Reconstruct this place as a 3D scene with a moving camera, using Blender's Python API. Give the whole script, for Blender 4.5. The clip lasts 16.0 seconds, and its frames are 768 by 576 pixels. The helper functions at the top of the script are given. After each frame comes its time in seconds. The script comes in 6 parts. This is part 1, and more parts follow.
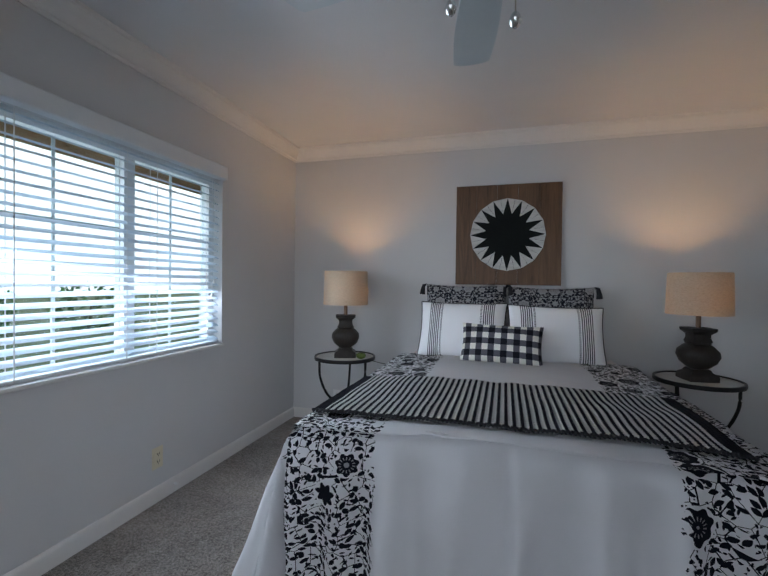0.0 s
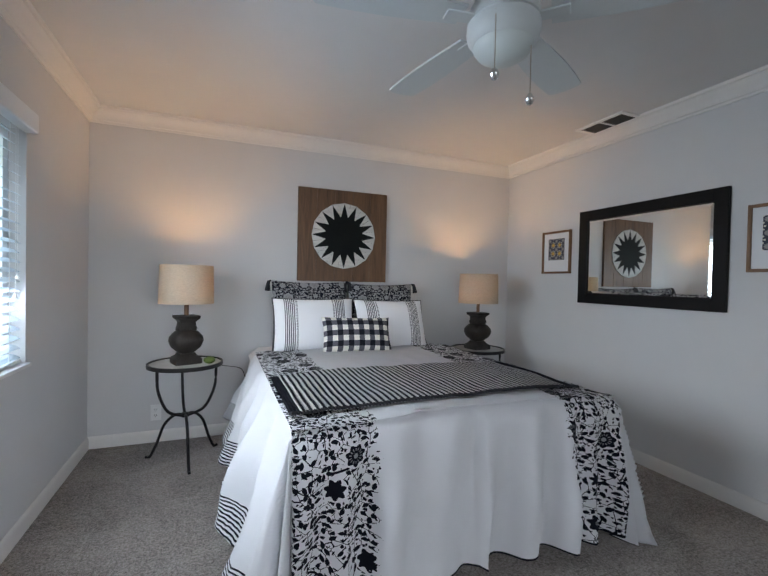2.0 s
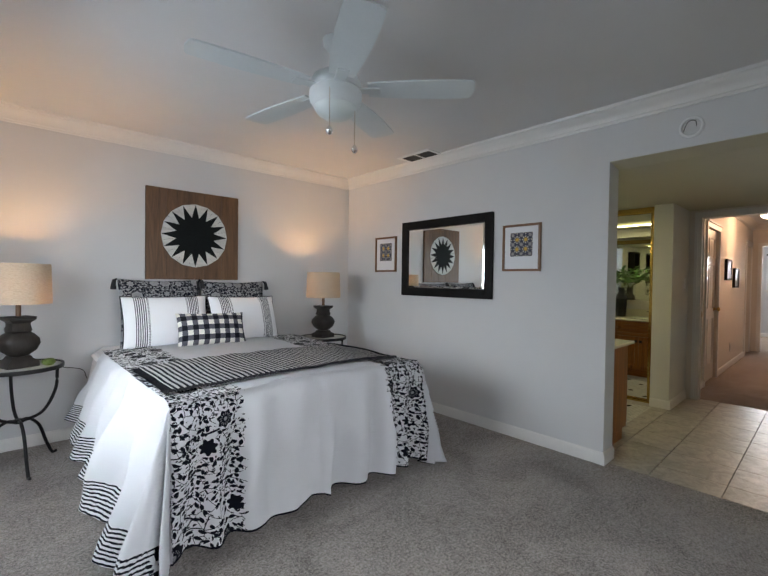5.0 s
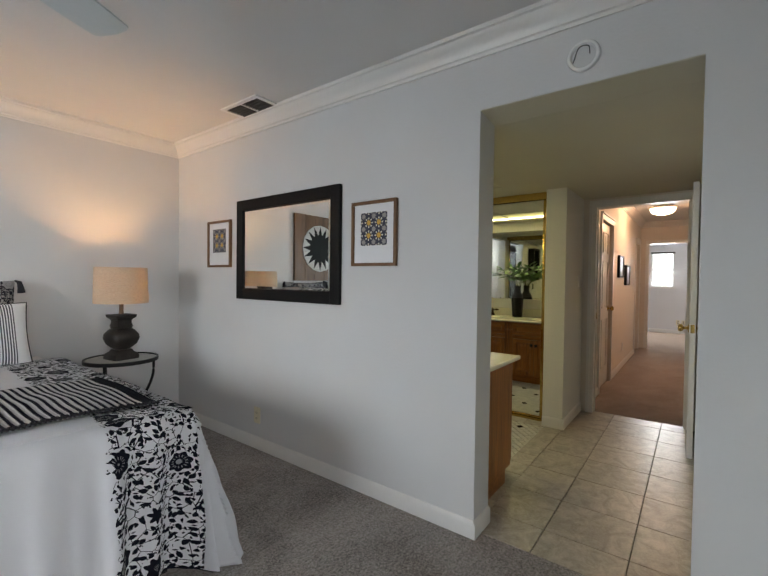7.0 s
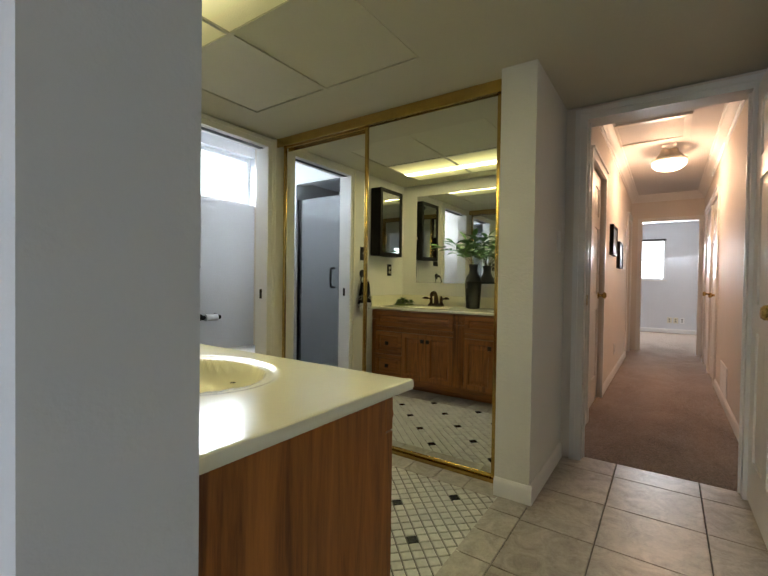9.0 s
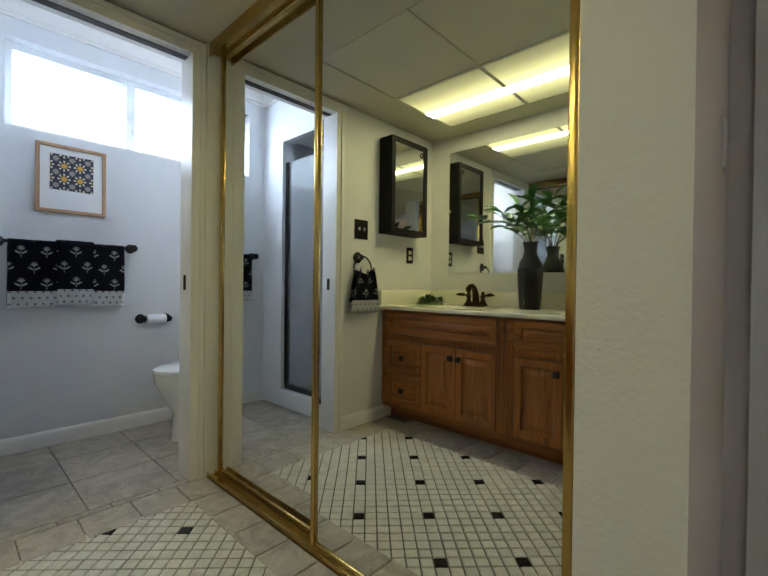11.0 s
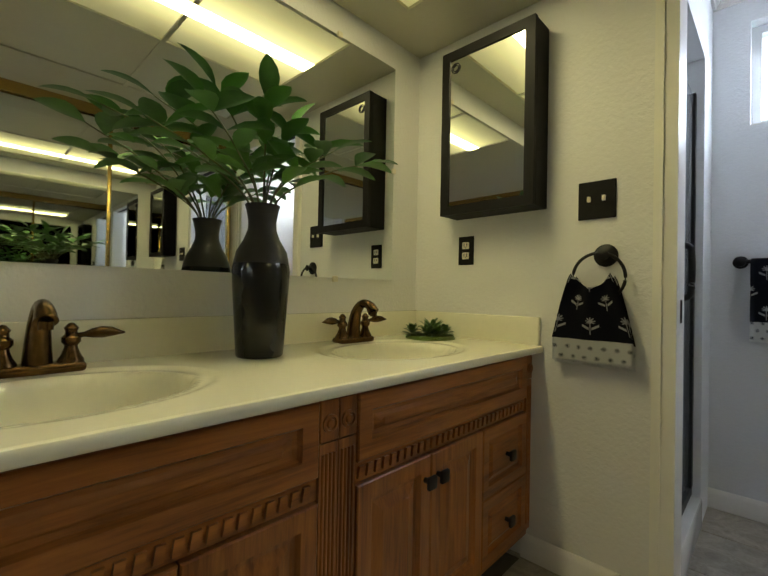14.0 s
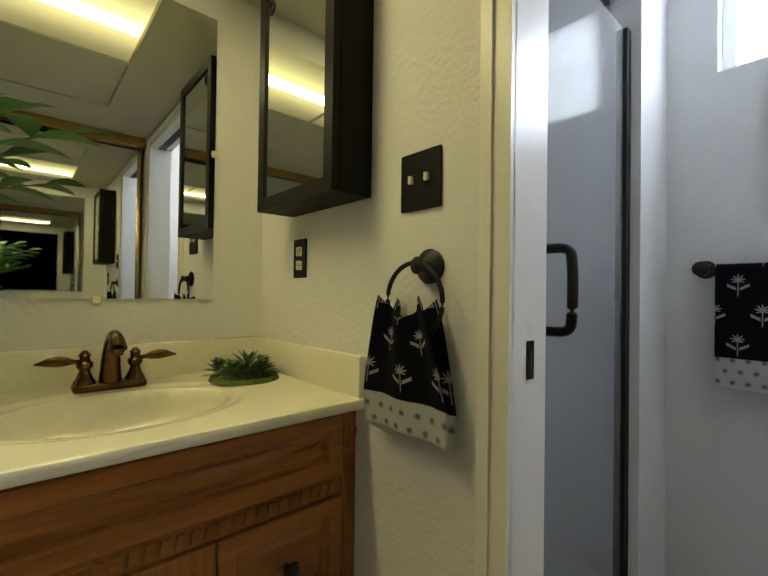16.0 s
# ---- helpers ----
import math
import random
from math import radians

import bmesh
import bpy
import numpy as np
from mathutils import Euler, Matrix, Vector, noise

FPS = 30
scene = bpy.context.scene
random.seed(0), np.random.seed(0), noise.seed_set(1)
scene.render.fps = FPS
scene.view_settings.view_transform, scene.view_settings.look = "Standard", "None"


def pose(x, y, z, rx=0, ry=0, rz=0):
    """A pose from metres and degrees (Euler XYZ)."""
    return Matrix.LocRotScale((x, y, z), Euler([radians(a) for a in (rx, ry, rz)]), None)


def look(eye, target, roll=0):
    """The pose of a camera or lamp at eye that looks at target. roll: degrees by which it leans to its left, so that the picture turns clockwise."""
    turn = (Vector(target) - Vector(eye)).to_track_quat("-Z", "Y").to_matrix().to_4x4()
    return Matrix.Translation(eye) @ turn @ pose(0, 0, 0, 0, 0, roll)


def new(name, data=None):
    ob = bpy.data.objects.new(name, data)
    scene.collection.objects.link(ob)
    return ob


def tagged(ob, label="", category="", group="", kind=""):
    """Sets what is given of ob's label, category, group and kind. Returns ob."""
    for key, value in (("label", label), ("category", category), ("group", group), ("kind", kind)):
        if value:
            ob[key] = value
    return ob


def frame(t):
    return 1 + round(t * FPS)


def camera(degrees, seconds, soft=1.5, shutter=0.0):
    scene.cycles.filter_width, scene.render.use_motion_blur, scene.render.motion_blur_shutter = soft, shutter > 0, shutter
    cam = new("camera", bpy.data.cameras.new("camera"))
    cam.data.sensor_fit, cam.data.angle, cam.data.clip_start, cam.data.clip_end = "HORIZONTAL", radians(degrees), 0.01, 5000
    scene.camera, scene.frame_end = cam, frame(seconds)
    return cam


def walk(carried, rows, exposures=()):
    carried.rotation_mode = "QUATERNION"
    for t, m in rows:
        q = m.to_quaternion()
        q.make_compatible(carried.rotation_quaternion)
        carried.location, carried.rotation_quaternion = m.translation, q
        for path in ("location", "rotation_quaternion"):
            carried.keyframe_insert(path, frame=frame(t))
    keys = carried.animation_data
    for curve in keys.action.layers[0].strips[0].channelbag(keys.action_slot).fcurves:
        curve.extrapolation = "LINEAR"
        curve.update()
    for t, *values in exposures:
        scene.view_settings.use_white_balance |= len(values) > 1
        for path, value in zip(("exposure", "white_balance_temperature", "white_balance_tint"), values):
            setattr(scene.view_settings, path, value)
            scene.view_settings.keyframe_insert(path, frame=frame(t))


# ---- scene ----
cam = camera(85.9, 16.0)
PATH = [
    (0, (-0.038, -0.02, 1.236), (-0.599, 1.899, 1.209), 0.7),
    (0.5, (-0.315, -0.054, 1.238), (-0.615, 1.923, 1.217), 0.7),
    (1, (-0.582, -0.014, 1.246), (-0.595, 1.986, 1.208), 0.9),
    (1.5, (-0.81, 0.001, 1.249), (-0.506, 1.977, 1.213), 1.0),
    (2, (-1.016, -0.112, 1.242), (-0.277, 1.746, 1.207), 1.2),
    (2.5, (-1.173, -0.294, 1.253), (-0.169, 1.436, 1.213), 1.3),
    (3, (-1.245, -0.42, 1.239), (-0.073, 1.201, 1.207), 1.3),
    (3.2, (-1.264, -0.451, 1.243), (-0.021, 1.115, 1.209), 1.3),
    (5.3, (-1.286, -0.555, 1.241), (0.096, 0.89, 1.201), 0.8),
    (5.5, (-1.204, -0.536, 1.235), (0.208, 0.88, 1.191), 0.8),
    (6, (-0.927, -0.46, 1.241), (0.569, 0.867, 1.199), 0.8),
    (6.5, (-0.55, -0.413, 1.25), (1.018, 0.828, 1.209), 0.7),
    (7, (-0.126, -0.348, 1.258), (1.47, 0.855, 1.215), 0.7),
    (7.5, (0.313, -0.263, 1.275), (1.938, 0.902, 1.233), 0.7),
    (8, (0.76, -0.155, 1.261), (2.396, 0.996, 1.219), 0.7),
    (8.5, (1.222, -0.067, 1.167), (2.850, 1.094, 1.125), 0.7),
    (9, (1.616, 0.016, 1.024), (3.264, 1.149, 0.991), 0.8),
    (9.2, (1.759, 0.054, 0.986), (3.408, 1.185, 0.952), 0.8),
    (11.5, (2.958, 0.544, 0.92), (4.182, 2.125, 0.919), 0.7),
    (12, (3.041, 0.645, 0.977), (3.56, 2.576, 0.96), 1.2),
    (12.5, (3.076, 0.749, 0.992), (2.912, 2.742, 0.987), 0.9),
    (13, (3.071, 0.773, 1.0), (2.227, 2.586, 0.991), 0.8),
    (13.5, (3.083, 0.799, 1.002), (1.839, 2.364, 0.989), 0.7),
    (14, (3.121, 0.93, 0.961), (1.737, 2.374, 0.982), 1.1),
    (14.5, (3.137, 1.196, 0.998), (1.705, 2.592, 1.006), 0.7),
    (15, (3.21, 1.465, 1.02), (1.758, 2.84, 1.029), 0.4),
    (15.5, (3.277, 1.672, 1.016), (1.8, 3.021, 1.031), 0.6),
    (16, (3.292, 1.758, 1.038), (1.797, 3.085, 1.063), 0.8),
]
EXPOSURES = [
    (0.0, -0.85, 6250, 10), (1.5, -0.52, 6400, 10), (3.0, -0.06, 6600, 10), (6.0, -0.10, 6850, 10), (7.0, 0.12, 7000, 10), (8.0, 0.30, 6650, 10),
    (9.0, 0.38, 6500, 10), (11.5, 0.42, 5850, 10), (12.5, 0.18, 6000, 10), (13.5, 0.18, 6350, 10), (14.5, 0.28, 6500, 10), (16.0, 0.25, 6700, 10),
]
WINDOW_W, SKY_W, WC_W, BULB_W, TUBE_W, PANEL, SOUTH_W = 33, 15, 15, 23.0, 6.8, 0.36, 21
BAND_L, BAND_R = (-0.79, -0.46), (0.45, 0.79)
HEM_U, HEM_V = 1.27, 2.39
THROW_W = 1.465
BLADE0 = 27
walk(cam, [(t, look(eye, target, roll)) for t, eye, target, roll in PATH], EXPOSURES)

# ---- world and lights ----
world = bpy.data.worlds.new("sky")
scene.world = world
world.use_nodes = True
wn = world.node_tree
sky = wn.nodes.new("ShaderNodeTexSky")
sky.sky_type = "NISHITA"
sky.sun_disc = False
sky.sun_elevation = radians(48)
sky.sun_rotation = radians(60)
wn.links.new(sky.outputs[0], wn.nodes["Background"].inputs[0])
wn.nodes["Background"].inputs[1].default_value = 0.15


def lamp(name, kind, m, watts, color, size=0.1, size_y=None):
    data = bpy.data.lights.new(name, kind)
    data.energy, data.color = watts, color
    if kind == "AREA":
        data.shape, data.size, data.size_y = "RECTANGLE", size, size_y or size
    elif kind == "SUN":
        data.angle = size
    else:
        data.shadow_soft_size = size
    ob = new(name, data)
    ob.matrix_world = m
    return ob


lamp("sun", "SUN", look((-3, -0.4, 9), (0, 0, 0)), 3.0, (1, 0.96, 0.92), radians(12))
lamp("bedroom_window_sky", "AREA", look((-2.07, 1.666, 1.30), (0.0, 1.666, 1.30)), SKY_W, (0.78, 0.88, 1.0), 1.36, 0.95)
lamp("bedroom_window_daylight", "AREA", look((-1.884, 1.666, 1.33), (0.0, 1.55, 0.60)), WINDOW_W, (0.80, 0.89, 1.0), 1.36, 0.95).data.spread = radians(150)
# fill light added from the unseen south side, aimed low at the bed
lamp("south_fill_light", "AREA", look((-0.35, -1.80, 1.05), (-0.75, 1.3, 0.10)), SOUTH_W, (0.88, 0.93, 1.0), 1.9, 1.9).data.spread = radians(95)
lamp("toilet_window_daylight", "AREA", look((3.62, 3.50, 1.95), (3.62, 2.4, 1.4)), WC_W, (0.76, 0.85, 1.0), 1.1, 0.4)
lamp("far_room_daylight", "AREA", look((12.42, 0.1, 1.5), (9, 0, 0.7)), 120, (0.88, 0.94, 1.0), 1.0, 0.8)
for lx, ly in ((-1.225, 2.98), (1.12, 2.98)):
    lamp("bulb_light", "POINT", pose(lx, ly, 1.14), BULB_W, (1.0, 0.57, 0.24), 0.06)
lamp("hall_light", "POINT", pose(6.72, 0.03, 2.10), 18, (1.0, 0.62, 0.38), 0.09)

# ---- materials ----


def nodes_of(name):
    m = bpy.data.materials.new(name)
    m.use_nodes = True
    nt = m.node_tree
    return m, nt, nt.nodes["Principled BSDF"]


def coords(nt, kind="Object", scale=(1, 1, 1), rot=(0, 0, 0)):
    tc = nt.nodes.new("ShaderNodeTexCoord")
    mp = nt.nodes.new("ShaderNodeMapping")
    mp.inputs["Scale"].default_value = scale
    mp.inputs["Rotation"].default_value = rot
    nt.links.new(tc.outputs[kind], mp.inputs[0])
    return mp.outputs[0]


def noise_tex(nt, vec, scale, detail=4, rough=0.55, dist=0.0):
    n = nt.nodes.new("ShaderNodeTexNoise")
    n.inputs["Scale"].default_value = scale
    n.inputs["Detail"].default_value = detail
    n.inputs["Roughness"].default_value = rough
    n.inputs["Distortion"].default_value = dist
    if vec:
        nt.links.new(vec, n.inputs["Vector"])
    return n.outputs["Fac"]


def ramp(nt, fac, stops):
    r = nt.nodes.new("ShaderNodeValToRGB")
    e = r.color_ramp.elements
    while len(e) < len(stops):
        e.new(0.5)
    for el, (p, c) in zip(e, stops):
        el.position = p
        el.color = (*c, 1) if len(c) == 3 else c
    nt.links.new(fac, r.inputs[0])
    return r.outputs[0]


def math_n(nt, op, a, b=None, c=None):
    n = nt.nodes.new("ShaderNodeMath")
    n.operation = op
    for i, v in enumerate((a, b, c)):
        if v is None:
            continue
        if isinstance(v, (int, float)):
            n.inputs[i].default_value = v
        else:
            nt.links.new(v, n.inputs[i])
    return n.outputs[0]


def mix(nt, fac, a, b, blend="MIX"):
    n = nt.nodes.new("ShaderNodeMix")
    n.data_type, n.blend_type = "RGBA", blend
    for i, v in ((0, fac), (6, a), (7, b)):
        if isinstance(v, (int, float)):
            n.inputs[i].default_value = v
        elif isinstance(v, tuple):
            n.inputs[i].default_value = (*v, 1)
        else:
            nt.links.new(v, n.inputs[i])
    return n.outputs[2]


def bump(nt, bsdf, height, strength, dist=0.01):
    b = nt.nodes.new("ShaderNodeBump")
    b.inputs["Strength"].default_value = strength
    b.inputs["Distance"].default_value = dist
    nt.links.new(height, b.inputs["Height"])
    nt.links.new(b.outputs[0], bsdf.inputs["Normal"])


def surface(name, color, rough=0.5, metal=0.0, vary=0.08, scale=6.0, fine=60.0, bumpy=0.1, dist=0.002, spec=0.5, stretch=(1, 1, 1)):
    """Colour with stains at one scale and grain and relief at another."""
    m, nt, b = nodes_of(name)
    v = coords(nt, scale=stretch)
    big = noise_tex(nt, v, scale, 3)
    small = noise_tex(nt, v, fine, 3)
    both = math_n(nt, "ADD", math_n(nt, "MULTIPLY", big, 0.6), math_n(nt, "MULTIPLY", small, 0.4))
    lo = tuple(max(0, c * (1 - vary)) for c in color)
    hi = tuple(min(1, c * (1 + vary)) for c in color)
    nt.links.new(ramp(nt, both, [(0.3, lo), (0.7, hi)]), b.inputs["Base Color"])
    rr = math_n(nt, "ADD", math_n(nt, "MULTIPLY", big, 0.12), rough - 0.06)
    nt.links.new(rr, b.inputs["Roughness"])
    b.inputs["Metallic"].default_value = metal
    b.inputs["Specular IOR Level"].default_value = spec
    if bumpy:
        bump(nt, b, small, bumpy, dist)
    return m


def plaster(name, color, strength=0.25):
    """Painted wall with a soft roller and knock-down texture."""
    m, nt, b = nodes_of(name)
    v = coords(nt)
    big = noise_tex(nt, v, 2.5, 3)
    mid = noise_tex(nt, v, 75, 3, 0.6)
    nt.links.new(ramp(nt, big, [(0.3, tuple(c * 0.965 for c in color)), (0.7, color)]), b.inputs["Base Color"])
    b.inputs["Roughness"].default_value = 0.62
    b.inputs["Specular IOR Level"].default_value = 0.35
    bump(nt, b, mid, strength, 0.004)
    return m


def wood(name, dark, light, axis="z", rough=0.4, scale=1.0, grain=1.0):
    m, nt, b = nodes_of(name)
    s = {"x": (0.07, 1, 1), "y": (1, 0.07, 1), "z": (1, 1, 0.07)}[axis]
    v = coords(nt, scale=tuple(k * scale for k in s))
    g = noise_tex(nt, v, 26, 5, 0.6, 1.2)
    f = noise_tex(nt, v, 190, 3, 0.6)
    big = noise_tex(nt, v, 5, 2)
    k = math_n(nt, "ADD", math_n(nt, "MULTIPLY", g, 0.65), math_n(nt, "ADD", math_n(nt, "MULTIPLY", f, 0.2 * grain), math_n(nt, "MULTIPLY", big, 0.15)))
    mid = tuple((a + c) / 2 for a, c in zip(dark, light))
    nt.links.new(ramp(nt, k, [(0.34, dark), (0.47, mid), (0.64, light)]), b.inputs["Base Color"])
    b.inputs["Roughness"].default_value = rough
    bump(nt, b, k, 0.15, 0.002)
    return m


def carpet(name, lo, hi):
    m, nt, b = nodes_of(name)
    v = coords(nt)
    tuft = noise_tex(nt, v, 88, 4, 0.8)
    clump = noise_tex(nt, v, 28, 3, 0.6)
    lane = noise_tex(nt, v, 2.2, 3, 0.6, 0.8)
    k = math_n(nt, "ADD", math_n(nt, "MULTIPLY", tuft, 0.68), math_n(nt, "ADD", math_n(nt, "MULTIPLY", clump, 0.16), math_n(nt, "MULTIPLY", lane, 0.22)))
    nt.links.new(ramp(nt, k, [(0.43, lo), (0.62, hi)]), b.inputs["Base Color"])
    b.inputs["Roughness"].default_value = 0.95
    b.inputs["Specular IOR Level"].default_value = 0.1
    b.inputs["Sheen Weight"].default_value = 0.25
    bump(nt, b, math_n(nt, "ADD", tuft, math_n(nt, "MULTIPLY", clump, 0.7)), 0.9, 0.012)
    return m


def tile_mat(name, lo, hi, rough=0.35):
    m, nt, b = nodes_of(name)
    v = coords(nt)
    oi = nt.nodes.new("ShaderNodeObjectInfo")
    add = nt.nodes.new("ShaderNodeVectorMath")
    add.operation = "ADD"
    sc = nt.nodes.new("ShaderNodeVectorMath")
    sc.operation = "SCALE"
    sc.inputs[0].default_value = (13, 7, 3)
    nt.links.new(oi.outputs["Random"], sc.inputs["Scale"])
    nt.links.new(v, add.inputs[0])
    nt.links.new(sc.outputs[0], add.inputs[1])
    cloud = noise_tex(nt, add.outputs[0], 9, 6, 0.62, 1.5)
    fine = noise_tex(nt, add.outputs[0], 90, 3)
    k = math_n(nt, "ADD", math_n(nt, "MULTIPLY", cloud, 0.75), math_n(nt, "MULTIPLY", fine, 0.25))
    base = ramp(nt, k, [(0.35, lo), (0.65, hi)])
    tint = ramp(nt, oi.outputs["Random"], [(0, (0.88, 0.88, 0.88)), (1, (1.0, 0.99, 0.97))])
    nt.links.new(mix(nt, 1.0, base, tint, "MULTIPLY"), b.inputs["Base Color"])
    b.inputs["Roughness"].default_value = rough
    bump(nt, b, k, 0.08, 0.003)
    return m


def plain(name, color, rough=0.5, metal=0.0, emit=0.0, emit_color=None):
    m, nt, b = nodes_of(name)
    b.inputs["Base Color"].default_value = (*color, 1)
    b.inputs["Roughness"].default_value = rough
    b.inputs["Metallic"].default_value = metal
    if emit:
        b.inputs["Emission Color"].default_value = (*(emit_color or color), 1)
        b.inputs["Emission Strength"].default_value = emit
    return m


def glass_mat(name, tint=(0.95, 0.98, 0.97), opacity=0.12):
    m, nt, b = nodes_of(name)
    out = nt.nodes["Material Output"]
    tr = nt.nodes.new("ShaderNodeBsdfTransparent")
    tr.inputs[0].default_value = (*tint, 1)
    gl = nt.nodes.new("ShaderNodeBsdfGlossy")
    gl.inputs["Roughness"].default_value = 0.02
    ms = nt.nodes.new("ShaderNodeMixShader")
    ms.inputs[0].default_value = 0.03 + opacity * 0.15
    nt.links.new(tr.outputs[0], ms.inputs[1])
    nt.links.new(gl.outputs[0], ms.inputs[2])
    nt.links.new(ms.outputs[0], out.inputs[0])
    return m


def hazy_glass():
    """Shower glass with a slightly uneven grey-white veil mixed in."""
    m, nt, b = nodes_of("hazy_shower_glass")
    tr = nt.nodes.new("ShaderNodeBsdfTransparent")
    tr.inputs[0].default_value = (0.86, 0.88, 0.90, 1)
    b.inputs["Base Color"].default_value = (0.72, 0.73, 0.75, 1)
    b.inputs["Roughness"].default_value = 0.12
    ms = nt.nodes.new("ShaderNodeMixShader")
    veil = noise_tex(nt, coords(nt), 3, 3)
    nt.links.new(math_n(nt, "ADD", math_n(nt, "MULTIPLY", veil, 0.12), 0.13), ms.inputs[0])
    nt.links.new(tr.outputs[0], ms.inputs[1])
    nt.links.new(b.outputs[0], ms.inputs[2])
    nt.links.new(ms.outputs[0], nt.nodes["Material Output"].inputs[0])
    return m


def thin_plastic(name, color, through_light):
    """Thin white plastic that lets some daylight through."""
    m, nt, b = nodes_of(name)
    b.inputs["Base Color"].default_value = (*color, 1)
    b.inputs["Roughness"].default_value = 0.45
    tr = nt.nodes.new("ShaderNodeBsdfTranslucent")
    tr.inputs[0].default_value = (*color, 1)
    ms = nt.nodes.new("ShaderNodeMixShader")
    ms.inputs[0].default_value = through_light
    nt.links.new(b.outputs[0], ms.inputs[1])
    nt.links.new(tr.outputs[0], ms.inputs[2])
    nt.links.new(ms.outputs[0], nt.nodes["Material Output"].inputs[0])
    return m


M = {}
M["wall"] = plaster("bedroom_wall_paint", (0.66, 0.655, 0.66))
M["ceiling"] = plaster("ceiling_paint", (0.72, 0.71, 0.71), 0.18)
M["bath_wall"] = plaster("bath_wall_paint", (0.72, 0.71, 0.68), 0.6)
M["hall_wall"] = plaster("hall_wall_paint", (0.72, 0.66, 0.60), 0.25)
M["wc_wall"] = plaster("toilet_room_paint", (0.70, 0.71, 0.74), 0.4)
M["trim"] = surface("white_trim_paint", (0.76, 0.74, 0.72), 0.32, vary=0.03, bumpy=0.03)
M["cream_trim"] = surface("cream_trim_paint", (0.76, 0.74, 0.66), 0.35, vary=0.03, bumpy=0.03)
M["carpet"] = carpet("taupe_carpet", (0.10, 0.083, 0.072), (0.46, 0.405, 0.37))
M["hall_carpet"] = carpet("hall_carpet", (0.15, 0.10, 0.075), (0.42, 0.31, 0.24))
M["bath_ceiling"] = plaster("cream_ceiling_paint", (0.58, 0.55, 0.44), 0.3)
M["tile"] = tile_mat("beige_floor_tile", (0.29, 0.255, 0.205), (0.53, 0.48, 0.405))
M["mosaic"] = tile_mat("pale_mosaic_tile", (0.52, 0.50, 0.43), (0.72, 0.70, 0.62), 0.3)
M["black_tile"] = plain("black_mosaic_tile", (0.012, 0.012, 0.014), 0.25)
M["grout"] = surface("dark_grout", (0.13, 0.115, 0.095), 0.9, vary=0.2, bumpy=0.3)
M["white_plastic"] = surface("white_plastic", (0.80, 0.80, 0.80), 0.35, vary=0.02, bumpy=0.0)
M["fan_white"] = surface("fan_white", (0.60, 0.645, 0.66), 0.4, vary=0.03, bumpy=0.02)
M["ivory_plastic"] = surface("ivory_plastic", (0.72, 0.66, 0.50), 0.4, vary=0.03, bumpy=0.0)
M["black_metal"] = surface("black_metal", (0.012, 0.011, 0.011), 0.42, 0.0, vary=0.25, bumpy=0.12, spec=0.25)
M["black_paint"] = surface("black_painted_wood", (0.012, 0.011, 0.011), 0.5, vary=0.2, bumpy=0.06, spec=0.12)
M["dark_slot"] = plain("dark_slot", (0.01, 0.01, 0.01), 0.7)
M["vent_dark"] = plain("vent_dark", (0.06, 0.06, 0.06), 0.8)
M["mirror"] = plain("silvered_mirror", (0.86, 0.88, 0.86), 0.015, 1.0)
M["gold"] = surface("polished_brass", (0.56, 0.39, 0.13), 0.22, 1.0, vary=0.15, bumpy=0.03)
M["bronze"] = surface("antique_bronze", (0.095, 0.055, 0.022), 0.24, 0.95, vary=0.45, scale=25, bumpy=0.05)
M["walnut"] = wood("walnut_boards", (0.060, 0.028, 0.013), (0.17, 0.088, 0.042), "z", 0.5)
M["frame_wood"] = wood("brown_frame_wood", (0.11, 0.05, 0.02), (0.22, 0.11, 0.05), "z", 0.4)
M["pale_frame"] = wood("light_oak_frame", (0.36, 0.20, 0.10), (0.52, 0.32, 0.18), "z", 0.4)
M["oak"] = wood("oak_cabinet", (0.115, 0.031, 0.005), (0.42, 0.150, 0.029), "z", 0.33)
M["oak_h"] = wood("oak_cabinet_level_grain", (0.115, 0.031, 0.005), (0.42, 0.150, 0.029), "y", 0.33)
M["marble"] = surface("cream_cultured_marble", (0.80, 0.77, 0.60), 0.12, vary=0.025, scale=4, bumpy=0.0, spec=0.6)
M["porcelain"] = surface("white_porcelain", (0.82, 0.82, 0.82), 0.1, vary=0.01, bumpy=0.0)
M["lamp_base"] = surface("black_carved_wood", (0.030, 0.025, 0.022), 0.45, vary=0.35, scale=12, fine=80, bumpy=0.25, stretch=(1, 1, 0.3), spec=0.22)
M["vase"] = surface("charcoal_glazed_ceramic", (0.014, 0.014, 0.012), 0.12, vary=0.2, scale=10, fine=40, bumpy=0.0, spec=0.4)
M["vase_neck"] = surface("matt_black_ceramic", (0.02, 0.018, 0.018), 0.45, vary=0.2, bumpy=0.05)
M["stem"] = surface("brown_green_stem", (0.10, 0.11, 0.04), 0.6, vary=0.3)
M["moss"] = surface("green_moss", (0.10, 0.14, 0.03), 0.9, vary=0.5, fine=150, bumpy=0.9, dist=0.01)
M["paper"] = surface("white_paper", (0.78, 0.78, 0.80), 0.7, vary=0.01, bumpy=0.02)
M["art_black"] = surface("black_stained_wood", (0.007, 0.009, 0.009), 0.6, vary=0.3, bumpy=0.1, spec=0.12)
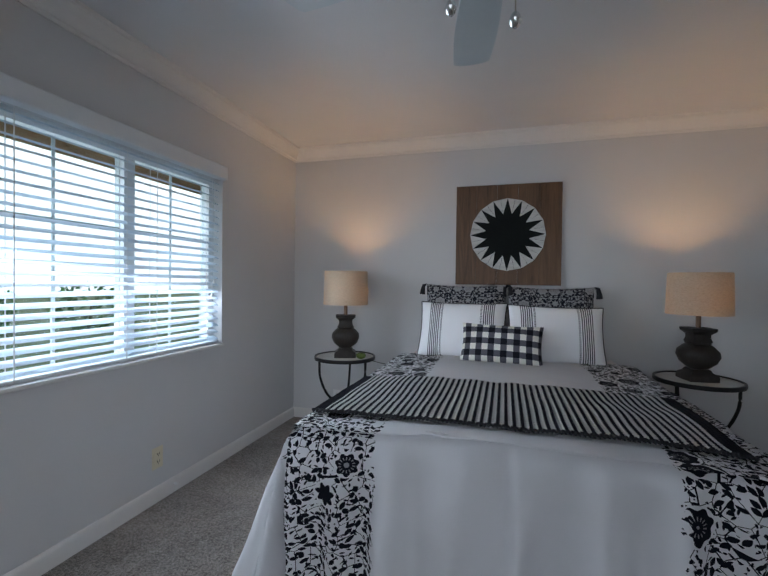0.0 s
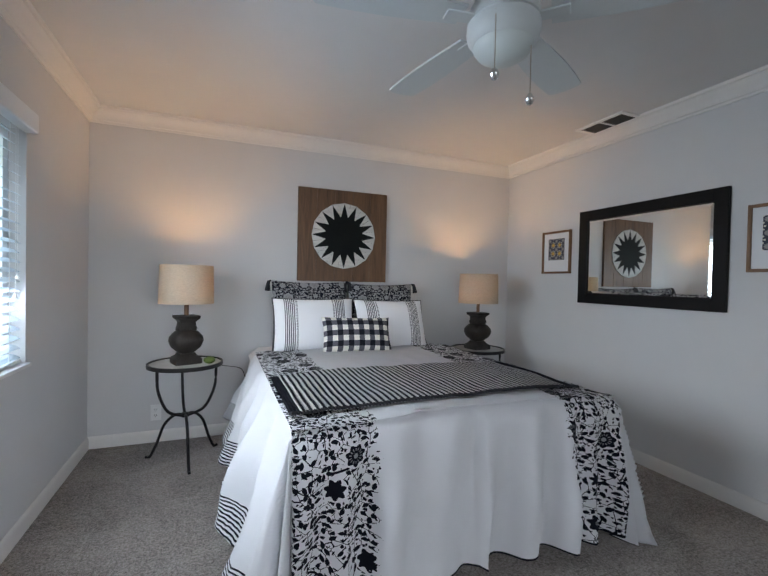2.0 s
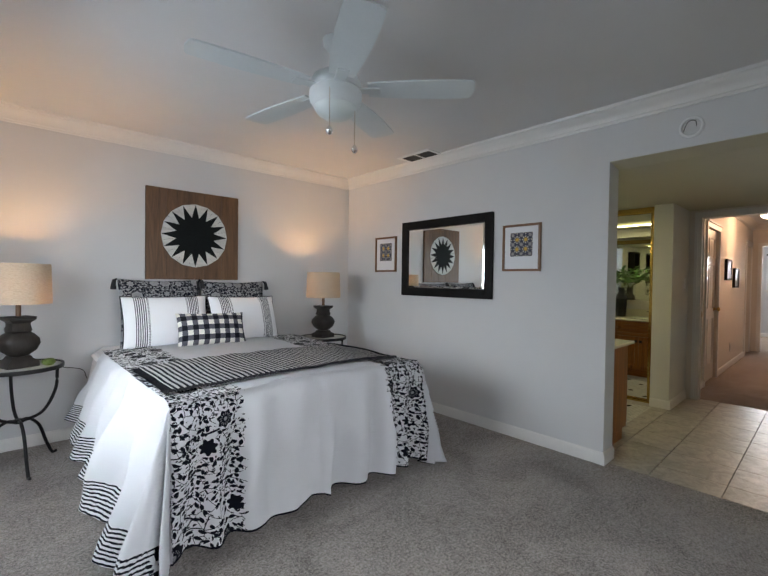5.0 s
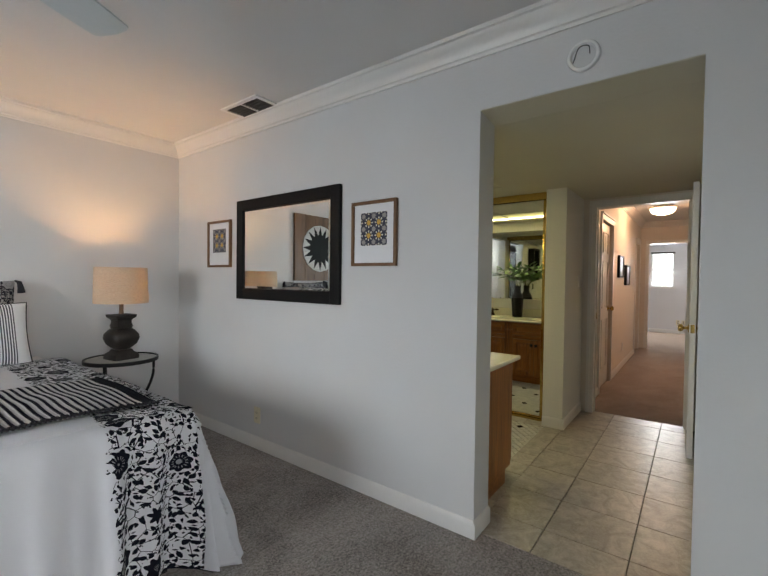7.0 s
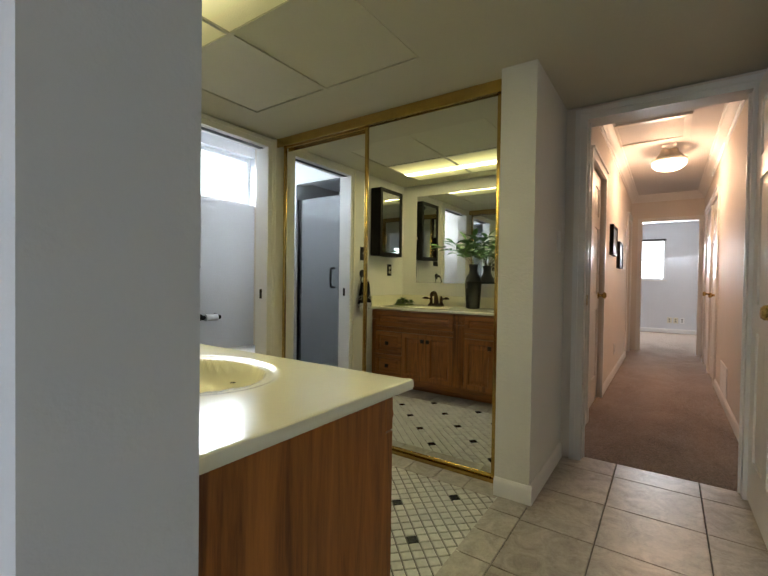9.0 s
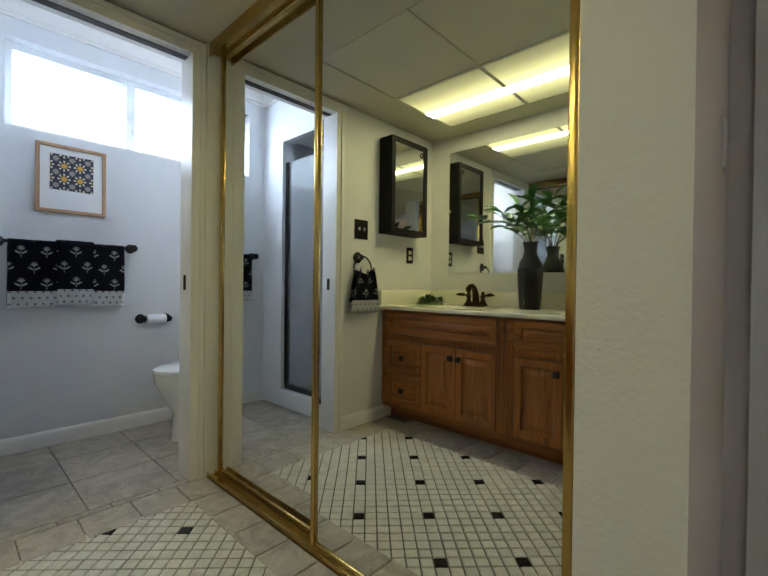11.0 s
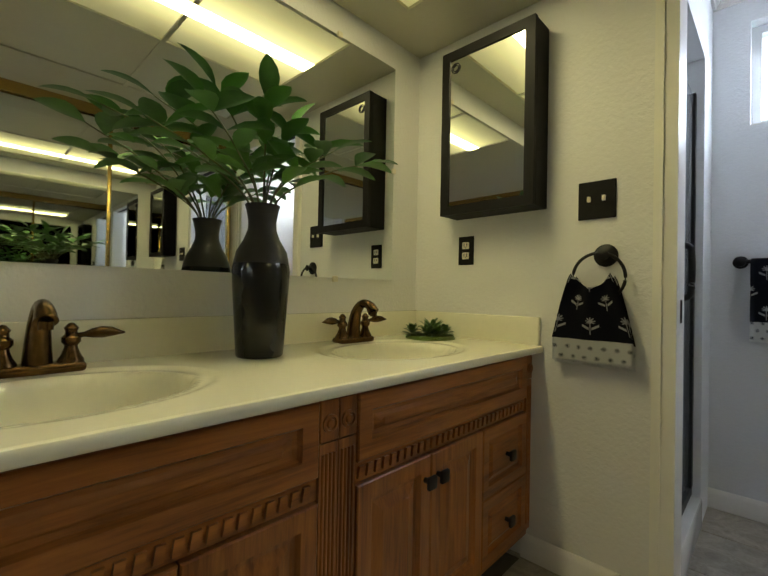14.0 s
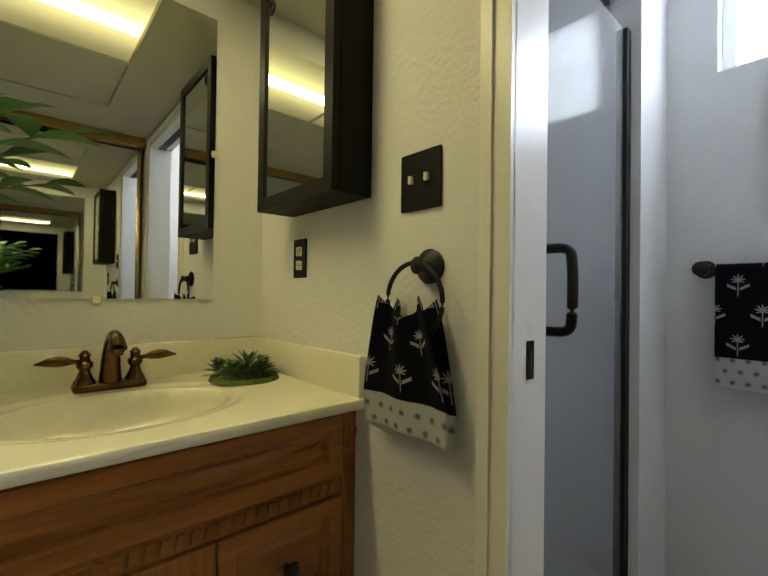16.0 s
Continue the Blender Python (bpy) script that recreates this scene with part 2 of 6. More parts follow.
M["art_white"] = wood("whitewashed_wood", (0.42, 0.42, 0.40), (0.70, 0.69, 0.66), "x", 0.6)
M["glass"] = glass_mat("clear_glass")
M["shower_glass"] = hazy_glass()
M["shower_wall"] = surface("grey_shower_panel", (0.74, 0.74, 0.76), 0.3, vary=0.04, bumpy=0.02)
M["slat"] = surface("white_faux_wood_slat", (0.80, 0.82, 0.84), 0.45, vary=0.02, bumpy=0.02)
M["slat_thin"] = thin_plastic("backlit_white_slat", (0.74, 0.81, 0.88), 0.07)
M["vinyl"] = surface("white_vinyl", (0.80, 0.82, 0.84), 0.35, vary=0.01, bumpy=0.0)
M["eave"] = wood("stained_eave_boards", (0.30, 0.17, 0.08), (0.50, 0.32, 0.18), "y", 0.6)
M["grass"] = surface("lawn", (0.08, 0.12, 0.04), 0.9, vary=0.4)
M["hedge"] = surface("hedge_leaves", (0.07, 0.11, 0.04), 0.8, vary=0.5, scale=3, fine=12, bumpy=1.0, dist=0.1)
M["stucco"] = surface("pale_stucco", (0.6, 0.57, 0.52), 0.9, vary=0.05)
M["roof"] = surface("grey_roof_shingles", (0.22, 0.21, 0.20), 0.9, vary=0.3)
M["sky_glow"] = plain("bright_haze", (0.9, 0.95, 1.0), 1.0, 0, 2.6, (0.9, 0.96, 1.0))
M["globe"] = plain("lit_glass_dome", (1, 0.9, 0.75), 0.3, 0, 5.0, (1.0, 0.80, 0.58))
M["nickel"] = surface("brushed_nickel", (0.55, 0.50, 0.44), 0.3, 1.0, vary=0.1, bumpy=0.03)
M["chrome"] = plain("polished_chrome", (0.8, 0.8, 0.8), 0.06, 1.0)
M["fan_glass"] = surface("frosted_glass_bowl", (0.60, 0.66, 0.66), 0.3, vary=0.02, bumpy=0.0)
M["cord"] = plain("dark_cord", (0.03, 0.025, 0.02), 0.6)
M["photo"] = surface("dark_photograph", (0.05, 0.05, 0.055), 0.4, vary=0.6, scale=14, bumpy=0.0)
M["ceil_panel"] = surface("cream_light_panel", (0.61, 0.58, 0.46), 0.5, vary=0.03, fine=140, bumpy=0.35)


def diffuser_mat():
    """Ribbed plastic sheet lit from behind by one long tube."""
    m, nt, b = nodes_of("lit_light_panel")
    v = coords(nt)
    sep = nt.nodes.new("ShaderNodeSeparateXYZ")
    nt.links.new(v, sep.inputs[0])
    d = math_n(nt, "ABSOLUTE", math_n(nt, "SUBTRACT", sep.outputs[0], 2.36))
    near = math_n(nt, "POWER", math_n(nt, "MAXIMUM", math_n(nt, "SUBTRACT", 1.0, math_n(nt, "MULTIPLY", d, 3.1)), 0.0), 2.0)
    b.inputs["Base Color"].default_value = (0.7, 0.68, 0.5, 1)
    b.inputs["Emission Color"].default_value = (1.0, 0.88, 0.36, 1)
    nt.links.new(math_n(nt, "ADD", math_n(nt, "MULTIPLY", near, PANEL * 4.2), PANEL * 0.40), b.inputs["Emission Strength"])
    bump(nt, b, noise_tex(nt, v, 160, 2), 0.4, 0.003)
    return m


M["diffuser"] = diffuser_mat()


def shade_mat():
    m, nt, b = nodes_of("linen_lampshade")
    v = coords(nt, scale=(1, 1, 7))
    w = noise_tex(nt, v, 60, 4, 0.7)
    col = ramp(nt, w, [(0.3, (0.44, 0.36, 0.27)), (0.7, (0.64, 0.55, 0.43))])
    nt.links.new(col, b.inputs["Base Color"])
    b.inputs["Roughness"].default_value = 0.9
    tr = nt.nodes.new("ShaderNodeBsdfTranslucent")
    nt.links.new(col, tr.inputs[0])
    ms = nt.nodes.new("ShaderNodeMixShader")
    ms.inputs[0].default_value = 0.22
    nt.links.new(b.outputs[0], ms.inputs[1])
    nt.links.new(tr.outputs[0], ms.inputs[2])
    nt.links.new(ms.outputs[0], nt.nodes["Material Output"].inputs[0])
    bump(nt, b, w, 0.3, 0.002)
    return m


M["shade"] = shade_mat()


def uv_xy(nt):
    tc = nt.nodes.new("ShaderNodeTexCoord")
    sep = nt.nodes.new("ShaderNodeSeparateXYZ")
    nt.links.new(tc.outputs["UV"], sep.inputs[0])
    return tc.outputs["UV"], sep.outputs[0], sep.outputs[1]


def band(nt, x, lo, hi):
    return math_n(nt, "MULTIPLY", math_n(nt, "GREATER_THAN", x, lo), math_n(nt, "LESS_THAN", x, hi))


def voronoi(nt, vec, scale, rand=1.0, feature="F1"):
    v = nt.nodes.new("ShaderNodeTexVoronoi")
    v.feature = feature
    v.inputs["Scale"].default_value = scale
    v.inputs["Randomness"].default_value = rand
    nt.links.new(vec, v.inputs["Vector"])
    return v


def floral(nt, uv, scale=1.0):
    """Ink mask of a block-printed vine: large ringed blossoms, stems and small pointed leaves."""
    def local(vor):
        sub = nt.nodes.new("ShaderNodeVectorMath")
        sub.operation = "SUBTRACT"
        nt.links.new(uv, sub.inputs[0])
        nt.links.new(vor.outputs["Position"], sub.inputs[1])
        sep = nt.nodes.new("ShaderNodeSeparateXYZ")
        nt.links.new(sub.outputs[0], sep.inputs[0])
        col = nt.nodes.new("ShaderNodeSeparateColor")
        nt.links.new(vor.outputs["Color"], col.inputs[0])
        return sep.outputs[0], sep.outputs[1], col.outputs

    big = voronoi(nt, uv, 7.2 * scale, 0.6)
    d = big.outputs["Distance"]
    bx, by, bc = local(big)
    ang = math_n(nt, "ARCTAN2", bx, by)
    size = math_n(nt, "ADD", 0.31, math_n(nt, "MULTIPLY", bc[0], 0.10))
    lobes = math_n(nt, "MULTIPLY", math_n(nt, "COSINE", math_n(nt, "MULTIPLY", ang, 7.0)), 0.028)
    blossom = math_n(nt, "LESS_THAN", d, math_n(nt, "ADD", size, lobes))
    halo = math_n(nt, "LESS_THAN", d, math_n(nt, "ADD", size, 0.055))
    ring = band(nt, d, 0.165, 0.185)
    spokes = math_n(nt, "MULTIPLY", band(nt, d, 0.215, 0.265), math_n(nt, "GREATER_THAN", math_n(nt, "COSINE", math_n(nt, "MULTIPLY", ang, 14.0)), 0.55))
    core = math_n(nt, "MULTIPLY", math_n(nt, "LESS_THAN", d, 0.13), math_n(nt, "GREATER_THAN", noise_tex(nt, uv, 260 * scale, 1), 0.5))

    def leaves(k, half_len, half_wid, keep):
        vor = voronoi(nt, uv, k * scale, 0.85)
        lx, ly, lc = local(vor)
        a = math_n(nt, "MULTIPLY", lc[0], 6.283)
        ca, sa = math_n(nt, "COSINE", a), math_n(nt, "SINE", a)
        along = math_n(nt, "ADD", math_n(nt, "MULTIPLY", lx, ca), math_n(nt, "MULTIPLY", ly, sa))
        over = math_n(nt, "SUBTRACT", math_n(nt, "MULTIPLY", ly, ca), math_n(nt, "MULTIPLY", lx, sa))
        u = math_n(nt, "DIVIDE", along, half_len / scale)
        wid = math_n(nt, "MULTIPLY", math_n(nt, "SUBTRACT", 1.0, math_n(nt, "MULTIPLY", u, u)), half_wid / scale)
        return math_n(nt, "MULTIPLY", math_n(nt, "LESS_THAN", math_n(nt, "ABSOLUTE", over), wid), math_n(nt, "LESS_THAN", lc[1], keep))

    edge = voronoi(nt, uv, 17 * scale, 0.95, "DISTANCE_TO_EDGE")
    stem = math_n(nt, "LESS_THAN", edge.outputs["Distance"], 0.016)
    sprig = math_n(nt, "MAXIMUM", stem, math_n(nt, "MAXIMUM", leaves(37, 0.0155, 0.0078, 0.66), leaves(58, 0.009, 0.003, 0.35)))
    sprig = math_n(nt, "MULTIPLY", sprig, math_n(nt, "SUBTRACT", 1.0, halo))
    light = math_n(nt, "MAXIMUM", ring, math_n(nt, "MAXIMUM", spokes, core))
    flower = math_n(nt, "MULTIPLY", blossom, math_n(nt, "SUBTRACT", 1.0, math_n(nt, "MULTIPLY", light, 0.42)))
    return math_n(nt, "MAXIMUM", flower, sprig)


CLOTH, INK = (0.86, 0.86, 0.885), (0.013, 0.014, 0.022)


def weave(nt, b, uv, k=900, strength=0.12):
    bump(nt, b, noise_tex(nt, uv, k, 2), strength, 0.001)
    b.inputs["Roughness"].default_value = 0.85
    b.inputs["Specular IOR Level"].default_value = 0.08
    b.inputs["Sheen Weight"].default_value = 0.02


def duvet_mat():
    m, nt, b = nodes_of("printed_cotton_duvet")
    uv, x, y = uv_xy(nt)
    ink = floral(nt, uv)
    jag = math_n(nt, "MULTIPLY", math_n(nt, "SUBTRACT", noise_tex(nt, uv, 38, 2), 0.5), 0.09)
    xx = math_n(nt, "ADD", x, jag)
    zone = math_n(nt, "MAXIMUM", band(nt, xx, *BAND_L), band(nt, xx, *BAND_R))
    ink = math_n(nt, "MULTIPLY", ink, zone)
    ax = math_n(nt, "MULTIPLY", x, -1.0)
    wav = math_n(nt, "MULTIPLY", noise_tex(nt, uv, 25, 1), 0.012)
    lines = math_n(nt, "GREATER_THAN", math_n(nt, "SINE", math_n(nt, "MULTIPLY", math_n(nt, "ADD", ax, wav), 520)), 0.15)
    hem = math_n(nt, "MULTIPLY", lines, math_n(nt, "GREATER_THAN", ax, HEM_U - 0.105))
    ink = math_n(nt, "MAXIMUM", ink, hem)
    pipe = math_n(nt, "GREATER_THAN", y, HEM_V - 0.008)
    ink = math_n(nt, "MAXIMUM", ink, pipe)
    nt.links.new(mix(nt, ink, CLOTH, INK), b.inputs["Base Color"])
    weave(nt, b, uv)
    return m


def sham_mat():
    m, nt, b = nodes_of("white_pillow_with_grey_stripes")
    uv, x, y = uv_xy(nt)
    ax = math_n(nt, "ABSOLUTE", x)
    ln = math_n(nt, "GREATER_THAN", math_n(nt, "SINE", math_n(nt, "MULTIPLY", ax, 440)), -0.25)
    wide = math_n(nt, "MULTIPLY", band(nt, ax, 0.150, 0.235), ln)
    dots = math_n(nt, "MULTIPLY", band(nt, ax, 0.135, 0.148), math_n(nt, "GREATER_THAN", math_n(nt, "SINE", math_n(nt, "MULTIPLY", y, 520)), -0.2))
    ink = math_n(nt, "MULTIPLY", math_n(nt, "MAXIMUM", wide, dots), 0.9)
    nt.links.new(mix(nt, ink, CLOTH, (0.03, 0.032, 0.045)), b.inputs["Base Color"])
    weave(nt, b, uv)
    return m


def euro_mat():
    m, nt, b = nodes_of("black_pillow_with_white_blossoms")
    uv, x, y = uv_xy(nt)
    nt.links.new(mix(nt, floral(nt, uv, 1.2), INK, (0.30, 0.30, 0.31)), b.inputs["Base Color"])
    weave(nt, b, uv)
    return m


def check_mat():
    m, nt, b = nodes_of("black_and_white_gingham")
    uv, x, y = uv_xy(nt)
    sx = math_n(nt, "GREATER_THAN", math_n(nt, "SINE", math_n(nt, "MULTIPLY", x, 78)), 0.0)
    sy = math_n(nt, "GREATER_THAN", math_n(nt, "SINE", math_n(nt, "MULTIPLY", math_n(nt, "ADD", y, 0.02), 78)), 0.0)
    k = math_n(nt, "MULTIPLY", math_n(nt, "ADD", sx, sy), 0.5)
    tw = noise_tex(nt, uv, 500, 1)
    k2 = math_n(nt, "ADD", k, math_n(nt, "MULTIPLY", math_n(nt, "SUBTRACT", tw, 0.5), 0.12))
    nt.links.new(ramp(nt, k2, [(0.0, (0.78, 0.76, 0.70)), (0.5, (0.10, 0.10, 0.12)), (1.0, (0.012, 0.012, 0.018))]), b.inputs["Base Color"])
    weave(nt, b, uv, 700, 0.25)
    return m


def throw_mat():
    m, nt, b = nodes_of("striped_knit_throw")
    uv, x, y = uv_xy(nt)
    twist = math_n(nt, "MULTIPLY", math_n(nt, "SINE", math_n(nt, "MULTIPLY", y, 330)), 0.35)
    s = math_n(nt, "SINE", math_n(nt, "ADD", math_n(nt, "MULTIPLY", x, 222), twist))
    ink = math_n(nt, "GREATER_THAN", s, 0.12)
    end = math_n(nt, "GREATER_THAN", math_n(nt, "ABSOLUTE", x), THROW_W / 2 - 0.045)
    ink = math_n(nt, "MAXIMUM", ink, end)
    nt.links.new(mix(nt, ink, (0.74, 0.73, 0.72), INK), b.inputs["Base Color"])
    weave(nt, b, uv)
    hgt = math_n(nt, "ADD", math_n(nt, "ABSOLUTE", s), math_n(nt, "MULTIPLY", math_n(nt, "SINE", math_n(nt, "MULTIPLY", y, 330)), 0.4))
    bump(nt, b, hgt, 0.6, 0.006)
    return m


def towel_mat(name, pale_h):
    """Black terry with a pale block-printed sprig, and a white border with dark flowers."""
    m, nt, b = nodes_of(name)
    uv, x, y = uv_xy(nt)
    mp = nt.nodes.new("ShaderNodeMapping")
    mp.inputs["Location"].default_value = (0.5, 0.5, 0)
    nt.links.new(uv, mp.inputs[0])

    def cell(per_x, per_y, shift):
        row = math_n(nt, "FLOOR", math_n(nt, "DIVIDE", y, per_y))
        odd = math_n(nt, "MULTIPLY", math_n(nt, "MODULO", math_n(nt, "ABSOLUTE", row), 2.0), shift)
        cx = math_n(nt, "SUBTRACT", math_n(nt, "FRACT", math_n(nt, "ADD", math_n(nt, "DIVIDE", x, per_x), math_n(nt, "ADD", odd, 20.0))), 0.5)
        cy = math_n(nt, "SUBTRACT", math_n(nt, "FRACT", math_n(nt, "DIVIDE", y, per_y)), 0.5)
        return math_n(nt, "MULTIPLY", cx, per_x), math_n(nt, "MULTIPLY", cy, per_y)

    cx, cy = cell(0.105, 0.085, 0.5)
    up = math_n(nt, "SUBTRACT", cy, 0.012)
    r = math_n(nt, "SQRT", math_n(nt, "ADD", math_n(nt, "MULTIPLY", cx, cx), math_n(nt, "MULTIPLY", up, up)))
    ang = math_n(nt, "ARCTAN2", cx, up)
    petals = math_n(nt, "LESS_THAN", r, math_n(nt, "ADD", 0.011, math_n(nt, "MULTIPLY", math_n(nt, "COSINE", math_n(nt, "MULTIPLY", ang, 9.0)), 0.006)))
    petals = math_n(nt, "MULTIPLY", petals, math_n(nt, "GREATER_THAN", up, -0.007))
    acx = math_n(nt, "ABSOLUTE", cx)
    ly = math_n(nt, "SUBTRACT", math_n(nt, "ADD", cy, 0.016), math_n(nt, "MULTIPLY", acx, 0.55))
    leaf = math_n(nt, "MULTIPLY", math_n(nt, "LESS_THAN", math_n(nt, "ABSOLUTE", ly), 0.0042), band(nt, acx, 0.004, 0.025))
    stem = math_n(nt, "MULTIPLY", math_n(nt, "LESS_THAN", acx, 0.0013), band(nt, cy, -0.034, 0.006))
    pale = math_n(nt, "MAXIMUM", petals, math_n(nt, "MAXIMUM", leaf, stem))
    fx, fy = cell(0.034, 0.032, 0.5)
    fr = math_n(nt, "SQRT", math_n(nt, "ADD", math_n(nt, "MULTIPLY", fx, fx), math_n(nt, "MULTIPLY", fy, fy)))
    fa = math_n(nt, "ARCTAN2", fx, fy)
    flower = math_n(nt, "LESS_THAN", fr, math_n(nt, "ADD", 0.0050, math_n(nt, "MULTIPLY", math_n(nt, "COSINE", math_n(nt, "MULTIPLY", fa, 8.0)), 0.0035)))
    hem = math_n(nt, "LESS_THAN", y, pale_h)
    dark = mix(nt, math_n(nt, "MULTIPLY", pale, 0.8), INK, (0.62, 0.62, 0.60))
    lite = mix(nt, math_n(nt, "MULTIPLY", flower, 0.92), (0.74, 0.75, 0.74), (0.03, 0.035, 0.06))
    nt.links.new(mix(nt, hem, dark, lite), b.inputs["Base Color"])
    weave(nt, b, uv, 500, 0.4)
    return m


def pattern_mat():
    """Geometric tile print: ochre and grey stars on dark blue."""
    m, nt, b = nodes_of("geometric_tile_print")
    uv, x, y = uv_xy(nt)
    per = 0.074

    def cell(sh):
        a = math_n(nt, "SUBTRACT", math_n(nt, "FRACT", math_n(nt, "ADD", math_n(nt, "DIVIDE", x, per), 20.0 + sh)), 0.5)
        c = math_n(nt, "SUBTRACT", math_n(nt, "FRACT", math_n(nt, "ADD", math_n(nt, "DIVIDE", y, per), 20.0 + sh)), 0.5)
        r = math_n(nt, "SQRT", math_n(nt, "ADD", math_n(nt, "MULTIPLY", a, a), math_n(nt, "MULTIPLY", c, c)))
        return r, math_n(nt, "ARCTAN2", a, c)

    r1, a1 = cell(0.0)
    r2, a2 = cell(0.5)
    star = math_n(nt, "LESS_THAN", r1, math_n(nt, "ADD", 0.20, math_n(nt, "MULTIPLY", math_n(nt, "COSINE", math_n(nt, "MULTIPLY", a1, 8.0)), 0.04)))
    star2 = math_n(nt, "LESS_THAN", r2, math_n(nt, "ADD", 0.19, math_n(nt, "MULTIPLY", math_n(nt, "COSINE", math_n(nt, "MULTIPLY", a2, 8.0)), 0.04)))
    petal = math_n(nt, "MULTIPLY", band(nt, r1, 0.26, 0.40), math_n(nt, "GREATER_THAN", math_n(nt, "COSINE", math_n(nt, "MULTIPLY", a1, 8.0)), 0.15))
    col = mix(nt, petal, (0.035, 0.035, 0.06), (0.66, 0.62, 0.52))
    col = mix(nt, star2, col, (0.30, 0.28, 0.27))
    col = mix(nt, star, col, (0.62, 0.36, 0.06))
    nt.links.new(col, b.inputs["Base Color"])
    b.inputs["Roughness"].default_value = 0.6
    return m


def leaf_mat(name, dark, light):
    m, nt, b = nodes_of(name)
    gi = nt.nodes.new("ShaderNodeNewGeometry")
    v = coords(nt)
    n = noise_tex(nt, v, 30, 3)
    k = math_n(nt, "ADD", math_n(nt, "MULTIPLY", gi.outputs["Random Per Island"], 0.6), math_n(nt, "MULTIPLY", n, 0.4))
    nt.links.new(ramp(nt, k, [(0.15, dark), (0.85, light)]), b.inputs["Base Color"])
    b.inputs["Roughness"].default_value = 0.38
    b.inputs["Subsurface Weight"].default_value = 0.0
    bump(nt, b, n, 0.2, 0.003)
    return m


M["duvet"], M["sham"], M["euro"], M["check"], M["throw"] = duvet_mat(), sham_mat(), euro_mat(), check_mat(), throw_mat()
M["towel"] = towel_mat("black_printed_towel", 0.075)
M["bath_towel"] = towel_mat("black_printed_bath_towel", 0.085)
M["print"] = pattern_mat()
M["leaf"] = leaf_mat("dark_green_leaf", (0.022, 0.085, 0.018), (0.12, 0.30, 0.06))
M["succulent"] = leaf_mat("succulent_leaf", (0.03, 0.09, 0.02), (0.16, 0.28, 0.08))
M["sheet"] = surface("white_bed_sheet", (0.80, 0.76, 0.76), 0.85, vary=0.02, bumpy=0.1)
M["tassel"] = plain("black_tassel_thread", (0.012, 0.012, 0.016), 0.9)

# ---- mesh helpers ----


def box(bm, x0, x1, y0, y1, z0, z1):
    v = [bm.verts.new((x, y, z)) for x in (x0, x1) for y in (y0, y1) for z in (z0, z1)]
    for f in ((0, 1, 3, 2), (4, 6, 7, 5), (0, 4, 5, 1), (2, 3, 7, 6), (0, 2, 6, 4), (1, 5, 7, 3)):
        bm.faces.new([v[i] for i in f])
    return bm


def boxes(*rows):
    bm = bmesh.new()
    for r in rows:
        box(bm, *r)
    return bm


def soft_box(x0, x1, y0, y1, z0, z1, r=0.004, seg=2):
    bm = boxes((x0, x1, y0, y1, z0, z1))
    bmesh.ops.recalc_face_normals(bm, faces=bm.faces)
    bmesh.ops.bevel(bm, geom=bm.edges[:], offset=r, segments=seg, affect="EDGES", profile=0.5)
    return bm


def prism(bm, pts, vec):
    """A closed outline pushed along vec."""
    vec = Vector(vec)
    a = [bm.verts.new(p) for p in pts]
    b = [bm.verts.new(Vector(p) + vec) for p in pts]
    n = len(pts)
    bm.faces.new(a)
    bm.faces.new(b[::-1])
    for i in range(n):
        bm.faces.new((a[i], b[i], b[(i + 1) % n], a[(i + 1) % n]))
    return bm


def lathe(bm, profile, seg=32, at=(0, 0, 0), square=0.0):
    """Turned shape from (radius, height) pairs; square blends the circle towards a rounded square."""
    rings = []
    for r, z in profile:
        ring = []
        for i in range(seg):
            a = 2 * math.pi * i / seg
            k = 1.0
            if square:
                k = 1 + square * (1 / max(abs(math.cos(a)), abs(math.sin(a))) - 1)
            ring.append(bm.verts.new((at[0] + r * k * math.cos(a), at[1] + r * k * math.sin(a), at[2] + z)))
        rings.append(ring)
    for a, b in zip(rings, rings[1:]):
        for i in range(seg):
            bm.faces.new((a[i], a[(i + 1) % seg], b[(i + 1) % seg], b[i]))
    if profile[0][0] > 1e-4:
        bm.faces.new(rings[0][::-1])
    if profile[-1][0] > 1e-4:
        bm.faces.new(rings[-1])
    return bm


def tube(bm, pts, r, seg=10, flat=1.0):
    """Round bar along a line of points; r may be a list."""
    pts = [Vector(p) for p in pts]
    rs = r if isinstance(r, (list, tuple)) else [r] * len(pts)
    rings = []
    up = Vector((0, 0, 1))
    for i, p in enumerate(pts):
        d = (pts[min(i + 1, len(pts) - 1)] - pts[max(i - 1, 0)]).normalized()
        s = d.cross(up)
        if s.length < 0.05:
            s = d.cross(Vector((1, 0, 0)))
        s.normalize()
        t = s.cross(d).normalized()
        rings.append([bm.verts.new(p + rs[i] * (math.cos(2 * math.pi * k / seg) * s + flat * math.sin(2 * math.pi * k / seg) * t)) for k in range(seg)])
    for a, b in zip(rings, rings[1:]):
        for i in range(seg):
            bm.faces.new((a[i], a[(i + 1) % seg], b[(i + 1) % seg], b[i]))
    bm.faces.new(rings[0][::-1])
    bm.faces.new(rings[-1])
    return bm


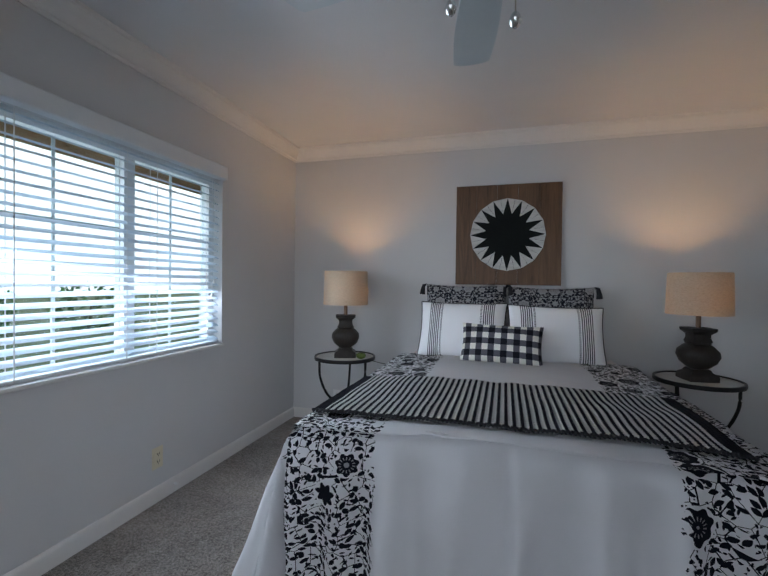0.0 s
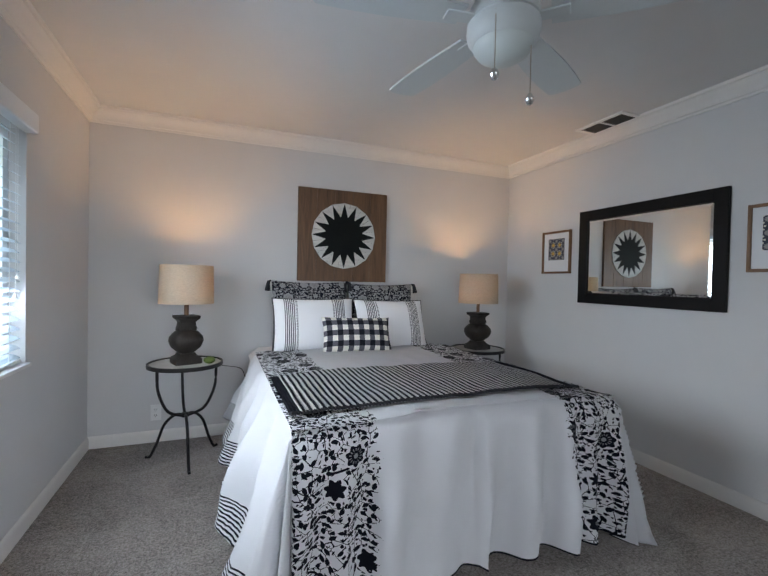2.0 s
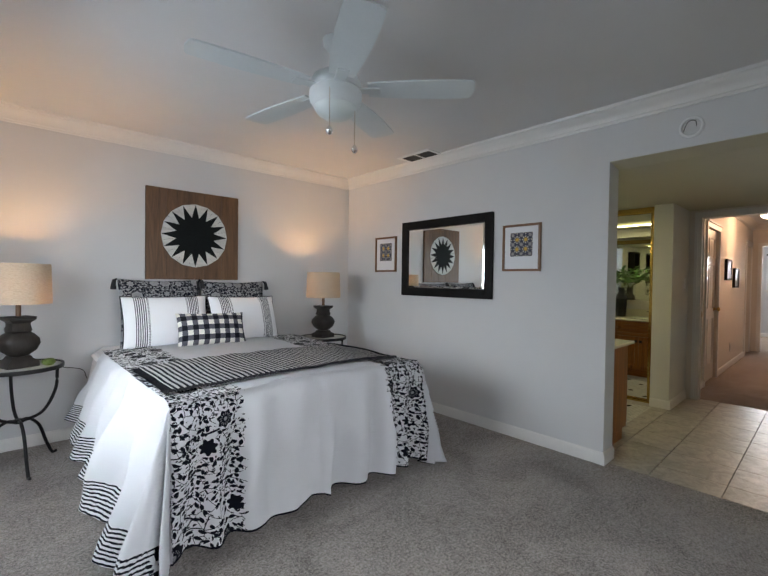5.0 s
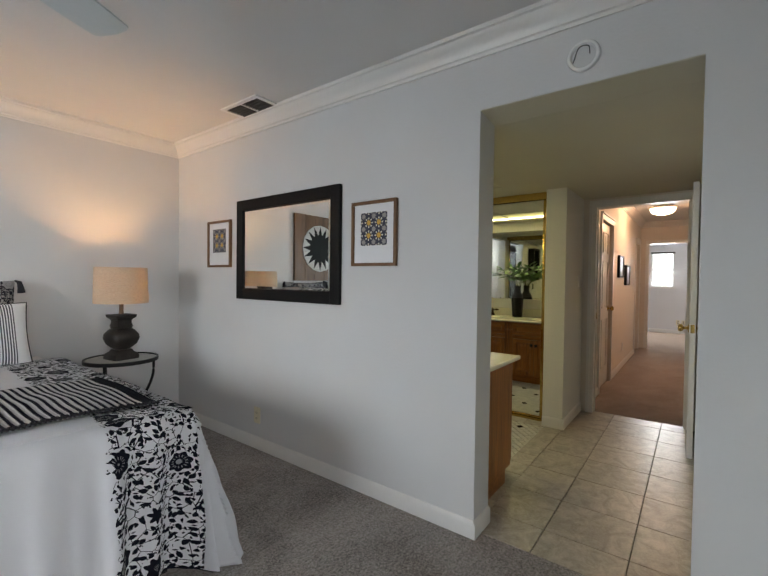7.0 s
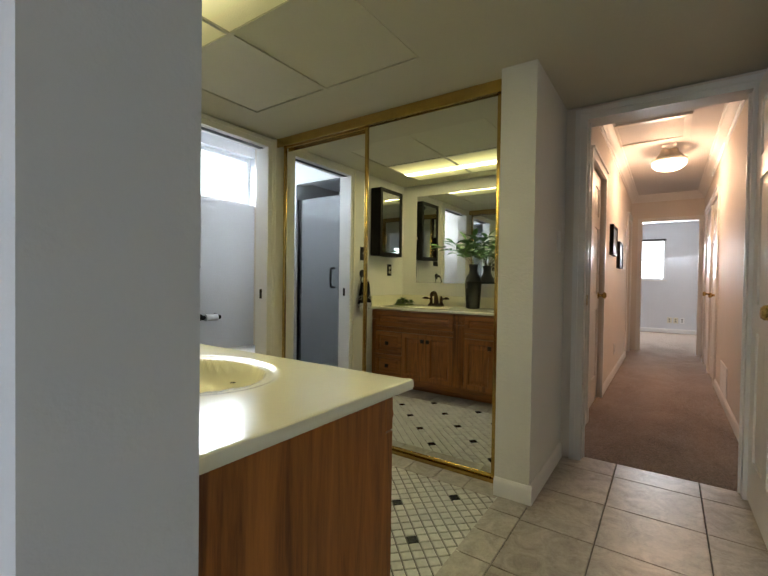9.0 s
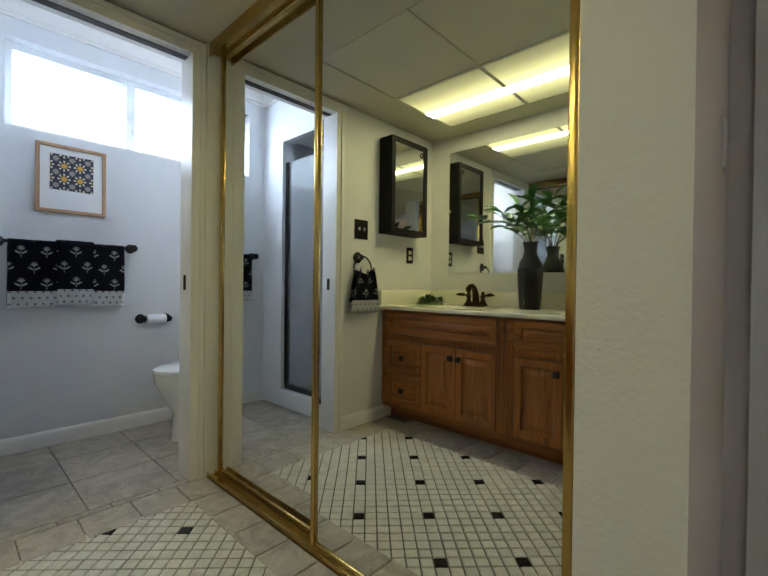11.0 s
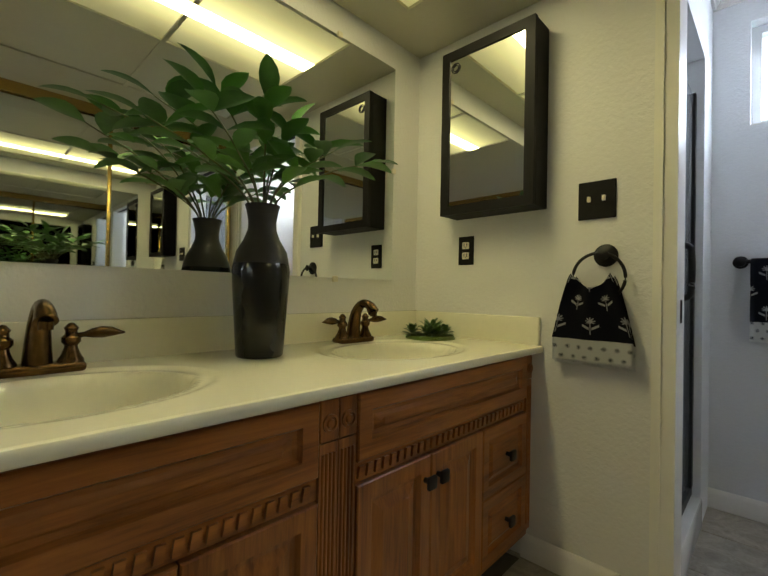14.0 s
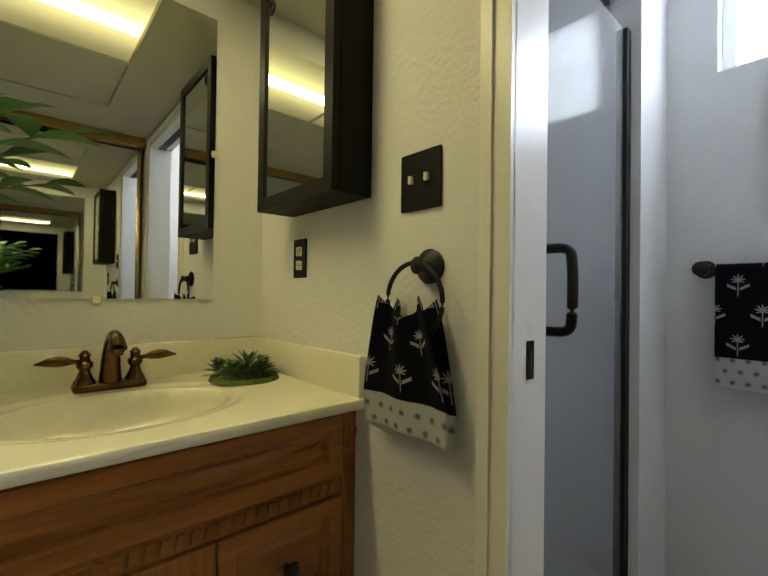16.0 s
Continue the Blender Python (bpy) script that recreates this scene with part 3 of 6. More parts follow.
def curve_pts(ctrl, n=16):
    """A smooth line through control points."""
    c = [Vector(p) for p in ctrl]
    c = [2 * c[0] - c[1]] + c + [2 * c[-1] - c[-2]]
    out = []
    for i in range(1, len(c) - 2):
        for k in range(n):
            t = k / n
            a, b, d, e = c[i - 1], c[i], c[i + 1], c[i + 2]
            out.append(0.5 * ((2 * b) + (d - a) * t + (2 * a - 5 * b + 4 * d - e) * t * t + (3 * b - a - 3 * d + e) * t ** 3))
    out.append(c[-2])
    return out


def disc_x(bm, x0, x1, y, z, r, seg=24):
    return prism(bm, [(x0, y + r * math.cos(2 * math.pi * k / seg), z + r * math.sin(2 * math.pi * k / seg)) for k in range(seg)], (x1 - x0, 0, 0))


def disc_y(bm, y0, y1, x, z, r, seg=24):
    return prism(bm, [(x + r * math.cos(2 * math.pi * k / seg), y0, z + r * math.sin(2 * math.pi * k / seg)) for k in range(seg)], (0, y1 - y0, 0))


def grid(nu, nv, f, uvf=None):
    bm = bmesh.new()
    vs = [[bm.verts.new(f(i / nu, j / nv)) for j in range(nv + 1)] for i in range(nu + 1)]
    lay = bm.loops.layers.uv.new("UVMap") if uvf else None
    for i in range(nu):
        for j in range(nv):
            face = bm.faces.new((vs[i][j], vs[i + 1][j], vs[i + 1][j + 1], vs[i][j + 1]))
            if lay:
                for lp, (a, b) in zip(face.loops, ((i, j), (i + 1, j), (i + 1, j + 1), (i, j + 1))):
                    lp[lay].uv = uvf(a / nu, b / nv)
    return bm


def part(name, bm, material, parent=None, label="", smooth=False, keep=False):
    if not keep:
        bmesh.ops.recalc_face_normals(bm, faces=bm.faces)
    me = bpy.data.meshes.new(name)
    bm.to_mesh(me)
    bm.free()
    if smooth:
        for p in me.polygons:
            p.use_smooth = True
        if smooth != "all":
            me.set_sharp_from_angle(angle=radians(38))
    me.materials.append(material)
    ob = new(name, me)
    if parent:
        ob.parent = parent
    if label:
        ob["label"] = label
    return ob


def share(name, me, parent, m):
    ob = new(name, me)
    ob.parent = parent
    ob.matrix_basis = m
    return ob


def thing(name, label, category, x=0, y=0, z=0, group="", kind="", rz=0):
    e = new(name)
    e.empty_display_size = 0.1
    e.matrix_basis = pose(x, y, z, 0, 0, rz)
    return tagged(e, label, category, group, kind)


def structure(name, bm, material, label="", smooth=False, category=""):
    return tagged(part(name, bm, material, None, label, smooth), kind="structure", category=category)


def nested(bm, u0, u1, v0, v1, rings, put):
    """Moulded panel: rectangles that step in (inset, height), lofted together. put(u, v, h) gives the place."""
    prev = None
    for ins, h in rings:
        r = [bm.verts.new(put(u, v, h)) for u, v in ((u0 + ins, v0 + ins), (u1 - ins, v0 + ins), (u1 - ins, v1 - ins), (u0 + ins, v1 - ins))]
        if prev:
            for i in range(4):
                bm.faces.new((prev[i], prev[(i + 1) % 4], r[(i + 1) % 4], r[i]))
        prev = r
    bm.faces.new(prev)
    return bm


# ---- bedroom shell ----
W, E, N, S, H = -1.882, 1.731, 3.372, -1.75, 2.42
OPY0, OPY1, OPZ = -0.36, 0.488, 2.066
BX = 1.905
WY0, WY1, WZ0, WZ1 = 0.97, 2.362, 0.795, 1.925

structure("floor", boxes((W - 0.15, E + 0.06, S - 0.15, N + 0.15, -0.12, 0)), M["carpet"], "taupe cut-pile bedroom carpet")
structure("ceiling", boxes((W - 0.15, BX, S - 0.15, N + 0.15, H, H + 0.12)), M["ceiling"], "white painted bedroom ceiling")
structure("wall_north", boxes((W - 0.15, BX, N, N + 0.14, 0, H)), M["wall"], "pale grey painted bedroom wall behind the bed")
structure("wall_west", boxes((W - 0.16, W, S, WY0, 0, H), (W - 0.16, W, WY1, N, 0, H), (W - 0.16, W, WY0, WY1, 0, WZ0), (W - 0.16, W, WY0, WY1, WZ1, H)), M["wall"], "pale grey painted wall with the window")
structure("wall_south", boxes((W - 0.15, -1.3, S - 0.14, S, 0, H), (0.6, E, S - 0.14, S, 0, H), (-1.3, 0.6, S - 0.14, S, 2.03, H)), M["wall"], "plain pale grey painted wall, unseen, with an added glazed opening")
# unseen door, added to give the south fill light an opening
south_door = thing("door_south_assumed", "assumed white framed sliding glass door, unseen, opening for the south fill light", "door", -0.35, S - 0.10, 0, kind="structure")
part("door_frame", boxes((-0.95, -0.89, 0, 0.05, 0, 2.03), (0.89, 0.95, 0, 0.05, 0, 2.03), (-0.89, 0.89, 0, 0.05, 1.97, 2.03), (-0.89, 0.89, 0, 0.05, 0, 0.05), (-0.03, 0.03, 0, 0.05, 0.05, 1.97)), M["vinyl"], south_door)
for a, b in ((-0.89, -0.03), (0.03, 0.89)):
    part("pane", boxes((a, b, 0.02, 0.025, 0.05, 1.97)), M["glass"], south_door).visible_shadow = False
structure("wall_east", boxes((E, BX, OPY1, N, 0, H), (E, BX, S - 0.14, OPY0, 0, H), (E, BX, OPY0, OPY1, OPZ + 0.004, H)), M["wall"], "pale grey painted wall with an open doorway")


def molding(name, pts, vec, material=None, label="", parent=None):
    return structure(name, prism(bmesh.new(), pts, vec), material or M["trim"], label, True)


CROWN = [(0, -0.105), (0.010, -0.105), (0.014, -0.092), (0.024, -0.088), (0.030, -0.070), (0.048, -0.045), (0.066, -0.030), (0.070, -0.020), (0.082, -0.016), (0.086, 0.0), (0, 0)]
BASE = [(0, 0), (0.014, 0), (0.014, 0.066), (0.010, 0.078), (0.004, 0.086), (0, 0.086)]


def run(name, prof, a, b, inward, z, label=""):
    """A moulding from a to b (plan points) with its profile standing inward from the wall."""
    pts = [(a[0] + inward[0] * d, a[1] + inward[1] * d, z + h) for d, h in prof]
    return molding(name, pts, (b[0] - a[0], b[1] - a[1], 0), None, label)


LC, LB = "white moulded crown trim", "white painted baseboard"
run("trim_crown_north", CROWN, (W, N), (E, N), (0, -1), H, LC)
run("trim_crown_east", CROWN, (E, S), (E, N), (-1, 0), H, LC)
run("trim_crown_west", CROWN, (W, S), (W, N), (1, 0), H, LC)
run("trim_crown_south", CROWN, (W, S), (E, S), (0, 1), H, LC)
run("baseboard_north", BASE, (W, N), (E, N), (0, -1), 0, LB)
run("baseboard_west", BASE, (W, S), (W, N), (1, 0), 0, LB)
run("baseboard_east_1", BASE, (E, OPY1 + 0.001), (E, N), (-1, 0), 0, LB)
run("baseboard_east_2", BASE, (E, S), (E, OPY0 - 0.001), (-1, 0), 0, LB)
run("baseboard_jamb_1", BASE, (E - 0.014, OPY1), (BX, OPY1), (0, -1), 0, LB)
run("baseboard_jamb_2", BASE, (E - 0.014, OPY0), (BX, OPY0), (0, 1), 0, LB)

# ---- bath, passage, hall shells ----
BN, BC = 2.404, 2.046
CLX = 3.69
HX = 4.235
HN, HS, HC, HE = 0.50, -0.40, 2.40, 9.17
structure("floor_bath", boxes((E + 0.06, HX + 0.07, -1.1, 3.5, -0.12, -0.006)), M["grout"], "dark grout bed of the tiled floor")
structure("ceiling_bath", boxes((BX, 2.085, 0.4, BN, BC, BC + 0.1), (3.265, HX, 0.4, BN, BC, BC + 0.1), (2.085, 3.265, 0.4, 0.97, BC, BC + 0.1), (2.085, 3.265, 2.115, BN, BC, BC + 0.1), (BX, HX, -1.1, 0.4, BC, BC + 0.1), (2.07, 3.28, 0.96, 2.13, BC + 0.1, BC + 0.14)), M["bath_ceiling"], "low cream dressing area ceiling")
structure("ceiling_doorway", prism(bmesh.new(), [(E + 0.002, OPY0 + 0.001, OPZ), (BX - 0.001, OPY0 + 0.001, BC), (BX - 0.001, OPY0 + 0.001, OPZ + 0.003), (E + 0.002, OPY0 + 0.001, OPZ + 0.003)], (0, OPY1 - OPY0 - 0.002, 0)), M["bath_ceiling"], "cream soffit of the open doorway")
structure("wall_bath_west", boxes((BX, BX + 0.006, OPY1 + 0.03, BN, 0, BC)), M["bath_wall"], "cream textured wall behind the vanity")
DX0, DX1, DZ = 2.905, 3.585, 1.975
structure("wall_bath_north", boxes((BX, DX0 - 0.012, BN, BN + 0.11, 0, BC + 0.5), (DX1 + 0.012, 4.6, BN, BN + 0.11, 0, BC + 0.5), (DX0 - 0.012, DX1 + 0.012, BN, BN + 0.11, DZ + 0.012, BC + 0.5)), M["bath_wall"], "cream textured wall with the toilet room doorway")
structure("wall_closet", boxes((CLX - 0.125, HX, 0.525, 0.69, 0, BC), (4.10, HX, 0.69, BN, 0, BC)), M["bath_wall"], "cream textured wall end beside the mirrored closet", True)
structure("wall_passage_south", boxes((BX, HX, -1.1, -1.0, 0, BC), (3.98, HX, -1.0, -0.44, 0, BC)), M["bath_wall"], "plain cream closet wall")
HD0, HD1, HDZ = -0.30, 0.412, 1.962
structure("wall_hall_door", boxes((HX, HX + 0.11, HD1 + 0.012, 3.5, 0, HC), (HX, HX + 0.11, -1.1, HD0 - 0.012, 0, HC), (HX, HX + 0.11, HD0 - 0.012, HD1 + 0.012, HDZ + 0.012, HC)), M["hall_wall"], "painted wall round the hall doorway")
run("baseboard_pier_1", BASE, (CLX - 0.125, 0.525), (HX - 0.02, 0.525), (0, -1), 0, LB)
run("baseboard_pier_2", BASE, (CLX - 0.125, 0.511), (CLX - 0.125, 0.69), (-1, 0), 0, LB)
run("baseboard_bath_north", BASE, (2.44, BN), (DX0 - 0.065, BN), (0, -1), 0, LB)


def casing_y(name, x, face, y0, y1, z, w, material, label):
    """Door trim on a wall that faces along x."""
    th = 0.016 * face
    rows = [(min(x, x + th), max(x, x + th), y0 - w, y0, 0, z + w), (min(x, x + th), max(x, x + th), y1, y1 + w, 0, z + w), (min(x, x + th), max(x, x + th), y0, y1, z, z + w)]
    t2 = 0.022 * face
    rows += [(min(x, x + t2), max(x, x + t2), y0 - w, y0 - w * 0.55, 0, z + w + 0.001), (min(x, x + t2), max(x, x + t2), y1 + w * 0.55, y1 + w, 0, z + w + 0.001), (min(x, x + t2), max(x, x + t2), y0 - w * 0.55, y1 + w * 0.55, z + w * 0.55, z + w)]
    return structure(name, boxes(*rows), material, label)


def jamb(name, x0, x1, y0, y1, z, axis, material, label):
    t = 0.012
    if axis == "x":
        return structure(name, boxes((x0, x1, y0 - t, y0, 0, z + t), (x0, x1, y1, y1 + t, 0, z + t), (x0, x1, y0, y1, z, z + t), (x0 + 0.05, x0 + 0.062, y0, y0 + 0.01, 0, z), (x0 + 0.05, x0 + 0.062, y1 - 0.01, y1, 0, z)), material, label)
    return structure(name, boxes((x0 - t, x0, y0, y1, 0, z + t), (x1, x1 + t, y0, y1, 0, z + t), (x0, x1, y0, y1, z, z + t)), material, label)


casing_y("trim_hall_door_1", HX, -1, HD0, HD1, HDZ, 0.062, M["trim"], "white door casing")
casing_y("trim_hall_door_2", HX + 0.11, 1, HD0, HD1, HDZ, 0.062, M["trim"], "white door casing")
jamb("trim_hall_jamb", HX - 0.002, HX + 0.112, HD0, HD1, HDZ, "x", M["trim"], "white door jamb")
strike = thing("strike_plate", "small brass strike plate on the door jamb", "strike plate", HX + 0.02, HD1 - 0.011, 0.93)
part("plate", boxes((-0.012, 0.012, -0.003, 0, -0.03, 0.03)), M["gold"], strike)

# toilet room doorway trim, facing south
w = 0.06
structure("trim_toilet_door", boxes((DX0 - w, DX0, BN - 0.015, BN, 0, DZ + w), (DX1, DX1 + w, BN - 0.015, BN, 0, DZ + w), (DX0, DX1, BN - 0.015, BN, DZ, DZ + w),
          (DX0 - w, DX0 - 0.036, BN - 0.021, BN - 0.015, 0, DZ + w + 0.001), (DX1 + 0.036, DX1 + w, BN - 0.021, BN - 0.015, 0, DZ + w + 0.001), (DX0 - 0.036, DX1 + 0.036, BN - 0.021, BN - 0.015, DZ + 0.036, DZ + w)), M["cream_trim"], "cream painted door casing")
jamb("trim_toilet_jamb", DX0, DX1, BN - 0.003, BN + 0.115, DZ, "y", M["trim"], "white pocket door jamb")
structure("trim_pocket_slot", boxes((DX0 + 0.001, DX1 - 0.001, BN + 0.035, BN + 0.075, DZ - 0.003, DZ)), M["vent_dark"], "dark track slot of the pocket door")
structure("trim_corner", boxes((DX1 + w + 0.002, CLX + 0.045, BN - 0.022, BN, 0, BC)), M["cream_trim"], "narrow cream wall strip beside the closet")
for sx, n in ((DX0 + 0.0005, 1), (DX1 - 0.0025, -1)):
    st = thing("latch_plate", "small dark bronze latch plate on the pocket door jamb", "latch plate", sx, BN + 0.055, 0.92, "latch plates of the pocket door")
    part("plate", boxes((0, 0.002, -0.012, 0.012, -0.035, 0.035)), M["bronze"], st)
    part("bolt_hole", boxes((-0.0005, 0.0025, -0.004, 0.004, -0.018, 0.018)), M["dark_slot"], st)

# toilet room
TN, TE, TC = 3.372, 4.45, 2.41
wx0, wx1, wz0, wz1 = 3.022, 4.232, 1.735, 2.205
structure("wall_toilet_north", boxes((1.9, wx0, TN, TN + 0.14, 0, TC), (wx1, TE + 0.1, TN, TN + 0.14, 0, TC), (wx0, wx1, TN, TN + 0.14, 0, wz0), (wx0, wx1, TN, TN + 0.14, wz1, TC)), M["wc_wall"], "pale cool white toilet room wall")
structure("wall_toilet_east", boxes((TE, TE + 0.1, BN + 0.11, TN, 0, TC)), M["wc_wall"], "pale cool white wall")
structure("wall_toilet_west", boxes((2.80, 2.888, 3.115, TN, 0, TC), (2.80, 2.888, BN + 0.11, 3.115, 1.98, TC)), M["wc_wall"], "pale wall above and beside the shower")
structure("wall_shower", boxes((1.93, 1.96, BN + 0.11, TN, 0, 2.1), (1.96, 2.80, TN - 0.02, TN, 0, 2.1), (1.96, 2.80, BN + 0.11, BN + 0.13, 0, 2.1), (1.93, 2.80, BN + 0.11, TN, 2.1, 2.16)), M["shower_wall"], "smooth grey shower surround")
structure("ceiling_toilet", boxes((2.80, TE + 0.1, BN + 0.11, TN + 0.1, TC, TC + 0.08)), M["ceiling"], "white toilet room ceiling")
run("trim_crown_toilet_1", CROWN, (2.888, TN), (TE, TN), (0, -1), TC, LC)
run("trim_crown_toilet_2", CROWN, (2.888, BN + 0.11), (2.888, TN), (1, 0), TC, LC)
run("baseboard_toilet", BASE, (2.888, TN), (TE, TN), (0, -1), 0, LB)

# hall
structure("floor_hall", boxes((HX + 0.07, 12.6, -3, 3, -0.12, 0.002)), M["hall_carpet"], "brown hall carpet")
lx0, lx1 = 5.02, 5.78
structure("wall_hall_north", boxes((HX + 0.11, lx0, HN, HN + 0.1, 0, HC), (lx1, 8.35, HN, HN + 0.1, 0, HC), (8.95, HE, HN, HN + 0.1, 0, HC), (lx0, lx1, HN, HN + 0.1, 1.97, HC), (8.35, 8.95, HN, HN + 0.1, 1.97, HC)), M["hall_wall"], "warm painted hall wall with doorways")
structure("wall_hall_south", boxes((HX + 0.11, 7.0, HS - 0.1, HS, 0, HC), (7.72, 7.85, HS - 0.1, HS, 0, HC), (8.55, HE, HS - 0.1, HS, 0, HC), (7.0, 7.72, HS - 0.1, HS, 1.97, HC), (7.85, 8.55, HS - 0.1, HS, 1.97, HC)), M["hall_wall"], "warm painted hall wall with closed doors")
structure("ceiling_hall", boxes((HX + 0.11, HE, HS, HN, HC, HC + 0.08)), M["ceiling"], "white hall ceiling")
FD0, FD1, FDZ = -0.395, 0.375, 1.985
structure("wall_hall_end", boxes((HE, HE + 0.11, FD1 + 0.012, 3, 0, HC), (HE, HE + 0.11, -3, FD0 - 0.012, 0, HC), (HE, HE + 0.11, FD0 - 0.012, FD1 + 0.012, FDZ + 0.012, HC)), M["hall_wall"], "painted wall at the end of the hall")
casing_y("trim_hall_end", HE, -1, FD0 + 0.05, FD1 - 0.02, FDZ, 0.062, M["trim"], "white door casing")
jamb("trim_hall_end_jamb", HE - 0.002, HE + 0.112, FD0, FD1, FDZ, "x", M["trim"], "white door jamb")
run("trim_crown_hall_1", CROWN, (HX + 0.11, HN), (HE, HN), (0, -1), HC, LC)
run("trim_crown_hall_2", CROWN, (HX + 0.11, HS), (HE, HS), (0, 1), HC, LC)
run("trim_crown_hall_3", CROWN, (HE, HS), (HE, HN), (-1, 0), HC, LC)
run("baseboard_hall_1", BASE, (HX + 0.13, HN), (lx0 - 0.06, HN), (0, -1), 0, LB)
run("baseboard_hall_2", BASE, (lx1 + 0.06, HN), (8.29, HN), (0, -1), 0, LB)
run("baseboard_hall_3", BASE, (HX + 0.13, HS), (6.94, HS), (0, 1), 0, LB)


def casing_x(name, y, face, x0, x1, z, label="white door casing"):
    a, b = sorted((y, y + 0.018 * face))
    return structure(name, boxes((x0 - 0.06, x0, a, b, 0, z + 0.06), (x1, x1 + 0.06, a, b, 0, z + 0.06), (x0, x1, a, b, z, z + 0.06), (x0 - 0.06, x1 + 0.06, a - (0.012 if face < 0 else 0), b + (0.012 if face > 0 else 0), z + 0.06, z + 0.078)), M["trim"], label)


casing_x("trim_hall_side_1", HN, -1, lx0, lx1, 1.96)
casing_x("trim_hall_side_2", HN, -1, 8.35, 8.95, 1.96)
casing_x("trim_hall_side_3", HS, 1, 7.0, 7.72, 1.96)
casing_x("trim_hall_side_4", HS, 1, 7.85, 8.55, 1.96)

# far room
structure("wall_far_room", boxes((12.4, 12.5, -3, 0.06, 0, 2.45), (12.4, 12.5, 0.56, 3, 0, 2.45), (12.4, 12.5, 0.06, 0.56, 0, 1.14), (12.4, 12.5, 0.06, 0.56, 2.02, 2.45), (HE + 0.11, 12.4, 2.9, 3.0, 0, 2.45), (HE + 0.11, 12.4, -3.0, -2.9, 0, 2.45)), M["wc_wall"], "pale far room walls")
structure("ceiling_far_room", boxes((HE, 12.5, -3, 3, 2.45, 2.5)), M["ceiling"], "white far room ceiling")
run("baseboard_far", BASE, (12.4, -2.9), (12.4, 2.9), (-1, 0), 0, LB)
fw = thing("window_far", "white sash window with grid bars in the far room", "window", 12.40, 0.31, 1.14, kind="structure")
part("window_frame", boxes((0, 0.06, -0.25, -0.21, 0, 0.88), (0, 0.06, 0.21, 0.25, 0, 0.88), (0, 0.06, -0.21, 0.21, 0, 0.04), (0, 0.06, -0.21, 0.21, 0.84, 0.88), (0.01, 0.05, -0.21, 0.21, 0.42, 0.45)), M["vinyl"], fw)
part("window_sill", boxes((-0.03, 0, -0.28, 0.28, -0.03, 0)), M["trim"], fw)
for k in (-0.07, 0.07):
    part("muntin", boxes((0.02, 0.035, k - 0.006, k + 0.006, 0.04, 0.84)), M["vinyl"], fw)
part("blind_rail", boxes((-0.03, 0.0, -0.25, 0.25, 0.84, 0.88)), M["vent_dark"], fw)
for k, y in enumerate((0.02, -0.09, -0.2)):
    o = thing("wall_outlet", "ivory double wall outlet on the far room wall", "outlet", 12.398, y - 0.05, 0.27, "outlets in the far room")
    part("plate", soft_box(-0.006, 0, -0.04, 0.04, -0.06, 0.06, 0.002), M["ivory_plastic" if k < 2 else "white_plastic"], o)
    part("socket", boxes((-0.008, -0.006, -0.012, 0.012, 0.01, 0.035), (-0.008, -0.006, -0.012, 0.012, -0.035, -0.01)), M["vent_dark"], o)

# ---- doors ----


def panel_door(name, label, width, height, m, knob_side=1, group=""):
    """Six-panel door; local x along its width from the hinge, y its thickness."""
    d = thing(name, label, "door", group=group)
    d.matrix_basis = m
    th = 0.018
    bm = bmesh.new()
    stile, mid = 0.105, 0.09
    xs = [(stile, width / 2 - mid / 2), (width / 2 + mid / 2, width - stile)]
    zs = [(0.21, 0.80), (0.93, 1.50), (1.60, height - 0.11)]
    box(bm, 0, width, -th + 0.009, th - 0.009, 0, height)
    for y0, y1 in ((th - 0.009, th), (-th, -th + 0.009)):
        for a, b in ((0, stile), (width / 2 - mid / 2, width / 2 + mid / 2), (width - stile, width)):
            box(bm, a, b, y0, y1, 0, height)
        for a, b in xs:
            for c, e in ((0, zs[0][0]), (zs[0][1], zs[1][0]), (zs[1][1], zs[2][0]), (zs[2][1], height)):
                box(bm, a, b, y0, y1, c, e)
    part("slab", bm, M["trim"], d)
    for a, b in xs:
        for c, e in zs:
            for s in (1, -1):
                bm = bmesh.new()
                nested(bm, a + 0.012, b - 0.012, c + 0.012, e - 0.012, [(0, 0.009), (0.004, 0.010), (0.028, 0.016)], lambda u, v, h, s=s: (u, s * h, v))
                part("panel", bm, M["trim"], d)
    kx = width - 0.06
    for s in (1, -1):
        bm = lathe(bmesh.new(), [(0.001, 0), (0.030, 0.001), (0.031, 0.006), (0.012, 0.010), (0.010, 0.032), (0.020, 0.038), (0.027, 0.048), (0.027, 0.058), (0.018, 0.068), (0.001, 0.070)], 24)
        bmesh.ops.rotate(bm, verts=bm.verts, matrix=Matrix.Rotation(radians(-90 * s), 3, "X"))
        bmesh.ops.translate(bm, verts=bm.verts, vec=(kx, s * th, 0.92))
        part("door_knob", bm, M["gold"], d, "polished brass knob", True)
    part("latch", boxes((width, width + 0.0015, -0.012, 0.012, 0.89, 0.95)), M["gold"], d)
    for z in (0.2, 1.0, 1.75):
        part("hinge", boxes((-0.003, 0.0, -0.018, 0.02, z, z + 0.09)), M["gold"], d)
    return d


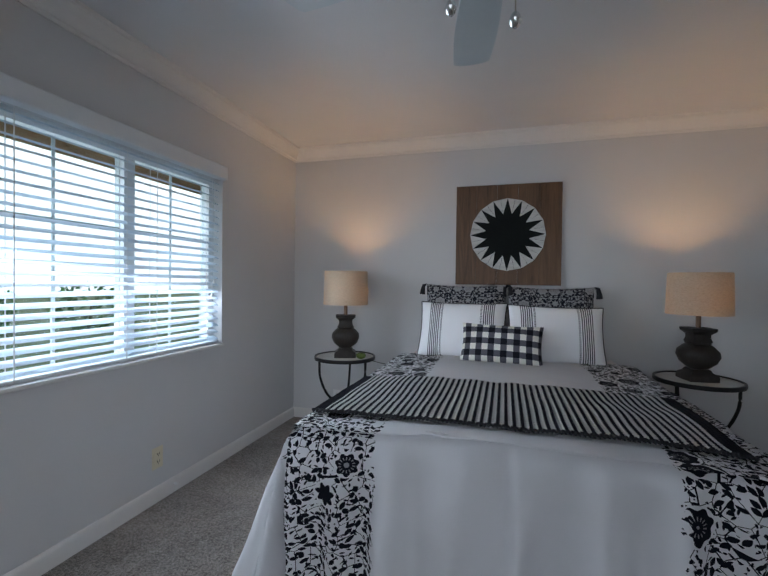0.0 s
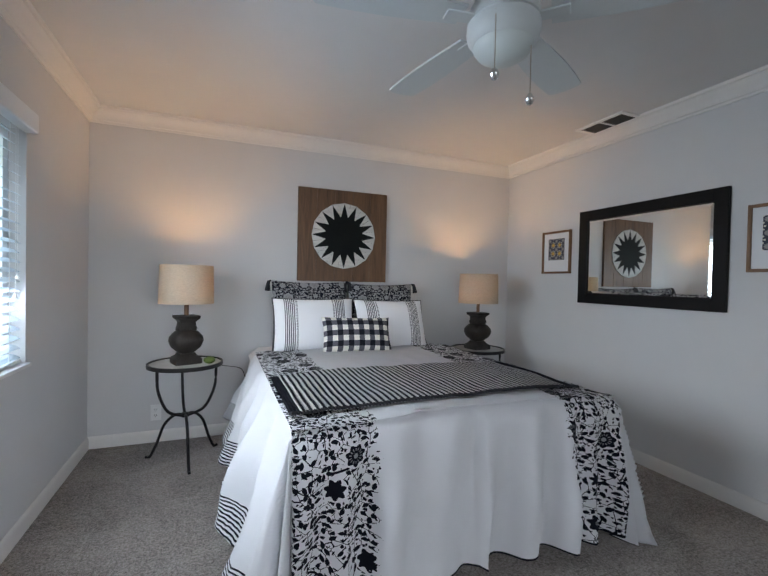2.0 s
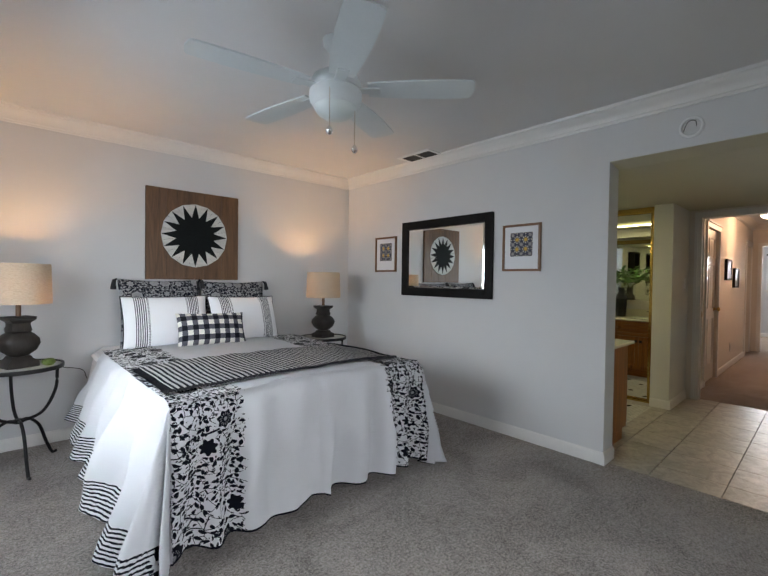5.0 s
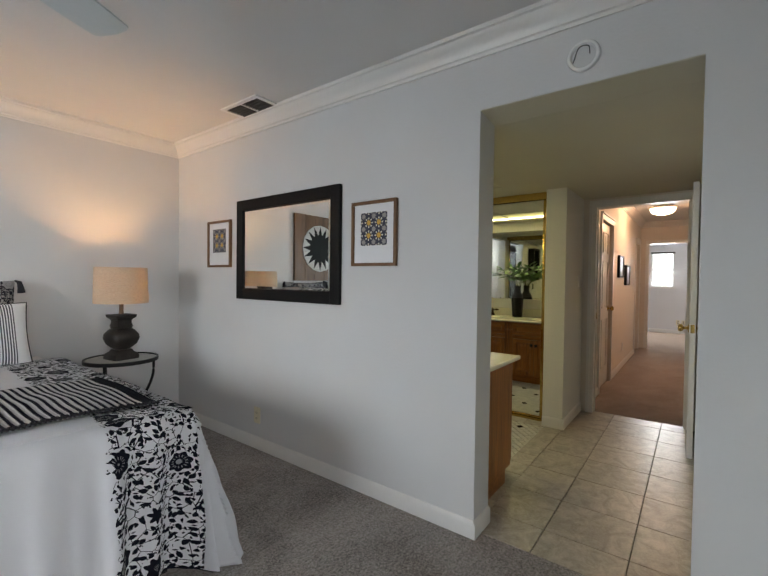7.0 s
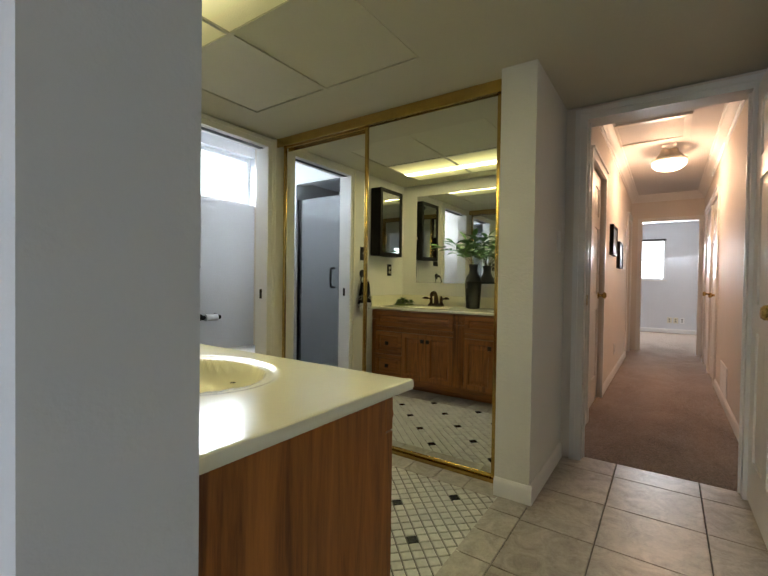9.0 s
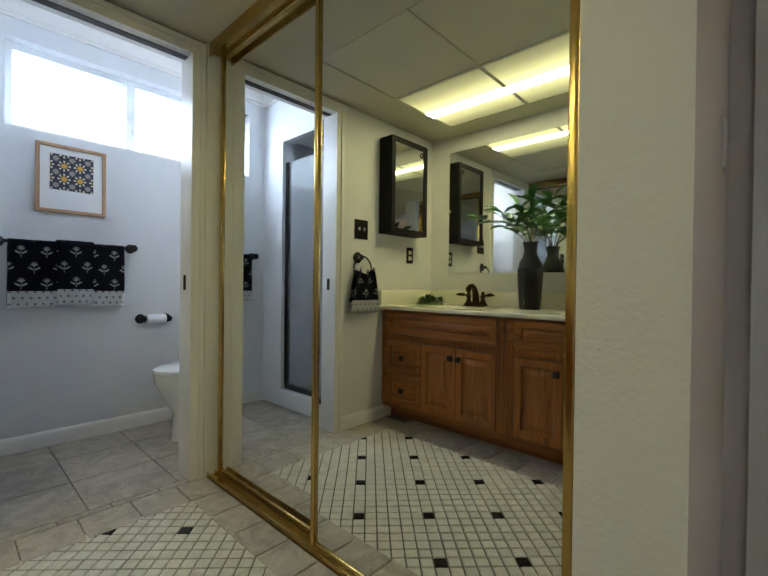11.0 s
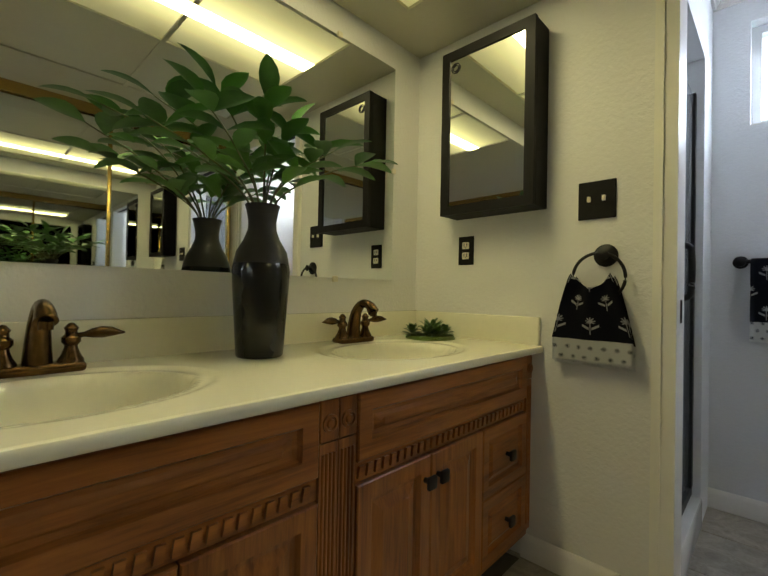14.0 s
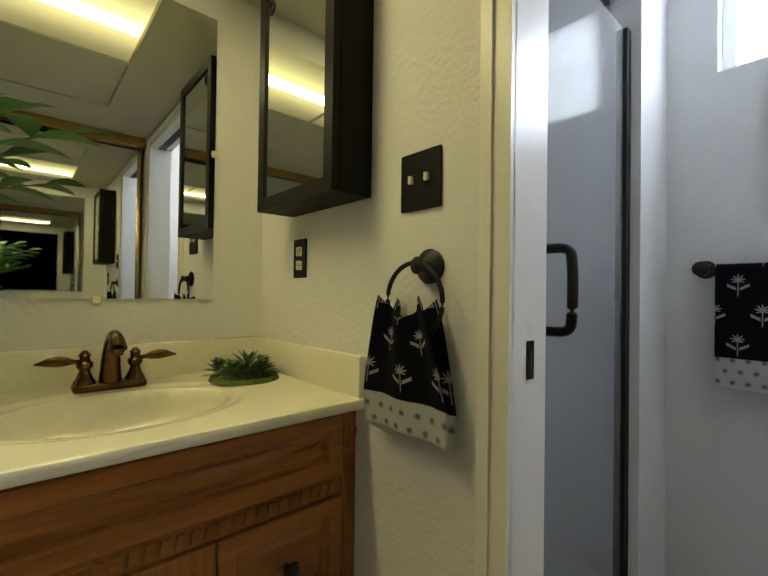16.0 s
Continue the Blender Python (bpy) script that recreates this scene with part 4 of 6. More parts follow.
panel_door("door_hall", "white six-panel door with brass knobs, standing wide open", 0.715, 1.955, pose(HX - 0.018, -0.335, 0.012, 0, 0, 180.5))
panel_door("door_closed", "white six-panel closed hall door with brass knob", 0.715, 1.955, pose(7.7175, HS - 0.02, 0.005, 0, 0, 180), group="closed doors of the hall")
panel_door("door_closed", "white six-panel closed hall door with brass knob", 0.695, 1.955, pose(8.5475, HS - 0.02, 0.005, 0, 0, 180), group="closed doors of the hall")
panel_door("door_closed", "white six-panel closed door of the side room", 0.754, 1.955, pose(lx0 + 0.003, HN + 0.045, 0.005))
structure("wall_side_room", boxes((4.4, 6.6, 1.9, 2.0, 0, HC), (4.4, 4.45, HN + 0.1, 1.9, 0, HC), (6.5, 6.6, HN + 0.1, 1.9, 0, HC), (4.4, 6.6, HN + 0.1, 2.0, HC, HC + 0.05), (8.2, 9.1, 1.4, 1.5, 0, HC), (8.2, 9.1, HN + 0.1, 1.5, HC, HC + 0.05), (8.15, 8.2, HN + 0.1, 1.5, 0, HC)), M["hall_wall"], "painted walls of the side rooms")

# ---- window of the bedroom ----
win = thing("window_1", "white vinyl sliding window in the bedroom wall", "window", W - 0.13, (WY0 + WY1) / 2, WZ0, kind="structure")
hw, hh = (WY1 - WY0) / 2, WZ1 - WZ0
part("window_frame", boxes((0, 0.06, -hw, -hw + 0.05, 0, hh), (0, 0.06, hw - 0.05, hw, 0, hh), (0, 0.06, -hw + 0.05, hw - 0.05, 0, 0.05), (0, 0.06, -hw + 0.05, hw - 0.05, hh - 0.05, hh)), M["vinyl"], win)
part("mullion", boxes((-0.01, 0.055, 0.01, 0.075, 0.05, hh - 0.05)), M["vinyl"], win)
for a, b in ((-hw + 0.05, 0.01), (0.075, hw - 0.05)):
    pn = part("pane", boxes((0.02, 0.024, a, b, 0.05, hh - 0.05)), M["glass"], win)
    pn.visible_shadow = False
    part("muntin", boxes((0.012, 0.02, (a + b) / 2 - 0.007, (a + b) / 2 + 0.007, 0.05, hh - 0.05)), M["vinyl"], win)
    part("muntin", boxes((0.012, 0.02, a, b, hh * 0.62, hh * 0.62 + 0.014)), M["vinyl"], win)
part("window_sill", soft_box(0.06, 0.155, -hw - 0.0, hw + 0.0, -0.0, 0.018, 0.004), M["trim"], win)

blind = thing("window_blind", "white faux-wood venetian blind, lowered with open slats", "blind", W - 0.035, (WY0 + WY1) / 2, WZ0)
part("valance", soft_box(0.03, 0.088, -hw - 0.03, hw - 0.01, hh - 0.018, hh + 0.072, 0.008), M["slat"], blind, "white blind valance")
sl = grid(2, 1, lambda u, v: (-0.024 + 0.048 * u, (v - 0.5) * 2 * (hw - 0.012), 0.003 * (1 - (2 * u - 1) ** 2)))
ret = bmesh.ops.solidify(sl, geom=sl.faces[:], thickness=0.003)
first = part("slat", sl, M["slat_thin"], blind)
count = 24
for k in range(count):
    m = pose(0, 0, 0.055 + k * (hh - 0.09) / (count - 1), 0, 28, 0)
    if k == 0:
        first.matrix_basis = m
    else:
        share("slat", first.data, blind, m)
part("bottom_rail", soft_box(-0.024, 0.024, -hw + 0.012, hw - 0.012, 0.02, 0.036, 0.004), M["slat"], blind)
for y in (-hw + 0.16, -0.03, 0.16, hw - 0.14):
    part("ladder_cord", boxes((-0.026, -0.0245, y - 0.002, y + 0.002, 0.03, hh), (0.0245, 0.026, y - 0.002, y + 0.002, 0.03, hh)), M["white_plastic"], blind)
for y, z in ((hw - 0.075, 0.42), (hw - 0.095, 0.33)):
    bm = tube(bmesh.new(), [(0.03, y, z + 0.02), (0.03, y, hh)], 0.0012, 6)
    lathe(bm, [(0.002, 0.03), (0.004, 0.02), (0.009, 0.002), (0.001, 0)], 12, (0.03, y, z))
    part("pull_cord", bm, M["white_plastic"], blind, "thin lift cord with a small tassel", True)

# outside
structure("ground", boxes((-60, W - 0.2, -60, 60, -0.9, -0.8)), M["grass"], "lawn outside the window")
eave = thing("eave", "stained wooden roof overhang outside the window", "eave", W - 0.16, 1.66, 2.05, kind="structure")
part("soffit", boxes((-0.55, 0, -3, 3, 0.06, 0.09)), M["eave"], eave)
for y in (-1.0, -0.4, 0.2, 0.8, 1.4, 2.0):
    part("rafter", boxes((-0.55, 0, y - 0.02, y + 0.02, -0.02, 0.06)), M["eave"], eave)
part("fascia", boxes((-0.59, -0.55, -3, 3, -0.06, 0.12)), M["eave"], eave)
structure("backdrop_garden", boxes((-70.2, -70, -60, 190, -1, 60)), M["sky_glow"], "bright hazy sky")
structure("backdrop_toilet", boxes((1.5, 6.5, 5.2, 5.3, 0.5, 5)), M["sky_glow"], "bright hazy sky")
structure("backdrop_far", boxes((15.9, 16, -4, 6, 0.3, 4.5)), M["sky_glow"], "bright hazy sky")
rng = random.Random(4)
for k in range(7):
    bush = thing("hedge_bush", "leafy green shrub across the garden", "shrub", -16 - 3 * rng.random(), -6 + 3.1 * k, -0.8, group="garden shrubs")
    bm = bmesh.new()
    for j in range(420):
        d = Vector((rng.gauss(0, 1), rng.gauss(0, 1), rng.gauss(0, 1))).normalized()
        c = Vector((d.x * 1.0, d.y * 1.5, 1.0 + d.z * 1.0)) * (0.7 + 0.3 * rng.random())
        n = Vector((rng.gauss(0, 1), rng.gauss(0, 1), rng.gauss(0, 1))).normalized()
        t = n.orthogonal().normalized() * 0.13
        s = n.cross(t)
        bm.faces.new([bm.verts.new(c + q) for q in (t, s * 0.6, -t, -s * 0.6)])
    part("leaves", bm, M["leaf"], bush)
    part("trunk", tube(bmesh.new(), [(0, 0, 0), (0.05, 0, 0.6), (0, 0.1, 1.2)], [0.08, 0.06, 0.03], 8), M["stem"], bush)
house = thing("neighbour_house", "pale stucco house with a grey roof beyond the garden", "house", -32, 6, -0.8)
part("wall", boxes((-4, 4, -7, 7, 0, 2.6)), M["stucco"], house)
part("roof", prism(bmesh.new(), [(-4.4, -7.3, 2.6), (4.4, -7.3, 2.6), (0, -7.3, 4.2)], (0, 14.6, 0)), M["roof"], house)
for y in (-4, 0, 4):
    part("window", boxes((4.0, 4.04, y - 0.6, y + 0.6, 1.0, 2.1)), M["vent_dark"], house)

# ---- toilet room window ----
tw = thing("window_2", "white vinyl sliding window with bright frosted panes", "window", wx0, TN, wz0, kind="structure")
ww, wh = wx1 - wx0, wz1 - wz0
part("window_frame", boxes((0.0, 0.035, 0.07, 0.13, 0, wh), (ww - 0.035, ww, 0.07, 0.13, 0, wh), (0.035, ww - 0.035, 0.07, 0.13, 0, 0.035), (0.035, ww - 0.035, 0.07, 0.13, wh - 0.035, wh)), M["vinyl"], tw)
part("mullion", boxes((ww / 2 - 0.03, ww / 2 + 0.02, 0.065, 0.12, 0.035, wh - 0.035)), M["vinyl"], tw)
part("window_sill", boxes((0.001, ww - 0.001, 0.001, 0.07, 0.0, 0.006)), M["trim"], tw)
part("latch", soft_box(ww / 2 - 0.012, ww / 2 + 0.006, 0.05, 0.064, 0.12, 0.18, 0.003), M["vinyl"], tw)
for a, b in ((0.035, ww / 2 - 0.03), (ww / 2 + 0.02, ww - 0.035)):
    pn = part("pane", boxes((a, b, 0.095, 0.099, 0.035, wh - 0.035)), M["glass"], tw)
    pn.visible_shadow = False

# ---- bed ----
BW, BTOP, FOOT, HEAD = 0.775, 0.735, 1.33, 3.02


def bed_top(x, y):
    soft = 0.022 * math.cos(min(1, abs(x) / BW) * math.pi / 2)
    return BTOP - 0.03 + soft + 0.010 * noise.noise(Vector((x * 3, y * 3, 1.7))) + 0.007 * noise.noise(Vector((x * 9, y * 6, 4)))


def side_len(v, sgn):
    k = min(1, max(0, v / (HEAD - FOOT)))
    return 0.54 + 0.20 * k if sgn < 0 else 0.62 + 0.12 * k


FOOT_LEN = 0.70


def duvet_place(a, b):
    """a across from -1 to 1, b along from 0 at the pillows to 1 at the foot hem."""
    sgn = -1 if a < 0 else 1
    top_a, top_b = 0.56, 0.70
    fx = max(0, (abs(a) - top_a) / (1 - top_a))
    fy = max(0, (b - top_b) / (1 - top_b))
    x = sgn * min(abs(a) / top_a, 1) * BW
    y = HEAD - min(b / top_b, 1) * (HEAD - FOOT)
    d = max(fx, fy)
    if d <= 0:
        return Vector((x, y, bed_top(x, y)))
    ln = side_len(HEAD - y, sgn) if fx > fy else FOOT_LEN
    if fx > 0 and fy > 0:
        k = fy / (fx + fy)
        ln = side_len(HEAD - FOOT, sgn) * (1 - k) + FOOT_LEN * k + 0.05 * math.sin(math.pi * k)
    dist = d * ln
    q = Vector((sgn * fx, -fy, 0)).normalized()
    r = 0.09
    if dist < r * 1.57:
        out, drop = r * math.sin(dist / r), r * (1 - math.cos(dist / r))
    else:
        rest = dist - r * 1.57
        corner = min(fx, fy) / max(d, 1e-6)
        flare = ((0.42 - 0.09 * (HEAD - y) if sgn < 0 else 0.22) if fx > fy else 0.05) + 0.07 * corner
        out, drop = r + rest * flare, r + rest * math.sqrt(max(0.1, 1 - flare * flare))
    tang = (y * 1.0 if fx > fy else x) + 0.4 * math.atan2(fy, fx + 1e-6)
    fold = (0.034 if fx > fy else 0.060) * math.sin(tang * (21 if fx > fy else 30) + 1.6 * math.sin(tang * 5.3) + sgn + 1.5 * d) * (0.55 + 0.9 * abs(noise.noise(Vector((tang * 2.3, 3, 1))))) + 0.07 * noise.noise(Vector((tang * 5, d * 2.0, 7))) + 0.012 * noise.noise(Vector((tang * 17, d * 5, 2)))
    out += fold * min(1, d * 1.6) ** 0.9 - 0.06
    z = bed_top(x, y) - drop
    return Vector((x + q.x * out, y + q.y * out, max(z, 0.012 + 0.006 * d)))


def duvet_uv(a, b):
    sgn = -1 if a < 0 else 1
    u = a / 0.56 * BW
    if abs(a) > 0.56:
        u = sgn * (BW + (abs(a) - 0.56) / 0.44 * (HEM_U - BW))
    v = b / 0.70 * (HEAD - FOOT) if b < 0.70 else (HEAD - FOOT) + (b - 0.70) / 0.30 * FOOT_LEN
    return (u, v)


bed = thing("bed", "queen bed with white duvet printed with black flower bands", "bed", 0, 2.3, 0)
off = Vector((0, 2.3, 0))
bm = grid(150, 130, lambda u, v: duvet_place(2 * u - 1, v) - off, lambda u, v: duvet_uv(2 * u - 1, v))
bmesh.ops.solidify(bm, geom=bm.faces[:], thickness=0.012)
part("duvet", bm, M["duvet"], bed, "white cotton duvet with black floral bands and lined hem", "all")
part("mattress", soft_box(-0.76, 0.76, -0.95, 1.04, 0.36, 0.665, 0.06, 3), M["sheet"], bed, "", True)
part("box_spring", soft_box(-0.75, 0.75, -0.94, 1.03, 0.16, 0.355, 0.03, 2), M["sheet"], bed, "", True)
bm = grid(40, 12, lambda u, v: Vector(((2 * u - 1) * 0.80, 1.04 - 0.50 * v, 0.685 - 0.10 * max(0, abs(2 * u - 1) - 0.9) * 10 * 0.6)), None)
part("fitted_sheet", bm, M["sheet"], bed, "", True)
sk = grid(60, 6, lambda u, v: Vector((-0.775 - 0.10 * v - 0.015 * math.sin(u * 44) * v, 1.02 - 1.75 * u, 0.66 - 0.52 * v)))
part("bed_skirt", sk, M["sheet"], bed, "pale sheet hanging below the duvet", True)
for x, y in ((-0.68, -0.85), (0.68, -0.85), (-0.68, 0.9), (0.68, 0.9)):
    part("leg", boxes((x - 0.03, x + 0.03, y - 0.03, y + 0.03, 0, 0.16)), M["black_metal"], bed)

TX0, TX1, TY0, TY1 = -0.765, 0.70, 1.47, 2.13


def throw_place(u, v):
    y = TY0 + (TY1 - TY0) * v + 0.012 * math.sin(u * 9)
    x = TX0 + (TX1 - TX0) * u
    return Vector((x, y, bed_top(min(max(x, -0.75), 0.75), y) + 0.016 + 0.004 * math.sin(v * math.pi)))


throw = thing("throw_blanket", "black and white striped knit throw laid across the bed", "blanket", 0, 1.8, 0.7)
o2 = Vector((0, 1.8, 0.7))
bm = grid(170, 24, lambda u, v: throw_place(u, v) - o2, lambda u, v: ((u - 0.5) * THROW_W, v * 0.66))
bmesh.ops.solidify(bm, geom=bm.faces[:], thickness=-0.012)
part("knit", bm, M["throw"], throw, "", "all")
bm = bmesh.new()
for k in range(100):
    p = throw_place((k + 0.5) / 100, 0) - o2
    tube(bm, [p + Vector((-0.006, 0.004, 0)), p + Vector((0.0, -0.008, -0.002)), p + Vector((0.006, 0.004, 0.002))], 0.006, 6)
part("edge_stitching", bm, M["tassel"], throw, "", True)


def cushion(name, label, w, h, t, material, m, group="", piping=None, tassels=False):
    """Plump pillow lying in its own x-y plane, pinched at the corners."""
    c = thing(name, label, "pillow", group=group)
    c.matrix_basis = m

    def put(u, v, s):
        a, b = 2 * u - 1, 2 * v - 1
        pin = 1 - 0.06 * (a * a * (1 - b * b) * 0 + (1 - a * a) * b * b)
        pin2 = 1 - 0.05 * (1 - b * b) * a * a
        th = t / 2 * (max(0, 1 - abs(a) ** 2.6) * max(0, 1 - abs(b) ** 2.6)) ** 0.5
        th += 0.006 * noise.noise(Vector((a * 2.2, b * 2.2, s * 3 + w))) * (1 - abs(a)) 
        return Vector((a * w / 2 * pin2, b * h / 2 * pin, s * th))

    for s, nm in ((1, "front"), (-1, "back")):
        part(nm, grid(36, 28, lambda u, v: put(u, v, s), lambda u, v: ((u - 0.5) * w, (v - 0.5) * h)), material, c, "", "all")
    if piping:
        loop = [put(u / 20, 0, 0) for u in range(20)] + [put(1, u / 20, 0) for u in range(20)] + [put(1 - u / 20, 1, 0) for u in range(20)] + [put(0, 1 - u / 20, 0) for u in range(21)]
        part("piping", tube(bmesh.new(), loop, 0.0045, 6), piping, c, "", True)
    if tassels:
        for a in (-1, 1):
            for b in (-1, 1):
                q = Vector((a * w / 2, b * h / 2, 0))
                part("tassel", tube(bmesh.new(), [q, q + Vector((a * 0.02, -0.015, 0.01)), q + Vector((a * 0.026, -0.05, 0.01)), q + Vector((a * 0.028, -0.085, 0.01))], [0.004, 0.014, 0.017, 0.022], 9), M["tassel"], c, "black thread tassel", True)
    return c


g = "pillows on the bed"
cushion("pillow", "black pillow with white printed blossoms and tassels", 0.62, 0.56, 0.15, M["euro"], pose(-0.33, 3.20, 0.955, 78, 0, 0), g, None, True)
cushion("pillow", "black pillow with white printed blossoms and tassels", 0.60, 0.56, 0.15, M["euro"], pose(0.285, 3.20, 0.945, 78, 0, 0), g, None, True)
cushion("pillow", "white pillow with grey woven stripes leaning on the bed", 0.63, 0.42, 0.17, M["sham"], pose(-0.335, 3.03, 0.895, 70, 0, -2), g, M["tassel"])
cushion("pillow", "white pillow with grey woven stripes leaning on the bed", 0.63, 0.42, 0.17, M["sham"], pose(0.30, 3.02, 0.885, 70, 1, 4), g, M["tassel"])
cushion("pillow", "small black and white gingham lumbar pillow", 0.53, 0.27, 0.13, M["check"], pose(-0.055, 2.83, 0.835, 66, 1, -3), g)

# ---- wall art over the bed ----
art = thing("wall_art", "square walnut board with a black and white starburst", "wall art", -0.025, N, 1.62)
for k in range(5):
    a = -0.396 + k * 0.1584
    part("plank", soft_box(a + 0.0006, a + 0.1578, -0.03, -0.002, -0.392, 0.392, 0.0015, 1), M["walnut"], art)
cz, R1, R0, n = 0.0, 0.283, 0.165, 16
bm = bmesh.new()
prism(bm, [(R1 * math.cos(2 * math.pi * k / n), -0.033, cz + R1 * math.sin(2 * math.pi * k / n)) for k in range(n)], (0, 0.004, 0))
part("black_disc", bm, M["art_black"], art, "black stained starburst")
for k in range(n):
    a0 = 2 * math.pi * k / n
    a1 = 2 * math.pi * (k + 1) / n
    am = (a0 + a1) / 2
    tip = Vector((R0 * math.cos(am), -0.038, R0 * math.sin(am)))
    mid = (Vector((R1 * math.cos(a0), -0.038, R1 * math.sin(a0))) + Vector((R1 * math.cos(a1), -0.038, R1 * math.sin(a1)))) / 2
    for p, q in ((a0, 1), (a1, -1)):
        o = Vector((R1 * math.cos(p), -0.038, R1 * math.sin(p)))
        g2 = (o - mid).normalized() * 0.0012
        bm = prism(bmesh.new(), [o, mid + g2, tip + g2 * 0.3], (0, 0.005, 0))
        part("ray_wedge", bm, M["art_white"], art, "whitewashed wooden wedge" if k == 0 and q == 1 else "")

# ---- framed prints and mirror on the east wall ----


def framed_print(x, y, z, w, h, m_rot, frame_m, label, group, f=0.018, pat=(0.60, 0.46), up=0.14):
    """Local x across, z up, y towards the wall."""
    p = thing("framed_print", label, "picture", group=group)
    p.matrix_basis = Matrix.Translation((x, y, z)) @ m_rot
    for nm, r in (("left", (-w / 2, -w / 2 + f, -0.022, -0.001, -h / 2, h / 2)), ("right", (w / 2 - f, w / 2, -0.022, -0.001, -h / 2, h / 2)), ("bottom", (-w / 2 + f, w / 2 - f, -0.022, -0.001, -h / 2, -h / 2 + f)), ("top", (-w / 2 + f, w / 2 - f, -0.022, -0.001, h / 2 - f, h / 2))):
        part("frame_rail", soft_box(*r, 0.0015, 1), frame_m, p)
    part("mat_board", boxes((-w / 2 + f, w / 2 - f, -0.010, -0.006, -h / 2 + f, h / 2 - f)), M["paper"], p, "white mat board")
    pw, ph = (w - 2 * f) * pat[0], (h - 2 * f) * pat[1]
    zc = h * up
    part("print", grid(1, 1, lambda u, v: Vector(((u - 0.5) * pw, -0.0115, zc + (v - 0.5) * ph)), lambda u, v: ((u - 0.5) * pw, (v - 0.5) * ph)), M["print"], p, "geometric print in ochre, grey and black", keep=False)
    return p


face_w = Matrix.Rotation(radians(90), 4, "Z") @ Matrix.Rotation(radians(180), 4, "Z")
gp = "framed prints beside the mirror"
framed_print(E, 2.698, 1.522, 0.325, 0.37, face_w, M["frame_wood"], "brown framed geometric print on the grey wall", gp, pat=(0.64, 0.56), up=0.07)
framed_print(E, 1.122, 1.518, 0.325, 0.372, face_w, M["frame_wood"], "brown framed geometric print on the grey wall", gp, pat=(0.66, 0.56), up=0.07)
mir = thing("wall_mirror", "rectangular mirror in a wide black wooden frame", "mirror", E, 1.908, 1.465)
mw, mh, f = 1.065, 0.735, 0.078
for r in ((-mw / 2, -mw / 2 + f, -mh / 2, mh / 2), (mw / 2 - f, mw / 2, -mh / 2, mh / 2), (-mw / 2 + f, mw / 2 - f, -mh / 2, -mh / 2 + f), (-mw / 2 + f, mw / 2 - f, mh / 2 - f, mh / 2)):
    part("frame_rail", soft_box(-0.028, -0.001, *r, 0.004, 2), M["black_paint"], mir)
part("mirror_glass", nested(bmesh.new(), -mw / 2 + f, mw / 2 - f, -mh / 2 + f, mh / 2 - f, [(0, 0.014), (0.02, 0.018)], lambda u, v, h: (-h, u, v)), M["mirror"], mir, "bevelled mirror glass")

# ---- outlets, detector, vent ----


def outlet(x, y, z, rot, plate_m, socket_m, label, group="wall outlets"):
    o = thing("wall_outlet", label, "outlet", group=group)
    o.matrix_basis = pose(x, y, z, 0, 0, rot)
    part("plate", soft_box(-0.036, 0.036, -0.006, 0, -0.059, 0.059, 0.002), plate_m, o)
    for dz in (0.021, -0.021):
        s = part("socket", soft_box(-0.016, 0.016, -0.009, -0.005, dz - 0.014, dz + 0.014, 0.003), socket_m, o)
        part("slots", boxes((-0.008, -0.005, -0.0095, -0.0088, dz - 0.004, dz + 0.008), (0.005, 0.008, -0.0095, -0.0088, dz - 0.004, dz + 0.008), (-0.002, 0.002, -0.0095, -0.0088, dz - 0.011, dz - 0.007)), M["dark_slot"], s)
    return o


outlet(W, 1.822, 0.245, 90, M["ivory_plastic"], M["ivory_plastic"], "ivory double wall outlet above the baseboard")
outlet(E, 2.205, 0.245, -90, M["ivory_plastic"], M["ivory_plastic"], "ivory double wall outlet above the baseboard")
outlet(-1.45, N, 0.22, 0, M["white_plastic"], M["white_plastic"], "white wall outlet behind the side table")
outlet(6.9, HN, 0.30, 0, M["white_plastic"], M["white_plastic"], "white hall wall outlet")
stop = thing("door_stop", "small white door stop on the baseboard", "door stop", W + 0.014, 1.936, 0.05)
part("peg", prism(bmesh.new(), [(0, 0.006 * math.cos(k * 0.785), 0.006 * math.sin(k * 0.785)) for k in range(8)], (0.02, 0, 0)), M["white_plastic"], stop)
det = thing("smoke_detector", "round white smoke alarm base with a loose wire", "smoke alarm", E, 0.038, 2.182)
bm = bmesh.new()
lathe(bm, [(0.046, 0), (0.062, 0), (0.064, 0.006), (0.060, 0.014), (0.050, 0.016), (0.046, 0.010), (0.046, 0.002)], 40)
bmesh.ops.rotate(bm, verts=bm.verts, matrix=Matrix.Rotation(radians(-90), 3, "Y"))
part("ring", bm, M["white_plastic"], det, "", True)
part("back_plate", disc_x(bmesh.new(), -0.004, -0.001, 0, 0, 0.047), M["wall"], det)
part("wire", tube(bmesh.new(), curve_pts([(-0.008, 0.04, -0.02), (-0.02, 0.015, 0.03), (-0.02, -0.02, 0.03), (-0.012, -0.025, 0.0)]), 0.002, 6), M["vent_dark"], det, "dark looped wire", True)
vent = thing("ceiling_vent", "white metal ceiling air vent with dark louvres", "air vent", 1.595, 2.10, H)
part("backing", boxes((-0.085, 0.085, -0.17, 0.17, -0.003, -0.001)), M["vent_dark"], vent)
